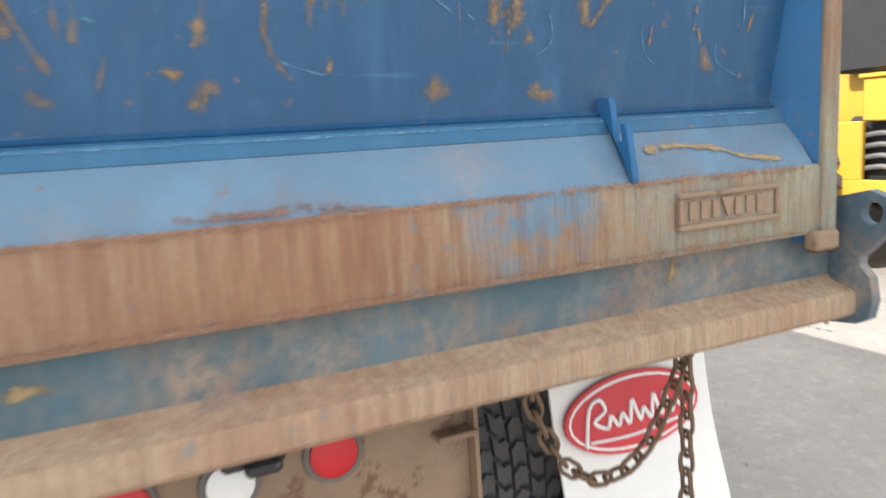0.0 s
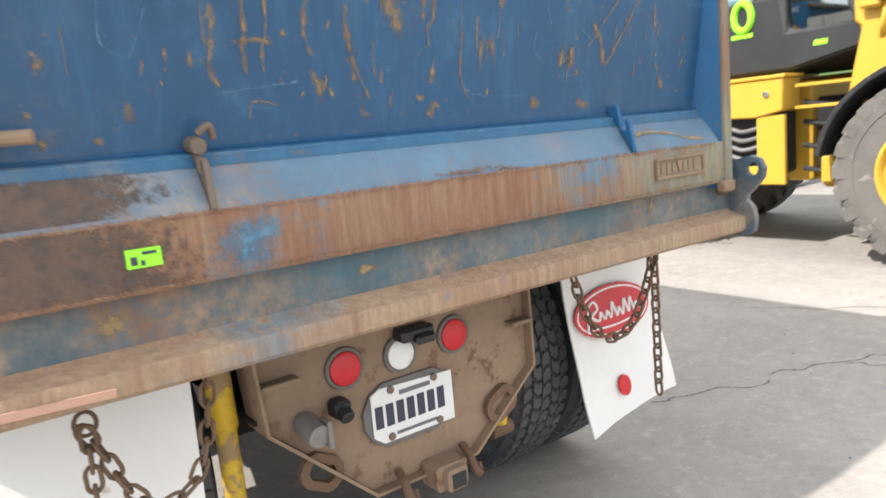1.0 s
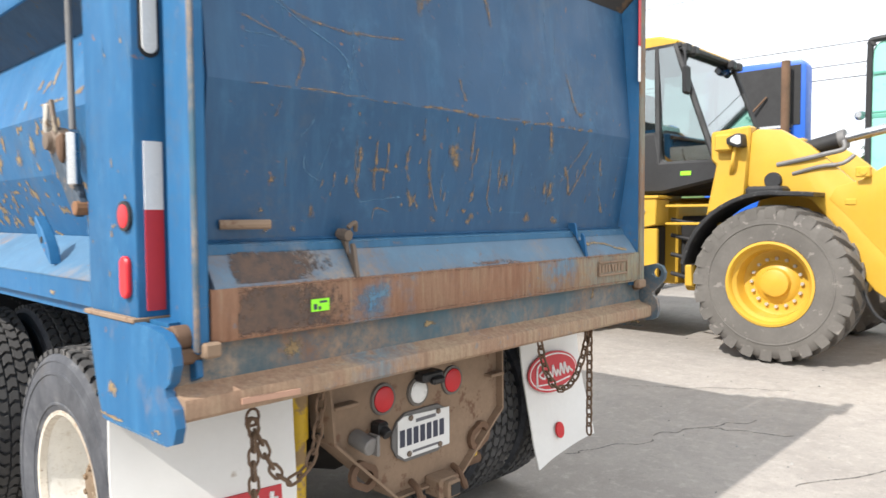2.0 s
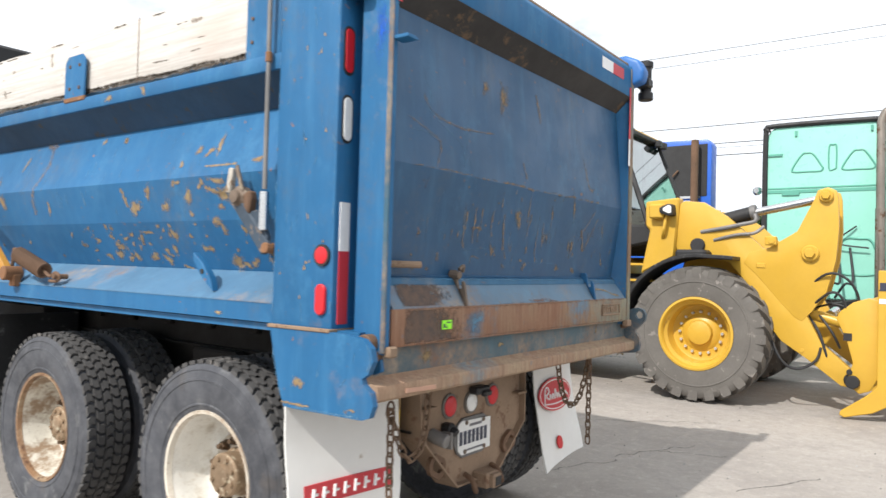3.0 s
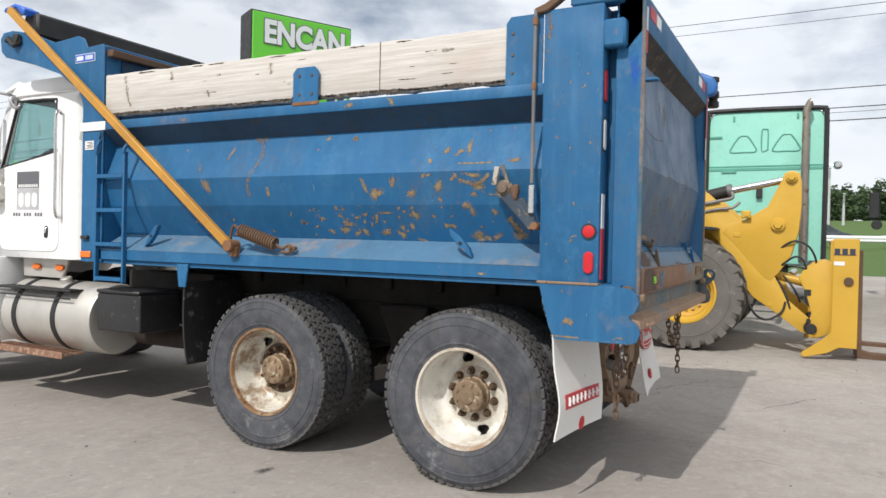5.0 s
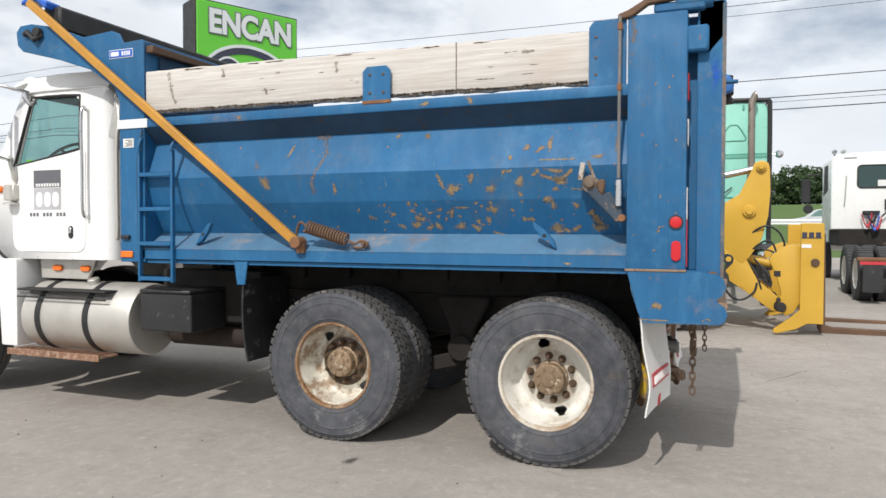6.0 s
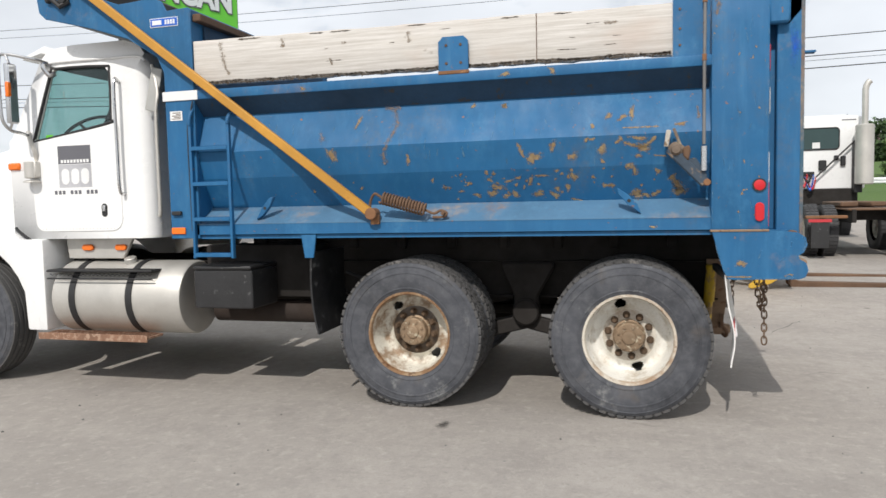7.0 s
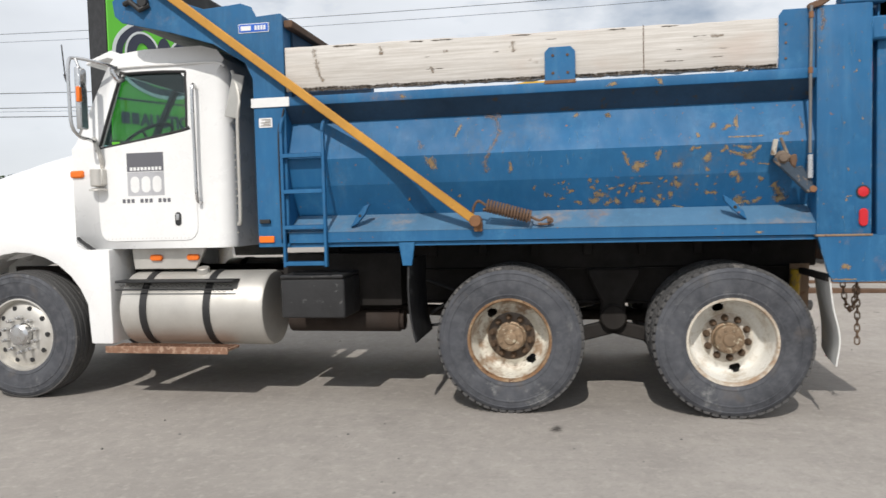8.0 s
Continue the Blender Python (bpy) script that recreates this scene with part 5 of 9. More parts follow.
holder = part("plate_holder", bm, surface("grey_plate_holder", (0.13, 0.125, 0.12), 0.7), hitch)
bm = mesh()
prism(bm, [(-0.180, 0.582), (-0.146, 0.556), (0.120, 0.556), (0.120, 0.716), (-0.148, 0.728), (-0.180, 0.712)], "y", 0.279, 0.2835)
lic = part("number_plate", bm, surface("white_plate", (0.68, 0.68, 0.66), 0.5, vary=0.08, wear=(0.4, 0.33, 0.26), wear_at=0.68), holder, "white number plate with dark characters")
for k in range(7):
    bm = mesh()
    x = -0.170 + k * 0.038
    box(bm, x, x + 0.027, 0.2775, 0.2792, 0.606, 0.675)
    part("character_bar", bm, m_ink, holder)
for x0, x1, z0, z1 in ((-0.08, 0.035, 0.692, 0.706), (-0.10, 0.05, 0.571, 0.581)):
    bm = mesh()
    box(bm, x0, x1, 0.2775, 0.2792, z0, z1)
    part("text_bar", bm, m_grey, holder)
for x, z in ((-0.11, 0.716), (0.05, 0.712), (-0.12, 0.571), (0.06, 0.569)):
    bm = mesh()
    rod(bm, (x, 0.280, z), (x, 0.273, z), 0.012, 10)
    part("plate_bolt", bm, m_latch, holder)
bm = mesh()
box(bm, -0.315, -0.262, 0.235, 0.296, 0.690, 0.745, 0.010)
rod(bm, (-0.29, 0.24, 0.715), (-0.29, 0.215, 0.70), 0.022, 12)
part("trailer_socket", bm, m_black_box, hitch)
bm = mesh()
rod(bm, (-0.39, 0.296, 0.70), (-0.385, 0.20, 0.68), 0.034, 14)
box(bm, -0.365, -0.350, 0.19, 0.25, 0.64, 0.72, 0.004)
part("round_socket", bm, m_galv_dark, hitch)
bm = mesh()
box(bm, -0.02, 0.10, 0.20, 0.296, 0.37, 0.45, 0.008)
box(bm, 0.0, 0.075, 0.17, 0.22, 0.375, 0.445, 0.008)
part("receiver", bm, m_dirt, hitch)
bm = mesh()
box(bm, 0.012, 0.063, 0.166, 0.172, 0.387, 0.433)
part("receiver_mouth", bm, m_black, hitch)
for x, z, h in ((-0.36, 0.545, 0.055), (0.315, 0.545, 0.055)):
    bm = mesh()
    side = 1 if x < 0 else -1
    outer, inner = pill(0, 0, 0.072, 0.048, 3), pill(0, 0, 0.045, 0.024, 3)
    place = lambda p, y: (x + p[0] * 0.85 + side * p[1] * 0.5, y, z + p[1] - side * p[0] * 0.45)
    rings = [[bm.verts.new(place(p, y)) for p in loop] for loop, y in ((outer, 0.27), (inner, 0.27), (inner, 0.292), (outer, 0.292))]
    for g in range(4):
        r0, r1 = rings[g], rings[(g + 1) % 4]
        for i in range(len(r0)):
            bm.faces.new((r0[i], r0[(i + 1) % len(r0)], r1[(i + 1) % len(r0)], r1[i]))
    part("chain_eye", bm, m_rust_dark, hitch)
for x in (-0.11, 0.14):
    bm = mesh()
    tube(bm, smooth_path([(x, 0.28, 0.455), (x - 0.012, 0.23, 0.44), (x - 0.01, 0.21, 0.40), (x + 0.015, 0.22, 0.375), (x + 0.025, 0.24, 0.395)]), 0.014, 8)
    part("safety_hook", bm, m_rust_dark, hitch)
for x0, z0, x1, z1 in ((-0.57, 0.98, -0.545, 0.35), (0.475, 0.80, 0.465, 0.40)):
    bm = mesh()
    rod(bm, (x0, 0.37, z0), ((x0 + x1) / 2, 0.39, (z0 + z1) / 2 + 0.05), 0.038, 16)
    rod(bm, ((x0 + x1) / 2, 0.39, (z0 + z1) / 2 + 0.06), (x1, 0.42, z1), 0.031, 16)
    shock = part("shock_absorber", bm, m_shock, truck, "dirty yellow shock absorber")
    bm = mesh()
    rod(bm, (x1 - 0.05, 0.42, z1 - 0.02), (x1 + 0.05, 0.42, z1 - 0.02), 0.03, 12)
    part("shock_eye", bm, m_rust_dark, shock)


def askew(f, g):
    return 0.273 + 0.083 * g - 0.085 * f + 0.03 * f * f + 0.022 * math.sin(f * 7.5) * (0.35 + 0.65 * g) * f + 0.010 * math.sin(g * 3.14)


def mud_flap(s):
    """White flap hung behind the rear tyre, curling back at the foot."""
    bm = mesh()
    x0, x1 = (0.665, 1.262) if s < 0 else (0.758, 1.275)
    n, rows = 14, []
    for k in range(n + 1):
        f = k / n
        if s < 0:
            # this one hangs askew, its inner edge swung back
            rows.append([(x0 + (x1 - x0) * j / 8 + 0.03 * f, askew(f, j / 8), 0.985 - (0.585 - 0.02 * (1 - j / 8)) * f) for j in range(9)])
            continue
        z = 0.985 - 0.635 * f
        y = 0.345 - 0.10 * f ** 2 - 0.015 * math.sin(f * 3.1) - (0.02 if s < 0 else 0.0) * f ** 4
        row = []
        for j in range(9):
            g = j / 8
            x = x0 + (x1 - x0) * g + 0.03 * f
            row.append((x, y + 0.02 * math.sin(f * 3.0) * (1 - f) - (0.05 * f * f * g if s < 0 else 0.0) + 0.018 * math.sin(g * 3.14) * (0.3 + f) + 0.012 * f * noise.noise(Vector((g * 3, f * 3, s))), z - 0.07 * f * (1 - g) * (1 if s > 0 else -0.2)))
        rows.append(row)
    def sheet(dy):
        return [[bm.verts.new((s * x, y + dy, z)) for x, y, z in row] for row in rows]
    a, b = sheet(0.0), sheet(0.008)
    for g in (a, b):
        for r0, r1 in zip(g, g[1:]):
            for j in range(8):
                bm.faces.new((r0[j], r0[j + 1], r1[j + 1], r1[j]))
    for k in range(n):
        bm.faces.new((a[k][0], a[k + 1][0], b[k + 1][0], b[k][0]))
        bm.faces.new((a[k][8], a[k + 1][8], b[k + 1][8], b[k][8]))
    for j in range(8):
        bm.faces.new((a[n][j], a[n][j + 1], b[n][j + 1], b[n][j]))
    flap = part("mud_flap", bm, m_flap, truck, "white mud flap with a red emblem and a red reflector", 60)

    def flap_y(z, x=0.0):
        if s < 0:
            return askew((0.985 - z) / 0.585, (abs(x) - 0.67) / 0.597)
        f = max(0, (0.985 - z) / 0.70)
        return 0.345 - 0.10 * f ** 2 - 0.015 * math.sin(f * 3.1) - (0.02 if s < 0 else 0.0) * f ** 4

    def decal(name, pts, mat, lift):
        b = mesh()
        front = [b.verts.new((x, flap_y(z, x) - lift, z)) for x, z in pts]
        rear = [b.verts.new((x, flap_y(z, x) + 0.004, z)) for x, z in pts]
        b.faces.new(front)
        for i in range(len(pts)):
            j = (i + 1) % len(pts)
            b.faces.new((front[i], front[j], rear[j], rear[i]))
        return part(name, b, mat, flap)
    if s > 0:
        decal("red_oval", ellipse(1.013, 0.725, 0.222, 0.102, 28, 0.0), m_red, 0.004)
        decal("oval_border", ellipse(1.013, 0.725, 0.211, 0.092, 28, 0.0), m_tape_white, 0.0052)
        decal("oval_field", ellipse(1.013, 0.725, 0.204, 0.085, 28, 0.0), m_red, 0.0064)
        b = mesh()
        wave = [(0.795, 0.655), (0.812, 0.745), (0.845, 0.765), (0.862, 0.735), (0.825, 0.712)]
        for k in range(7):
            x = 0.865 + k * 0.036
            tall = 0.055 if k in (2, 4, 5) else 0.028
            wave += [(x, 0.690), (x + 0.012, 0.690 + tall), (x + 0.022, 0.690 + tall * 0.6)]
        wave += [(1.125, 0.692)]
        tube(b, smooth_path([(x + 0.052, flap_y(z) - 0.008, z + 0.012) for x, z in wave], 4), 0.0055, 6)
        tube(b, smooth_path([(0.86, flap_y(0.675) - 0.008, 0.676), (1.0, flap_y(0.67) - 0.008, 0.668), (1.15, flap_y(0.675) - 0.008, 0.680)]), 0.004, 6)
        part("flourish", b, m_tape_white, flap)
        decal("reflector", ellipse(1.008, 0.428, 0.034, 0.040, 18), m_red_lens, 0.005)
    else:
        decal("red_band", [(-1.205, 0.560), (-0.74, 0.560), (-0.74, 0.640), (-1.205, 0.640)], m_red, 0.006)
        for k in range(8):
            b = mesh()
            cx = -1.17 + k * 0.055
            tube(b, [(cx, flap_y(0.58, cx) - 0.011, 0.577), (cx + 0.008, flap_y(0.62, cx) - 0.011, 0.624)], 0.008, 6)
            tube(b, [(cx, flap_y(0.60, cx) - 0.011, 0.600), (cx + 0.026, flap_y(0.60, cx + 0.026) - 0.011, 0.600)], 0.006, 6)
            part("text_bar", b, m_tape_white, flap)
        decal("reflector", ellipse(-0.95, 0.440, 0.034, 0.040, 18), m_red_lens, 0.005)
    bm = mesh()
    box(bm, s * 0.64, s * 1.25, 0.33, 0.375, 0.955, 1.0, 0.006)
    part("flap_hanger", bm, m_dark, flap)


mud_flap(-1)
mud_flap(1)


def chain(pts, link=0.034, wire=0.0052, label="rusty steel chain"):
    """Links strung along a line, each turned a quarter round."""
    path = smooth_path(pts, 24)
    bm = mesh()
    pos, want, k, last = 0.0, 0.0, 0, path[0]
    for a, b in zip(path, path[1:]):
        seg = (b - a).length
        while want <= pos + seg:
            p = a + (b - a) * ((want - pos) / seg)
            d = (b - a).normalized()
            u = d.cross(Vector((0.2, 1.0, 0.1))).normalized()
            w = d.cross(u)
            if k % 2:
                u, w = w, u
            loop = []
            for j in range(12):
                t = 2 * math.pi * j / 12
                loop.append(p + d * (math.cos(t) * link * 0.62 + (0.25 * link if math.cos(t) > 0 else -0.25 * link)) + u * math.sin(t) * link * 0.46)
            tube(bm, loop, wire, 6, True)
            want += link * 1.28
            k += 1
        pos += seg
    return part("chain", bm, m_chain, truck, label)


chain([(0.515, 0.06, 1.01), (0.525, 0.06, 0.965), (0.560, 0.06, 0.865), (0.62, 0.06, 0.775), (0.70, 0.06, 0.732), (0.78, 0.06, 0.745), (0.845, 0.06, 0.80), (0.913, 0.06, 0.915), (0.928, 0.06, 0.985)])
chain([(0.928, 0.05, 0.975), (0.928, 0.05, 0.80), (0.927, 0.05, 0.62), (0.926, 0.05, 0.47)])
chain([(-0.941, 0.085, 0.91), (-0.915, 0.085, 0.86), (-0.888, 0.08, 0.79), (-0.845, 0.08, 0.73), (-0.80, 0.08, 0.71), (-0.742, 0.08, 0.74), (-0.70, 0.085, 0.82), (-0.672, 0.09, 0.99)])
chain([(-0.941, 0.08, 0.905), (-0.944, 0.08, 0.78), (-0.943, 0.08, 0.64), (-0.944, 0.08, 0.48)])
for x, y in ((-0.941, 0.085), (0.928, 0.05)):
    bm = mesh()
    tube(bm, [Vector((x, y, 0.937 if x < 0 else 0.985)) + Vector((math.cos(a) * 0.022, 0, math.sin(a) * 0.026)) for a in [2 * math.pi * k / 14 for k in range(14)]], 0.005, 6, True)
    part("chain_ring", bm, m_rust_dark, truck)

# arm bracket at the far rear top corner
bm = mesh()
prism(bm, [(0.10, 2.70), (-0.08, 2.68), (-0.15, 2.70), (-0.165, 2.77), (-0.13, 2.84), (-0.04, 2.88), (0.10, 2.87)], "x", 1.17, 1.27, 0.025, 3)
knob = part("roller_bracket", bm, surface("fresh_blue_paint", (0.02, 0.14, 0.42), 0.45, vary=0.2, wear=(0.12, 0.10, 0.09), wear_at=0.64), truck, "bright blue tarp roller bracket")
bm = mesh()
box(bm, 1.27, 1.36, -0.16, -0.07, 2.69, 2.75, 0.01)
rod(bm, (1.36, -0.11, 2.66), (1.36, -0.11, 2.84), 0.036, 12)
rod(bm, (1.36, -0.11, 2.62), (1.36, -0.11, 2.67), 0.048, 12)
rod(bm, (1.36, -0.11, 2.83), (1.36, -0.11, 2.87), 0.046, 12)
part("roller_motor", bm, m_black, knob)


# ---- rust and scratches in the paint ----
def side_x(z):
    for (xa, za), (xb, zb) in zip(SIDE, SIDE[1:]):
        if zb <= z <= za:
            return xa + (xb - xa) * (za - z) / (za - zb)
    return 1.27


def gate_y(z):
    prof = [(2.60, 0.012), (1.90, -0.045), (1.468, 0.016)]
    for (za, ya), (zb, yb) in zip(prof, prof[1:]):
        if zb <= z <= za:
            return ya + (yb - ya) * (za - z) / (za - zb)
    return 0.0


def blotch(bm, u, v, ru, rv, spin, rnd, where):
    """A ragged thin patch round (u, v) on the surface that where() gives; cover falls to nought at its border."""
    cover = bm.verts.layers.float.get("cover") or bm.verts.layers.float.new("cover")
    n = 12
    c, s = math.cos(spin), math.sin(spin)
    rings = []
    k1, k2 = rnd.uniform(0, 6), rnd.uniform(0, 6)
    for f, amount in ((0.6, 0.62), (1.55, 0.0)):
        ring = []
        for k in range(n):
            a = 2 * math.pi * k / n
            r = f * (1 + 0.28 * math.sin(2 * a + k1) + 0.18 * math.sin(3 * a + k2))
            p, q = ru * r * math.cos(a), rv * r * math.sin(a)
            w = bm.verts.new(where(u + p * c - q * s, v + p * s + q * c))
            w[cover] = amount
            ring.append(w)
        rings.append(ring)
    mid = bm.verts.new(where(u, v))
    mid[cover] = 1.0
    for k in range(n):
        j = (k + 1) % n
        bm.faces.new((mid, rings[0][k], rings[0][j]))
        bm.faces.new((rings[0][k], rings[1][k], rings[1][j], rings[0][j]))


def stroke(bm, pts, w, rnd, where, grow=1.7):
    """A scratch of uneven width along points (u, v), thinning out at its borders."""
    cover = bm.verts.layers.float.get("cover") or bm.verts.layers.float.new("cover")
    pts = smooth_path([(u, v, 0) for u, v in pts], 5)
    last = None
    for i, p in enumerate(pts):
        end = i in (0, len(pts) - 1)
        t = (pts[min(i + 1, len(pts) - 1)] - pts[max(i - 1, 0)]).normalized()
        nn = Vector((-t.y, t.x, 0)) * w * 0.5 * grow * rnd.uniform(0.55, 1.3) * (0.35 if end else 1)
        row = []
        for q, amount in ((p + nn, 0.0), (p, 0.3 if end else rnd.uniform(0.7, 1.0)), (p - nn, 0.0)):
            x = bm.verts.new(where(q.x, q.y))
            x[cover] = amount
            row.append(x)
        if last:
            bm.faces.new((last[0], row[0], row[1], last[1]))
            bm.faces.new((last[1], row[1], row[2], last[2]))
        last = row


rnd = random.Random(11)
for s in SIDES:
    on_side = lambda y, z: (s * (side_x(z) + 0.0018), y, z)
    bm = mesh()
    for y, z, a, b in ((1.76, 2.12, 0.016, 0.014), (1.07, 2.01, 0.020, 0.022), (0.98, 2.00, 0.029, 0.014), (0.92, 2.03, 0.014, 0.045), (1.17, 1.95, 0.016, 0.013), (0.62, 1.94, 0.032, 0.013),
                       (1.43, 1.83, 0.021, 0.030), (1.21, 1.86, 0.018, 0.014), (1.17, 1.865, 0.016, 0.012), (1.56, 1.76, 0.042, 0.038), (1.11, 1.80, 0.031, 0.031), (1.30, 1.76, 0.027, 0.025)):
        blotch(bm, y, z, a, b, rnd.uniform(-0.4, 0.4), rnd, on_side)
    for y, z, a, b in ((1.11, 1.72, 0.018, 0.013), (0.88, 1.86, 0.043, 0.015), (0.85, 1.80, 0.036, 0.031), (0.88, 1.75, 0.026, 0.010), (0.76, 1.65, 0.026, 0.010), (1.17, 1.62, 0.018, 0.009), (0.86, 1.56, 0.009, 0.012),
                       (0.89, 1.505, 0.050, 0.026), (0.77, 1.505, 0.031, 0.018), (0.83, 1.495, 0.025, 0.014), (0.62, 1.51, 0.040, 0.026), (1.98, 2.13, 0.022, 0.014)):
        blotch(bm, y, z, a, b, rnd.uniform(-0.4, 0.4), rnd, on_side)
    for y, z, a, b in ((1.89, 1.67, 0.017, 0.013), (1.87, 1.62, 0.018, 0.014), (1.86, 1.53, 0.032, 0.028), (1.82, 1.57, 0.040, 0.024), (1.76, 1.51, 0.024, 0.016), (1.70, 1.52, 0.024, 0.024), (1.74, 1.61, 0.020, 0.012),
                       (1.67, 1.63, 0.017, 0.015), (1.59, 1.61, 0.022, 0.018), (1.51, 1.64, 0.038, 0.009), (1.54, 1.52, 0.030, 0.027), (1.43, 1.51, 0.030, 0.023), (1.41, 1.55, 0.023, 0.015), (1.34, 1.56, 0.021, 0.019)):
        blotch(bm, y, z, a, b, rnd.uniform(-0.4, 0.4), rnd, on_side)
    for y, z, a, b in ((1.30, 1.63, 0.030, 0.023), (1.41, 1.67, 0.015, 0.010), (1.31, 1.67, 0.013, 0.011), (1.29, 1.475, 0.029, 0.008), (0.79, 1.29, 0.017, 0.009), (3.01, 1.83, 0.036, 0.046), (2.44, 1.78, 0.017, 0.034),
                       (1.76, 2.12, 0.020, 0.014), (2.02, 1.60, 0.02, 0.015), (2.08, 1.55, 0.016, 0.014), (1.97, 1.52, 0.022, 0.016), (2.2, 1.58, 0.015, 0.012), (2.28, 1.63, 0.012, 0.014)):
        blotch(bm, y, z, a, b, rnd.uniform(-0.4, 0.4), rnd, on_side)
    for _ in range(46):
        y, z = min(3.2, max(0.55, rnd.gauss(1.75, 0.5))), rnd.uniform(1.49, 1.68)
        r = rnd.choice((0.004, 0.006, 0.008, 0.011))
        blotch(bm, y, z, r, r * rnd.uniform(0.7, 1.3), rnd.uniform(0, 3), rnd, on_side)
    stroke(bm, [(1.67, 1.87), (1.62, 1.76)], 0.024, rnd, on_side)
    stroke(bm, [(1.03, 1.83), (0.98, 1.87)], 0.030, rnd, on_side)
    stroke(bm, [(0.99, 1.93), (0.87, 1.93), (0.75, 1.93)], 0.014, rnd, on_side)
    stroke(bm, [(0.98, 1.84), (0.89, 1.81), (0.84, 1.81), (0.77, 1.87)], 0.026, rnd, on_side)
    stroke(bm, [(0.79, 1.75), (0.70, 1.74)], 0.010, rnd, on_side)
    stroke(bm, [(0.97, 1.68), (0.91, 1.68), (0.90, 1.62)], 0.036, rnd, on_side)
    stroke(bm, [(1.12, 1.57), (1.03, 1.56)], 0.030, rnd, on_side)
    stroke(bm, [(0.68, 1.62), (0.63, 1.55), (0.61, 1.52)], 0.052, rnd, on_side)
    stroke(bm, [(2.79, 2.11), (2.84, 2.01)], 0.030, rnd, on_side)
    part("rust_patch", bm, m_rust_tan, truck, "scattered tan rust spots in the blue paint", 0, "stuff")
    bm = mesh()
    stroke(bm, [(2.56, 2.17), (2.52, 2.05), (2.54, 1.99), (2.58, 1.90), (2.62, 1.82), (2.61, 1.74)], 0.055, rnd, on_side)
    stroke(bm, [(2.64, 2.15), (2.49, 2.15)], 0.044, rnd, on_side)
    blotch(bm, 3.09, 1.96, 0.031, 0.042, 0, rnd, on_side)
    stroke(bm, [(0.52, 2.06), (0.51, 1.96)], 0.03, rnd, on_side)
    part("rust_run", bm, m_rust_faint, truck, "faint tan rust runs and settled dust", 0, "stuff")
    bm = mesh()
    for _ in range(38):
        y, z = rnd.uniform(0.55, 3.7), rnd.uniform(1.75, 2.12)
        stroke(bm, [(y, z), (y + rnd.uniform(-0.015, 0.015), z - rnd.uniform(0.03, 0.10))], rnd.uniform(0.005, 0.014), rnd, on_side)
    part("pale_scratch", bm, m_pale_blue, truck, "pale drips and scratches", 0, "stuff")
    on_rail = lambda y, z: (s * 1.2718, y, z)
    on_post = lambda y, z: (s * 1.2738, y, z)
    bm = mesh()
    blotch(bm, 1.73, 2.315, 0.03, 0.014, 0, rnd, on_rail)
    blotch(bm, 1.42, 2.318, 0.024, 0.018, 0.6, rnd, on_rail)
    blotch(bm, 3.2, 2.31, 0.02, 0.010, 0, rnd, on_rail)
    for _ in range(20):
        y, z = rnd.uniform(0.13, 0.43), rnd.uniform(1.3, 2.7)
        r = rnd.choice((0.003, 0.005, 0.006))
        blotch(bm, y, z, r, r * rnd.uniform(1, 2.5), rnd.uniform(-0.4, 0.4), rnd, on_post)
    on_ear = lambda y, z: (s * 1.2836, y, z)
    blotch(bm, 0.27, 1.055, 0.022, 0.022, 0, rnd, on_ear)
    stroke(bm, [(0.36, 0.975), (0.28, 0.972), (0.20, 0.974)], 0.010, rnd, on_ear)
    stroke(bm, [(0.02, 0.975), (0.0, 0.99), (-0.03, 0.985)], 0.012, rnd, on_ear)
    part("paint_chip", bm, m_rust_tan, truck, "small rust chips", 0, "stuff")
    bm = mesh()
    stroke(bm, [(0.42, 2.73), (0.405, 2.66), (0.415, 2.58)], 0.045, rnd, on_post)
    part("rust_run", bm, m_rust_faint, truck, "long faint rust run down the post", 0, "stuff")
    bm = mesh()
    for _ in range(22):
        y, z = rnd.uniform(0.13, 0.42), rnd.uniform(1.35, 2.65)
        stroke(bm, [(y, z), (y + rnd.uniform(-0.02, 0.02), z - rnd.uniform(0.02, 0.10))], rnd.uniform(0.003, 0.008), rnd, on_post)
    for y in (0.121, 0.437):
        for k in range(9):
            z = 1.30 + k * 0.155 + rnd.uniform(0, 0.05)
            stroke(bm, [(y, z), (y + rnd.uniform(-0.003, 0.003), z + rnd.uniform(0.03, 0.12))], rnd.uniform(0.004, 0.010), rnd, on_post)
    for pts in ([(0.30, 0.962), (0.12, 0.964), (-0.05, 0.968)], [(0.36, 1.0), (0.40, 1.10), (0.42, 1.20)], [(-0.08, 1.13), (-0.095, 1.18), (-0.07, 1.235)], [(0.02, 1.10), (0.05, 1.06)], [(0.15, 1.16), (0.17, 1.08)], [(-0.02, 1.20), (-0.01, 1.15)]):
        stroke(bm, pts, rnd.uniform(0.005, 0.010), rnd, on_ear)
    part("pale_scratch", bm, m_pale_blue, truck, "pale scratches and worn edges", 0, "stuff")
    on_board = lambda y, z: (s * 1.2442, y, z)
    bm = mesh()
    foot = lambda y: 2.376 + 0.022 * (y - 0.672) / 3.42
    for lift, w, f in ((0.0, 0.030, 3.1), (0.010, 0.018, 7.7)):
        stroke(bm, [(0.68 + 0.031 * k, foot(0.68 + 0.031 * k) + lift + 0.007 * noise.noise(Vector((k * 0.31, f, s)))) for k in range(109)], w, rnd, on_board, 1.2)
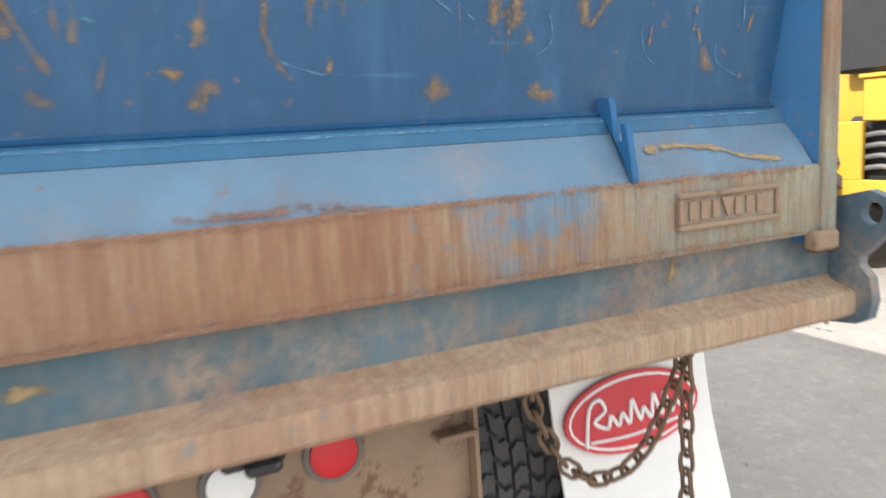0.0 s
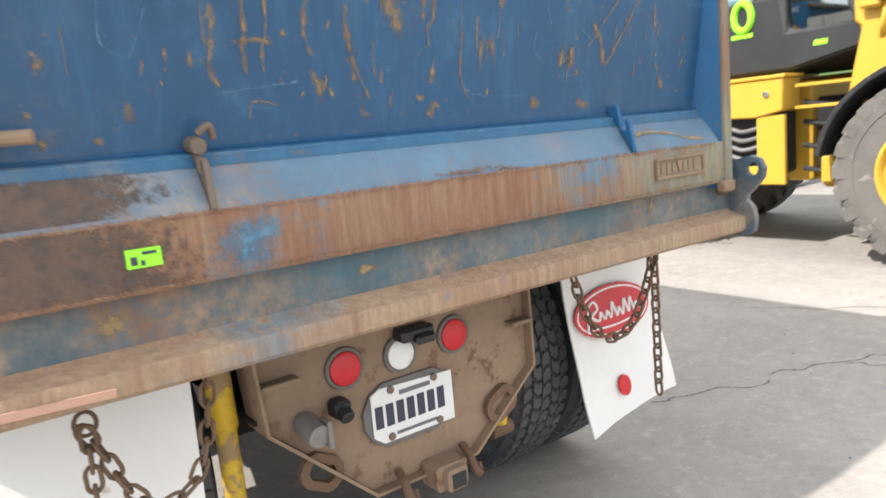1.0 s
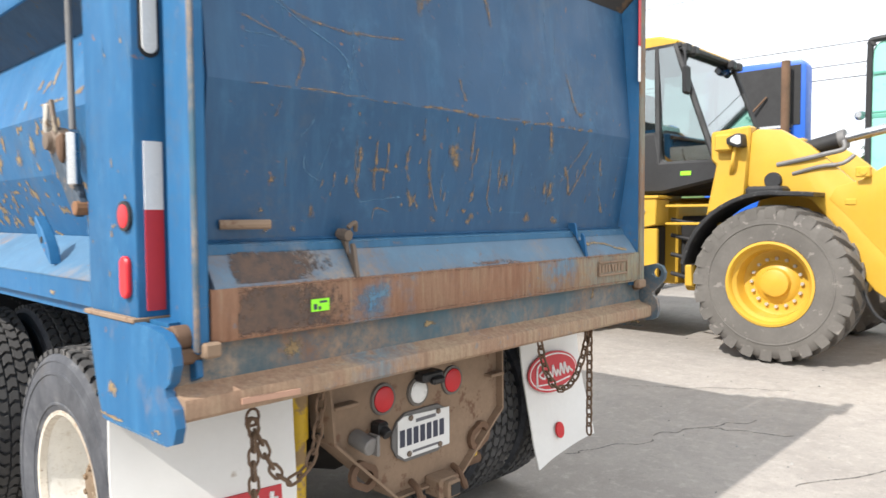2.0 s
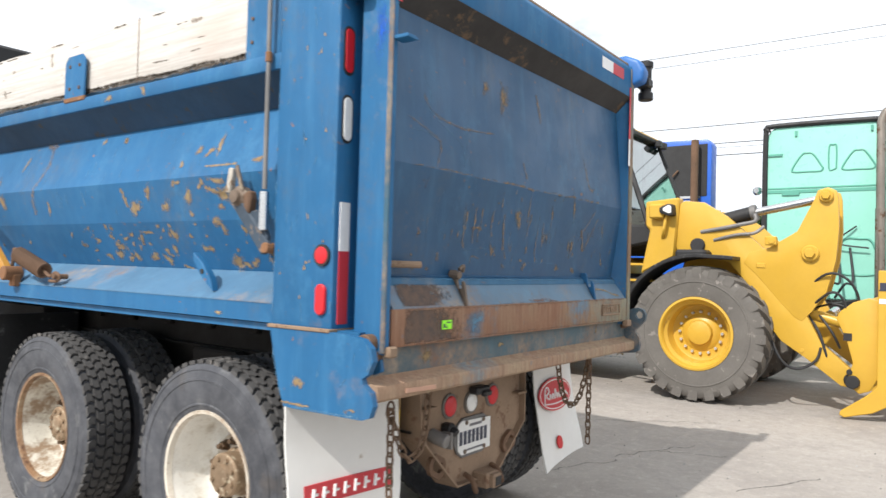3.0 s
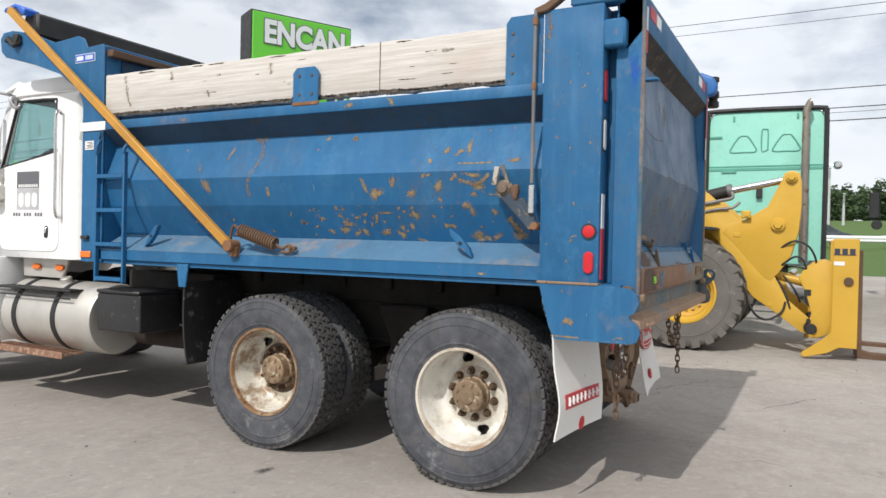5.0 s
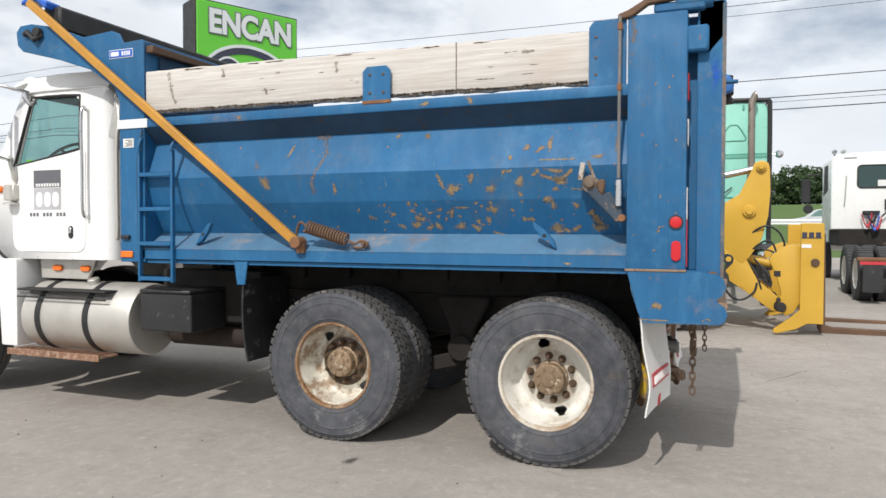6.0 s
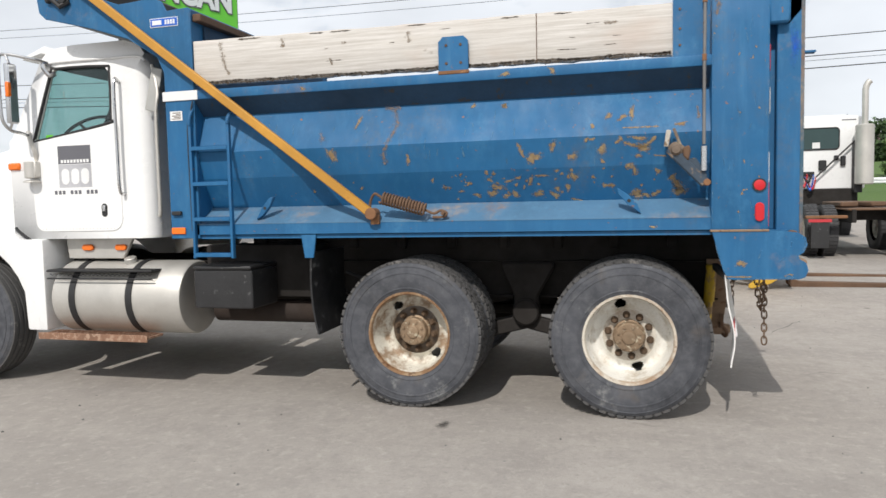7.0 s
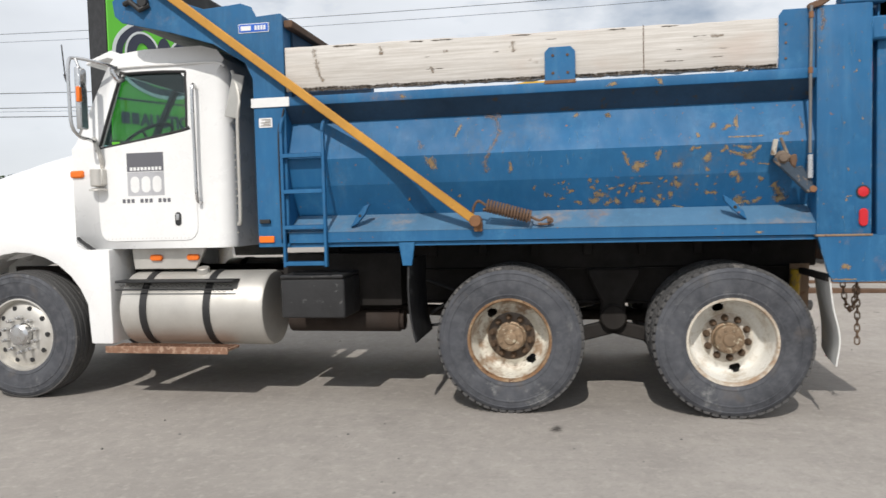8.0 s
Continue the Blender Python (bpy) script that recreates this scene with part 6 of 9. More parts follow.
    for _ in range(9):
        y, z = rnd.uniform(0.75, 4.0), rnd.uniform(2.43, 2.66)
        stroke(bm, [(y, z), (y + rnd.uniform(0.03, 0.16), z + rnd.uniform(-0.006, 0.006))], rnd.uniform(0.003, 0.005), rnd, on_board)
    for _ in range(9):
        y = rnd.uniform(0.75, 4.0)
        stroke(bm, [(y, 2.672 + 0.008 * y), (y + rnd.uniform(0.05, 0.2), 2.672 + 0.008 * y)], rnd.uniform(0.004, 0.010), rnd, on_board)
    part("rotten_edge", bm, m_rot, plank_of[s], "dark rotten splintered edge and cracks", 0, "stuff")
    bm = mesh()
    for pts, w in (([(3.87, 2.70), (3.85, 2.62), (3.84, 2.55), (3.80, 2.44)], 0.045), ([(3.36, 2.69), (3.35, 2.61)], 0.06), ([(3.00, 2.52), (2.97, 2.46)], 0.035), ([(2.41, 2.66), (2.40, 2.57)], 0.05),
                   ([(2.90, 2.615), (2.86, 2.612)], 0.03), ([(1.10, 2.60), (1.00, 2.60)], 0.03)):
        stroke(bm, pts, w, rnd, on_board)
    part("wood_stain", bm, m_stain, plank_of[s], "brown knots and stains in the wood", 0, "stuff")

on_gate = lambda x, z: (x + 0.03, gate_y(z) - 0.0138, z)
bm = mesh()
for x, z, a, b in ((-0.96, 1.64, 0.009, 0.015), (-0.81, 1.55, 0.009, 0.021), (-0.97, 1.50, 0.012, 0.008), (-0.87, 1.50, 0.011, 0.009), (-0.47, 1.70, 0.007, 0.009), (-0.68, 1.65, 0.006, 0.020), (-0.39, 1.59, 0.016, 0.030),
                   (-0.18, 1.75, 0.024, 0.060), (-0.06, 1.61, 0.010, 0.030), (-0.10, 1.55, 0.012, 0.012), (-0.27, 1.52, 0.017, 0.011), (0.14, 1.67, 0.012, 0.036), (0.45, 1.64, 0.024, 0.030), (0.30, 1.52, 0.021, 0.022)):
    blotch(bm, x, z, a, b, rnd.uniform(-0.2, 0.2), rnd, on_gate)
for x, z, a, b in ((0.51, 1.51, 0.026, 0.020), (0.89, 1.56, 0.016, 0.028), (0.84, 1.75, 0.012, 0.04), (0.48, 1.60, 0.012, 0.014), (-0.49, 2.32, 0.026, 0.034), (-0.33, 2.30, 0.030, 0.09), (0.42, 1.85, 0.018, 0.07), (0.17, 1.80, 0.012, 0.04),
                   (0.10, 1.66, 0.012, 0.03), (0.41, 1.64, 0.018, 0.03)):
    blotch(bm, x, z, a, b, rnd.uniform(-0.2, 0.2), rnd, on_gate)
for _ in range(30):
    blotch(bm, rnd.uniform(-1.0, 1.05), rnd.uniform(1.5, 1.9), rnd.uniform(0.003, 0.008), rnd.uniform(0.004, 0.016), rnd.uniform(-0.4, 0.4), rnd, on_gate)
for pts, w in (([(-0.63, 1.76), (-0.63, 1.70), (-0.64, 1.63), (-0.62, 1.59)], 0.018), ([(-0.56, 1.78), (-0.56, 1.70), (-0.565, 1.67), (-0.56, 1.61)], 0.015), ([(-0.51, 1.78), (-0.51, 1.71), (-0.52, 1.67), (-0.52, 1.62)], 0.009),
               ([(-0.59, 1.68), (-0.54, 1.688), (-0.49, 1.68)], 0.012), ([(-0.31, 1.77), (-0.31, 1.69), (-0.28, 1.61), (-0.25, 1.55)], 0.014), ([(-0.05, 1.79), (-0.06, 1.72)], 0.018), ([(-0.04, 1.54), (-0.09, 1.50)], 0.034),
               ([(-0.49, 1.55), (-0.55, 1.56), (-0.56, 1.52)], 0.008), ([(0.54, 1.74), (0.58, 1.69), (0.60, 1.61)], 0.022), ([(0.76, 1.82), (0.68, 1.71), (0.60, 1.61)], 0.014)):
    stroke(bm, pts, w, rnd, on_gate)
for k in range(22):
    x = -1.05 + k * 0.083
    z = 1.905 + rnd.uniform(-0.006, 0.006)
    stroke(bm, [(x, z), (x + rnd.uniform(0.05, 0.10), 1.905 + rnd.uniform(-0.006, 0.006))], rnd.uniform(0.003, 0.010) * (1.0 if x < -0.4 else 1.6), rnd, on_gate)
part("rust_scratch", bm, m_rust_gate, gate, "tan rust scratches and spots", 0, "stuff")
bm = mesh()
for pts, w in (([(-0.97, 2.20), (-0.90, 2.13), (-0.70, 2.10), (-0.42, 2.12)], 0.016), ([(-1.08, 2.09), (-0.91, 2.04), (-0.86, 2.00), (-0.90, 1.90)], 0.014), ([(-0.94, 1.88), (-0.96, 1.81)], 0.022), ([(-0.41, 1.78), (-0.42, 1.70), (-0.40, 1.65)], 0.022),
               ([(-0.17, 2.03), (-0.13, 1.94)], 0.028), ([(-0.08, 1.89), (-0.09, 1.71)], 0.026), ([(-0.31, 1.74), (-0.29, 1.58)], 0.03), ([(0.54, 2.16), (0.62, 1.98), (0.70, 1.99)], 0.035), ([(0.04, 1.72), (0.03, 1.60), (0.07, 1.53)], 0.019),
               ([(0.50, 1.65), (0.74, 1.89)], 0.018), ([(-0.73, 1.68), (-0.73, 1.62)], 0.012), ([(0.0, 2.40), (0.03, 2.30), (0.04, 2.24)], 0.035)):
    stroke(bm, pts, w, rnd, on_gate)
for _ in range(24):
    x, z = rnd.uniform(-1.0, 1.0), rnd.uniform(1.62, 1.89)
    stroke(bm, [(x, z), (x + rnd.uniform(-0.01, 0.01), z - rnd.uniform(0.04, 0.12))], rnd.uniform(0.006, 0.02), rnd, on_gate)
part("rust_run", bm, m_rust_faint, gate, "faint rust runs and swooping scratches", 0, "stuff")
bm = mesh()
for _ in range(46):
    x, z = rnd.uniform(-1.05, 1.05), rnd.uniform(1.60, 2.4)
    stroke(bm, [(x, z), (x + rnd.uniform(-0.02, 0.04), z - 0.05), (x + rnd.uniform(-0.05, 0.08), z - rnd.uniform(0.06, 0.2) if z > 1.80 else z - 0.08)], rnd.uniform(0.002, 0.006), rnd, on_gate)
for pts, w in (([(-0.75, 1.77), (-0.78, 1.69), (-0.82, 1.61)], 0.006), ([(-0.63, 1.58), (-0.53, 1.59), (-0.43, 1.60)], 0.005), ([(-1.00, 2.17), (-0.84, 2.09), (-0.70, 2.02), (-0.69, 1.91)], 0.008), ([(-1.07, 2.04), (-0.95, 2.04), (-0.88, 2.02)], 0.008)):
    stroke(bm, pts, w, rnd, on_gate)
stroke(bm, [(-1.09, 1.479), (-0.3, 1.480), (0.4, 1.479), (1.13, 1.480)], 0.008, rnd, lambda x, z: (x, -0.0215 - (1.478 - z) * 0.15, z - 0.023), 1.2)
part("pale_scratch", bm, m_pale_blue, gate, "pale scratches", 0, "stuff")
bm = mesh()
for z, w in ((1.346, 0.011), (1.217, 0.009)):
    stroke(bm, [(-1.09 + 0.03 * k, z + 0.003 * noise.noise(Vector((k * 0.3, z, 0)))) for k in range(74)], w, rnd, lambda x, zz: (x, -0.0935, zz))
part("worn_edge", bm, m_edge_flake, gate, "rust-brown worn edges", 0, "stuff")
bm = mesh()
blotch(bm, -0.985, 1.278, 0.165, 0.12, 0, random.Random(3), lambda x, z: (min(-0.70, max(-1.088, x)), -0.0915, min(1.346, max(1.212, z))))
blotch(bm, -0.99, 1.392, 0.13, 0.10, 0, random.Random(4), lambda x, z: (min(-0.70, max(-1.088, x)), -0.0275 - (1.4395 - min(1.4395, max(1.356, z))) * 0.62, min(1.4395, max(1.356, z))))
part("repair_patch", bm, m_scorch, gate, "dark scorched weld repair patch", 0)
on_face = lambda x, z: (x, -0.0918, min(1.336, max(1.220, z)))
bm = mesh()
blotch(bm, -0.60, 1.278, 0.085, 0.050, 0.0, random.Random(2), on_face)
part("paint_patch", bm, m_blue_patch, gate, "ragged patch of bare blue paint on the rail", 0)
bm = mesh()
blotch(bm, 0.0, 1.357, 0.085, 0.012, 0.0, random.Random(8), lambda x, z: (x, -0.0300 - (1.4338 - max(1.352, z)) * 0.66, max(1.352, z)))
blotch(bm, 0.16, 1.352, 0.05, 0.006, 0.0, random.Random(9), lambda x, z: (x, -0.0300 - (1.4338 - max(1.350, z)) * 0.66, max(1.350, z)))
part("rust_bloom", bm, m_edge_flake, gate, "red-brown rust blooming over the ledge's edge", 0)
bm = mesh()
for x, z, a, b in ((-0.88, 1.155, 0.022, 0.030), (-0.30, 1.16, 0.022, 0.012), (0.80, 1.17, 0.012, 0.022)):
    blotch(bm, x, z, a, b, 0.0, random.Random(int(z * 1000 + x * 50)), lambda x, z: (x, -0.0435, max(1.108, min(1.205, z))))
part("rust_spot", bm, m_rust_tan, sill, "orange rust spots on the web", 0, "stuff")
bm = mesh()
stroke(bm, [(0.72, 1.400), (0.80, 1.405), (0.90, 1.395), (0.97, 1.375), (1.06, 1.365)], 0.010, random.Random(5), lambda x, z: (x, -0.0300 - (1.4338 - z) * 0.66, z))
part("rust_swirl", bm, m_rust_tan, gate, "curved tan scratch on the ledge", 0)
bm = mesh()
blotch(bm, -0.04, 2.38, 0.035, 0.075, 0.0, random.Random(6), lambda y, z: (-1.2085, max(-0.084, min(0.058, y)), z))
part("spray_patch", bm, m_spray, gate, "patch of fresh bright blue spray paint", 0)
bm = mesh()
prism(bm, [(-1.20, 2.345), (-1.15, 2.345), (-1.13, 2.335), (-1.15, 2.330), (-1.20, 2.332)], "y", -0.155, -0.085, 0.002)
part("side_clip", bm, m_blue, gate, "small blue steel clip")
bm = mesh()
prism(bm, [(0.05, 1.17), (-0.075, 1.17), (-0.080, 1.125), (-0.03, 1.105), (0.03, 1.13)], "x", -1.205, -1.185, 0.003)
part("stile_tongue", bm, m_blue, gate, "blue tongue below the gate frame")


# ---- fuel tank, battery box, front flaps ----
for s in SIDES:
    bm = mesh()
    y0, y1, cx, cz, r = 4.39, 5.62, s * 0.845, 0.735, 0.305
    lathe(bm, [(0, y0 + 0.012), (r - 0.05, y0), (r - 0.012, y0 + 0.006), (r, y0 + 0.03), (r, y1 - 0.03), (r - 0.012, y1), (0, y1)], (cx, 0, cz), "y", 48)
    tank = part("fuel_tank", bm, m_alu, truck, "round dull aluminium fuel tank")
    for y in (4.86, 5.41):
        bm = mesh()
        lathe(bm, [(r + 0.001, y - 0.03), (r + 0.007, y - 0.03), (r + 0.007, y + 0.03), (r + 0.001, y + 0.03)], (cx, 0, cz), "y", 48)
        part("tank_strap", bm, m_black, tank)
    bm = mesh()
    rod(bm, (s * 0.93, 4.98, cz + 0.285), (s * 0.945, 4.98, cz + 0.335), 0.05, 16)
    part("filler_cap", bm, m_alu, tank)
    bm = mesh()
    box(bm, s * 0.98, s * 1.16, 4.62, 5.64, 0.965, 0.985, 0.004)
    for k in range(48):
        y = 4.63 + k * 0.0205
        turned_box(bm, (0.004, 0.026, 0.003), pose(s * 1.158, y, 0.945, 40 * (1 if k % 2 else -1), 0, 0))
    box(bm, s * 1.15, s * 1.162, 4.62, 5.64, 0.905, 0.918, 0.003)
    box(bm, s * 1.15, s * 1.162, 4.62, 5.64, 0.968, 0.98, 0.003)
    part("upper_step", bm, m_black, tank, "black expanded metal step")
    bm = mesh()
    box(bm, s * 0.98, s * 1.19, 4.67, 5.73, 0.425, 0.445, 0.003)
    box(bm, s * 1.18, s * 1.192, 4.67, 5.73, 0.405, 0.462, 0.003)
    for k in range(30):
        box(bm, s * 1.0, s * 1.18, 4.69 + k * 0.034, 4.70 + k * 0.034, 0.445, 0.455)
    part("lower_step", bm, surface("flaking_rusty_step", (0.22, 0.12, 0.075), 0.9, vary=0.45, wear=(0.36, 0.24, 0.17), wear_at=0.52, wear_size=25, relief=0.6), tank, "rusty grated lower step")
    bm = mesh()
    box(bm, s * 0.80, s * 1.212, 3.70, 4.205, 0.695, 0.995, 0.022, 3)
    batt = part("battery_box", bm, m_black_box, truck, "scuffed black battery box")
    bm = mesh()
    box(bm, s * 0.79, s * 1.222, 3.705, 4.205, 0.995, 1.025, 0.010)
    part("box_lid", bm, m_black_box, batt)
    bm = mesh()
    prism(bm, [(3.14, 1.26), (3.26, 1.26), (3.235, 1.09), (3.165, 1.09)], "x", s * 1.245, s * 1.258, 0.003)
    part("flap_bracket", bm, m_blue, truck)
    bm = mesh()
    n = 12
    prof = []
    for k in range(n + 1):
        f = k / n
        prof.append((3.20 - 0.02 * f + 0.018 * math.sin(f * 3.14) - 0.02 * f ** 4, 1.13 - 0.61 * f))
    prism(bm, thicken(prof, 0.014), "x", s * 0.62, s * 1.24)
    part("front_flap", bm, m_black_box, truck, "black rubber mud flap before the tandem")

# ---- cab ----
W = 1.035
CAB = [(4.665, 1.235), (4.665, 2.60), (4.69, 2.72), (4.76, 2.80), (4.90, 2.84), (5.40, 2.84), (5.64, 2.815), (5.70, 2.72), (6.02, 2.10), (6.06, 2.06), (6.06, 1.235)]
DOORWAY = [(5.025, 2.20), (5.025, 2.585), (5.07, 2.64), (5.55, 2.65), (5.60, 2.62), (5.795, 2.085), (5.77, 2.06), (5.06, 2.175)]
bm = mesh()
for s in SIDES:
    # side wall round the window opening, as a ring of quads
    outer = CAB
    inner = DOORWAY
    pairs = [(0, 0), (1, 1), (2, 1), (3, 2), (4, 2), (5, 3), (6, 4), (7, 4), (8, 5), (9, 6), (10, 6)]
    ov = [bm.verts.new((s * (W - (0.03 if z > 2.77 else 0.0) - 0.02 * max(0, (z - 2.1))), y, z)) for y, z in outer]
    iv = [bm.verts.new((s * (W - 0.02 * max(0, (z - 2.1))), y, z)) for y, z in inner]
    ib = [bm.verts.new((s * (W - 0.05), y, z)) for y, z in inner]
    for (a, ia), (b, jb) in zip(pairs, pairs[1:]):
        if ia == jb:
            bm.faces.new((ov[a], ov[b], iv[ia]))
        else:
            bm.faces.new((ov[a], ov[b], iv[jb], iv[ia]))
    bm.faces.new((ov[10], ov[0], iv[0], iv[7], iv[6]))
    for k in range(8):
        bm.faces.new((iv[k], iv[(k + 1) % 8], ib[(k + 1) % 8], ib[k]))
    if s < 0:
        left = ov
    else:
        for k in range(10):
            if k != 7:
                bm.faces.new((left[k], left[k + 1], ov[k + 1], ov[k]))
# back window opening stays closed; the windscreen is left open between roof and cowl
weight = bm.edges.layers.float.new("bevel_weight_edge")
for e in bm.edges:
    a, b = e.verts[0].co, e.verts[1].co
    if abs(a.y - 4.665) < 1e-3 and abs(b.y - 4.665) < 1e-3 and abs(a.x) > 1 and abs(a.z - b.z) > 0.5:
        e[weight] = 1.0
bmesh.ops.remove_doubles(bm, verts=bm.verts, dist=1e-5)
shell = part("cab", bm, m_white, truck, "white day cab with rounded roof", 14)
rounding = shell.modifiers.new("rounding", "BEVEL")
rounding.limit_method, rounding.width, rounding.segments = "WEIGHT", 0.11, 5
rounding.harden_normals = False
mod = shell.modifiers.new("thick", "SOLIDIFY")
mod.thickness, mod.offset = 0.02, -1
mod = shell.modifiers.new("even", "WEIGHTED_NORMAL")
mod.keep_sharp, mod.weight = True, 100
bm = mesh()
prism(bm, [(5.70, 2.685), (6.025, 2.095), (6.02, 2.085), (5.695, 2.675)], "x", -W + 0.05, W - 0.05)
pane = part("windscreen", bm, m_glass, shell)
pane.visible_shadow = False
bm = mesh()
prism(bm, [(5.715, 2.70), (6.045, 2.10), (6.005, 2.075), (5.675, 2.675)], "x", -0.03, 0.03, 0.006)
part("centre_post", bm, m_black, shell, "black post between the two windscreen halves")
for s in SIDES:
    bm = mesh()
    prism(bm, [(y, z) for y, z in DOORWAY], "x", s * (W - 0.045), s * (W - 0.040))
    pane = part("side_window", bm, m_glass, shell, "clear side window")
    pane.visible_shadow = False
    bm = mesh()
    loop = smooth_path([(s * (W - 0.005 - 0.02 * max(0, z - 2.1)), y, z) for y, z in DOORWAY + DOORWAY[:1]], 3)
    tube(bm, loop[:-1], 0.013, 8, True)
    part("window_seal", bm, m_black, shell)
    # door skin standing proud, with a seam round it
    bm = mesh()
    SK = [(4.955, 1.41), (4.962, 1.365), (4.985, 1.325), (5.02, 1.303), (5.06, 1.296), (5.72, 1.296), (5.765, 1.302), (5.80, 1.325), (5.82, 1.36), (5.828, 1.42), (5.845, 2.02), (5.825, 2.05), (4.97, 2.17), (4.955, 2.14)]
    b = mesh()
    prism(b, SK, "x", s * (W - 0.005), s * (W + 0.007), 0.004)
    add_from(bm, b)
    door = part("cab_door", bm, m_white, shell, "white cab door")
    bm = mesh()
    for k in range(22):
        rod(bm, (s * W, 5.04 + k * 0.034, 1.318), (s * (W + 0.009), 5.04 + k * 0.034, 1.318), 0.004, 6)
    part("rivet_line", bm, m_alu, door, "", 35, "stuff")
    bm = mesh()
    prism(bm, pill(5.125, 1.47, 0.028, 0.055, 4), "x", s * (W + 0.006), s * (W + 0.012), 0.002)
    dh = part("door_handle", bm, m_black, door)
    bm = mesh()
    box(bm, s * (W + 0.010), s * (W + 0.022), 5.112, 5.14, 1.46, 1.51, 0.004)
    part("handle_lever", bm, m_chrome, dh)
    # company decal: grey panel, white block with dark and white bars
    bm = mesh()
    box(bm, s * (W + 0.0072), s * (W + 0.0088), 5.235, 5.56, 1.86, 2.01)
    sign = part("door_emblem", bm, m_grey, door, "grey square company emblem on the white door")
    bm = mesh()
    box(bm, s * (W + 0.0072), s * (W + 0.0086), 5.235, 5.56, 1.665, 1.855)
    part("emblem_field", bm, surface("pale_grey_decal", (0.42, 0.42, 0.44), 0.5), sign)
    for k in range(9):
        part("text_bar", box(mesh(), s * (W + 0.0086), s * (W + 0.0098), 5.255 + k * 0.032, 5.277 + k * 0.032, 1.868, 1.895), m_tape_white, sign)
    for k in range(3):
        part("emblem_shape", prism(mesh(), pill(5.297 + k * 0.098, 1.755, 0.040, 0.066, 4), "x", s * (W + 0.0086), s * (W + 0.0102)), m_tape_white, sign)
    for k in range(11):
        if k not in (3, 7):
            part("number_bar", box(mesh(), s * (W + 0.0072), s * (W + 0.0084), 5.185 + k * 0.040, 5.212 + k * 0.040, 1.608, 1.640), m_grey, door)
    bm = mesh()
    tube(bm, smooth_path([(s * W, 4.93, 2.50), (s * (W + 0.06), 4.93, 2.48), (s * (W + 0.06), 4.93, 2.0), (s * (W + 0.06), 4.925, 1.64), (s * W, 4.925, 1.60)]), 0.014, 10)
    part("grab_rail", bm, m_chrome, shell)
    bm = mesh()
    tube(bm, smooth_path([(s * (W - 0.008), 4.685, 2.66), (s * (W - 0.006), 4.75, 2.695), (s * (W - 0.006), 5.0, 2.70), (s * (W - 0.006), 5.60, 2.70), (s * (W - 0.01), 5.68, 2.66)]), 0.010, 6)
    part("drip_rail", bm, m_white, shell)
    bm = mesh()
    for k in range(22):
        rod(bm, (s * (W - 0.10), 4.68, 1.35 + k * 0.058), (s * (W - 0.10), 4.659, 1.35 + k * 0.058), 0.006, 6)
    part("rivet_row", bm, m_alu, shell, "", 35, "stuff")
    # mirror, arms, lamps
    bm = mesh()
    box(bm, s * 1.20, s * 1.29, 5.775, 5.82, 2.19, 2.675, 0.016, 2)
    mir = part("mirror", bm, m_chrome, truck, "tall bright west coast mirror")
    bm = mesh()
    box(bm, s * 1.205, s * 1.285, 5.769, 5.776, 2.20, 2.66, 0.002)
    part("mirror_glass", bm, surface("mirror_face", (0.7, 0.72, 0.74), 0.06, 1.0, vary=0.02, relief=0.0), mir)
    bm = mesh()
    tube(bm, smooth_path([(s * 1.0, 5.62, 2.70), (s * 1.12, 5.68, 2.72), (s * 1.24, 5.83, 2.75), (s * 1.29, 5.86, 2.70), (s * 1.295, 5.862, 2.4), (s * 1.29, 5.855, 2.22), (s * 1.24, 5.83, 2.14), (s * 1.16, 5.80, 2.12), (s * 1.05, 5.82, 2.10)]), 0.014, 10)
    tube(bm, [(s * 1.245, 5.83, 2.745), (s * 1.245, 5.80, 2.67)], 0.011, 8)
    tube(bm, [(s * 1.245, 5.83, 2.145), (s * 1.245, 5.80, 2.20)], 0.011, 8)
    tube(bm, smooth_path([(s * 0.99, 5.60, 2.70), (s * 1.06, 5.64, 2.68), (s * 1.04, 5.60, 2.60), (s * 1.0, 5.58, 2.62)]), 0.022, 8)
    part("mirror_arm", bm, m_chrome, mir)
    bm = mesh()
    box(bm, s * 1.268, s * 1.305, 5.768, 5.80, 2.40, 2.52, 0.006)
    part("mirror_lamp", bm, m_amber, mir)
    bm = mesh()
    rod(bm, (s * 1.07, 5.81, 1.75), (s * 1.07, 5.81, 1.89), 0.058, 16)
    box(bm, s * 1.03, s * 1.10, 5.745, 5.77, 1.76, 1.89, 0.006)
    lathe(bm, [(0.045, 1.735), (0.070, 1.725), (0.072, 1.715), (0.0, 1.72)], (s * 1.07, 5.81, 0), "z", 18)
    horn = part("horn", bm, m_alu, mir, "dull round horn under the mirror")
    bm = mesh()
    tube(bm, smooth_path([(s * 1.04, 5.78, 1.90), (s * 1.07, 5.77, 1.98), (s * 1.08, 5.80, 2.08), (s * 1.05, 5.84, 2.14)]), 0.018, 8)
    part("cable_loop", bm, m_alu, horn)
    bm = mesh()
    box(bm, s * (W - 0.04), s * (W + 0.025), 5.955, 6.075, 1.825, 1.885, 0.012)
    part("turn_lamp", bm, m_amber, shell, "amber turn lamp")
    bm = mesh()
    tube(bm, smooth_path([(s * 1.02, 4.62, 2.62), (s * 1.05, 4.56, 2.40), (s * 1.07, 4.57, 2.2), (s * 1.06, 4.58, 1.5), (s * 1.05, 4.60, 1.42)]), 0.016, 8)
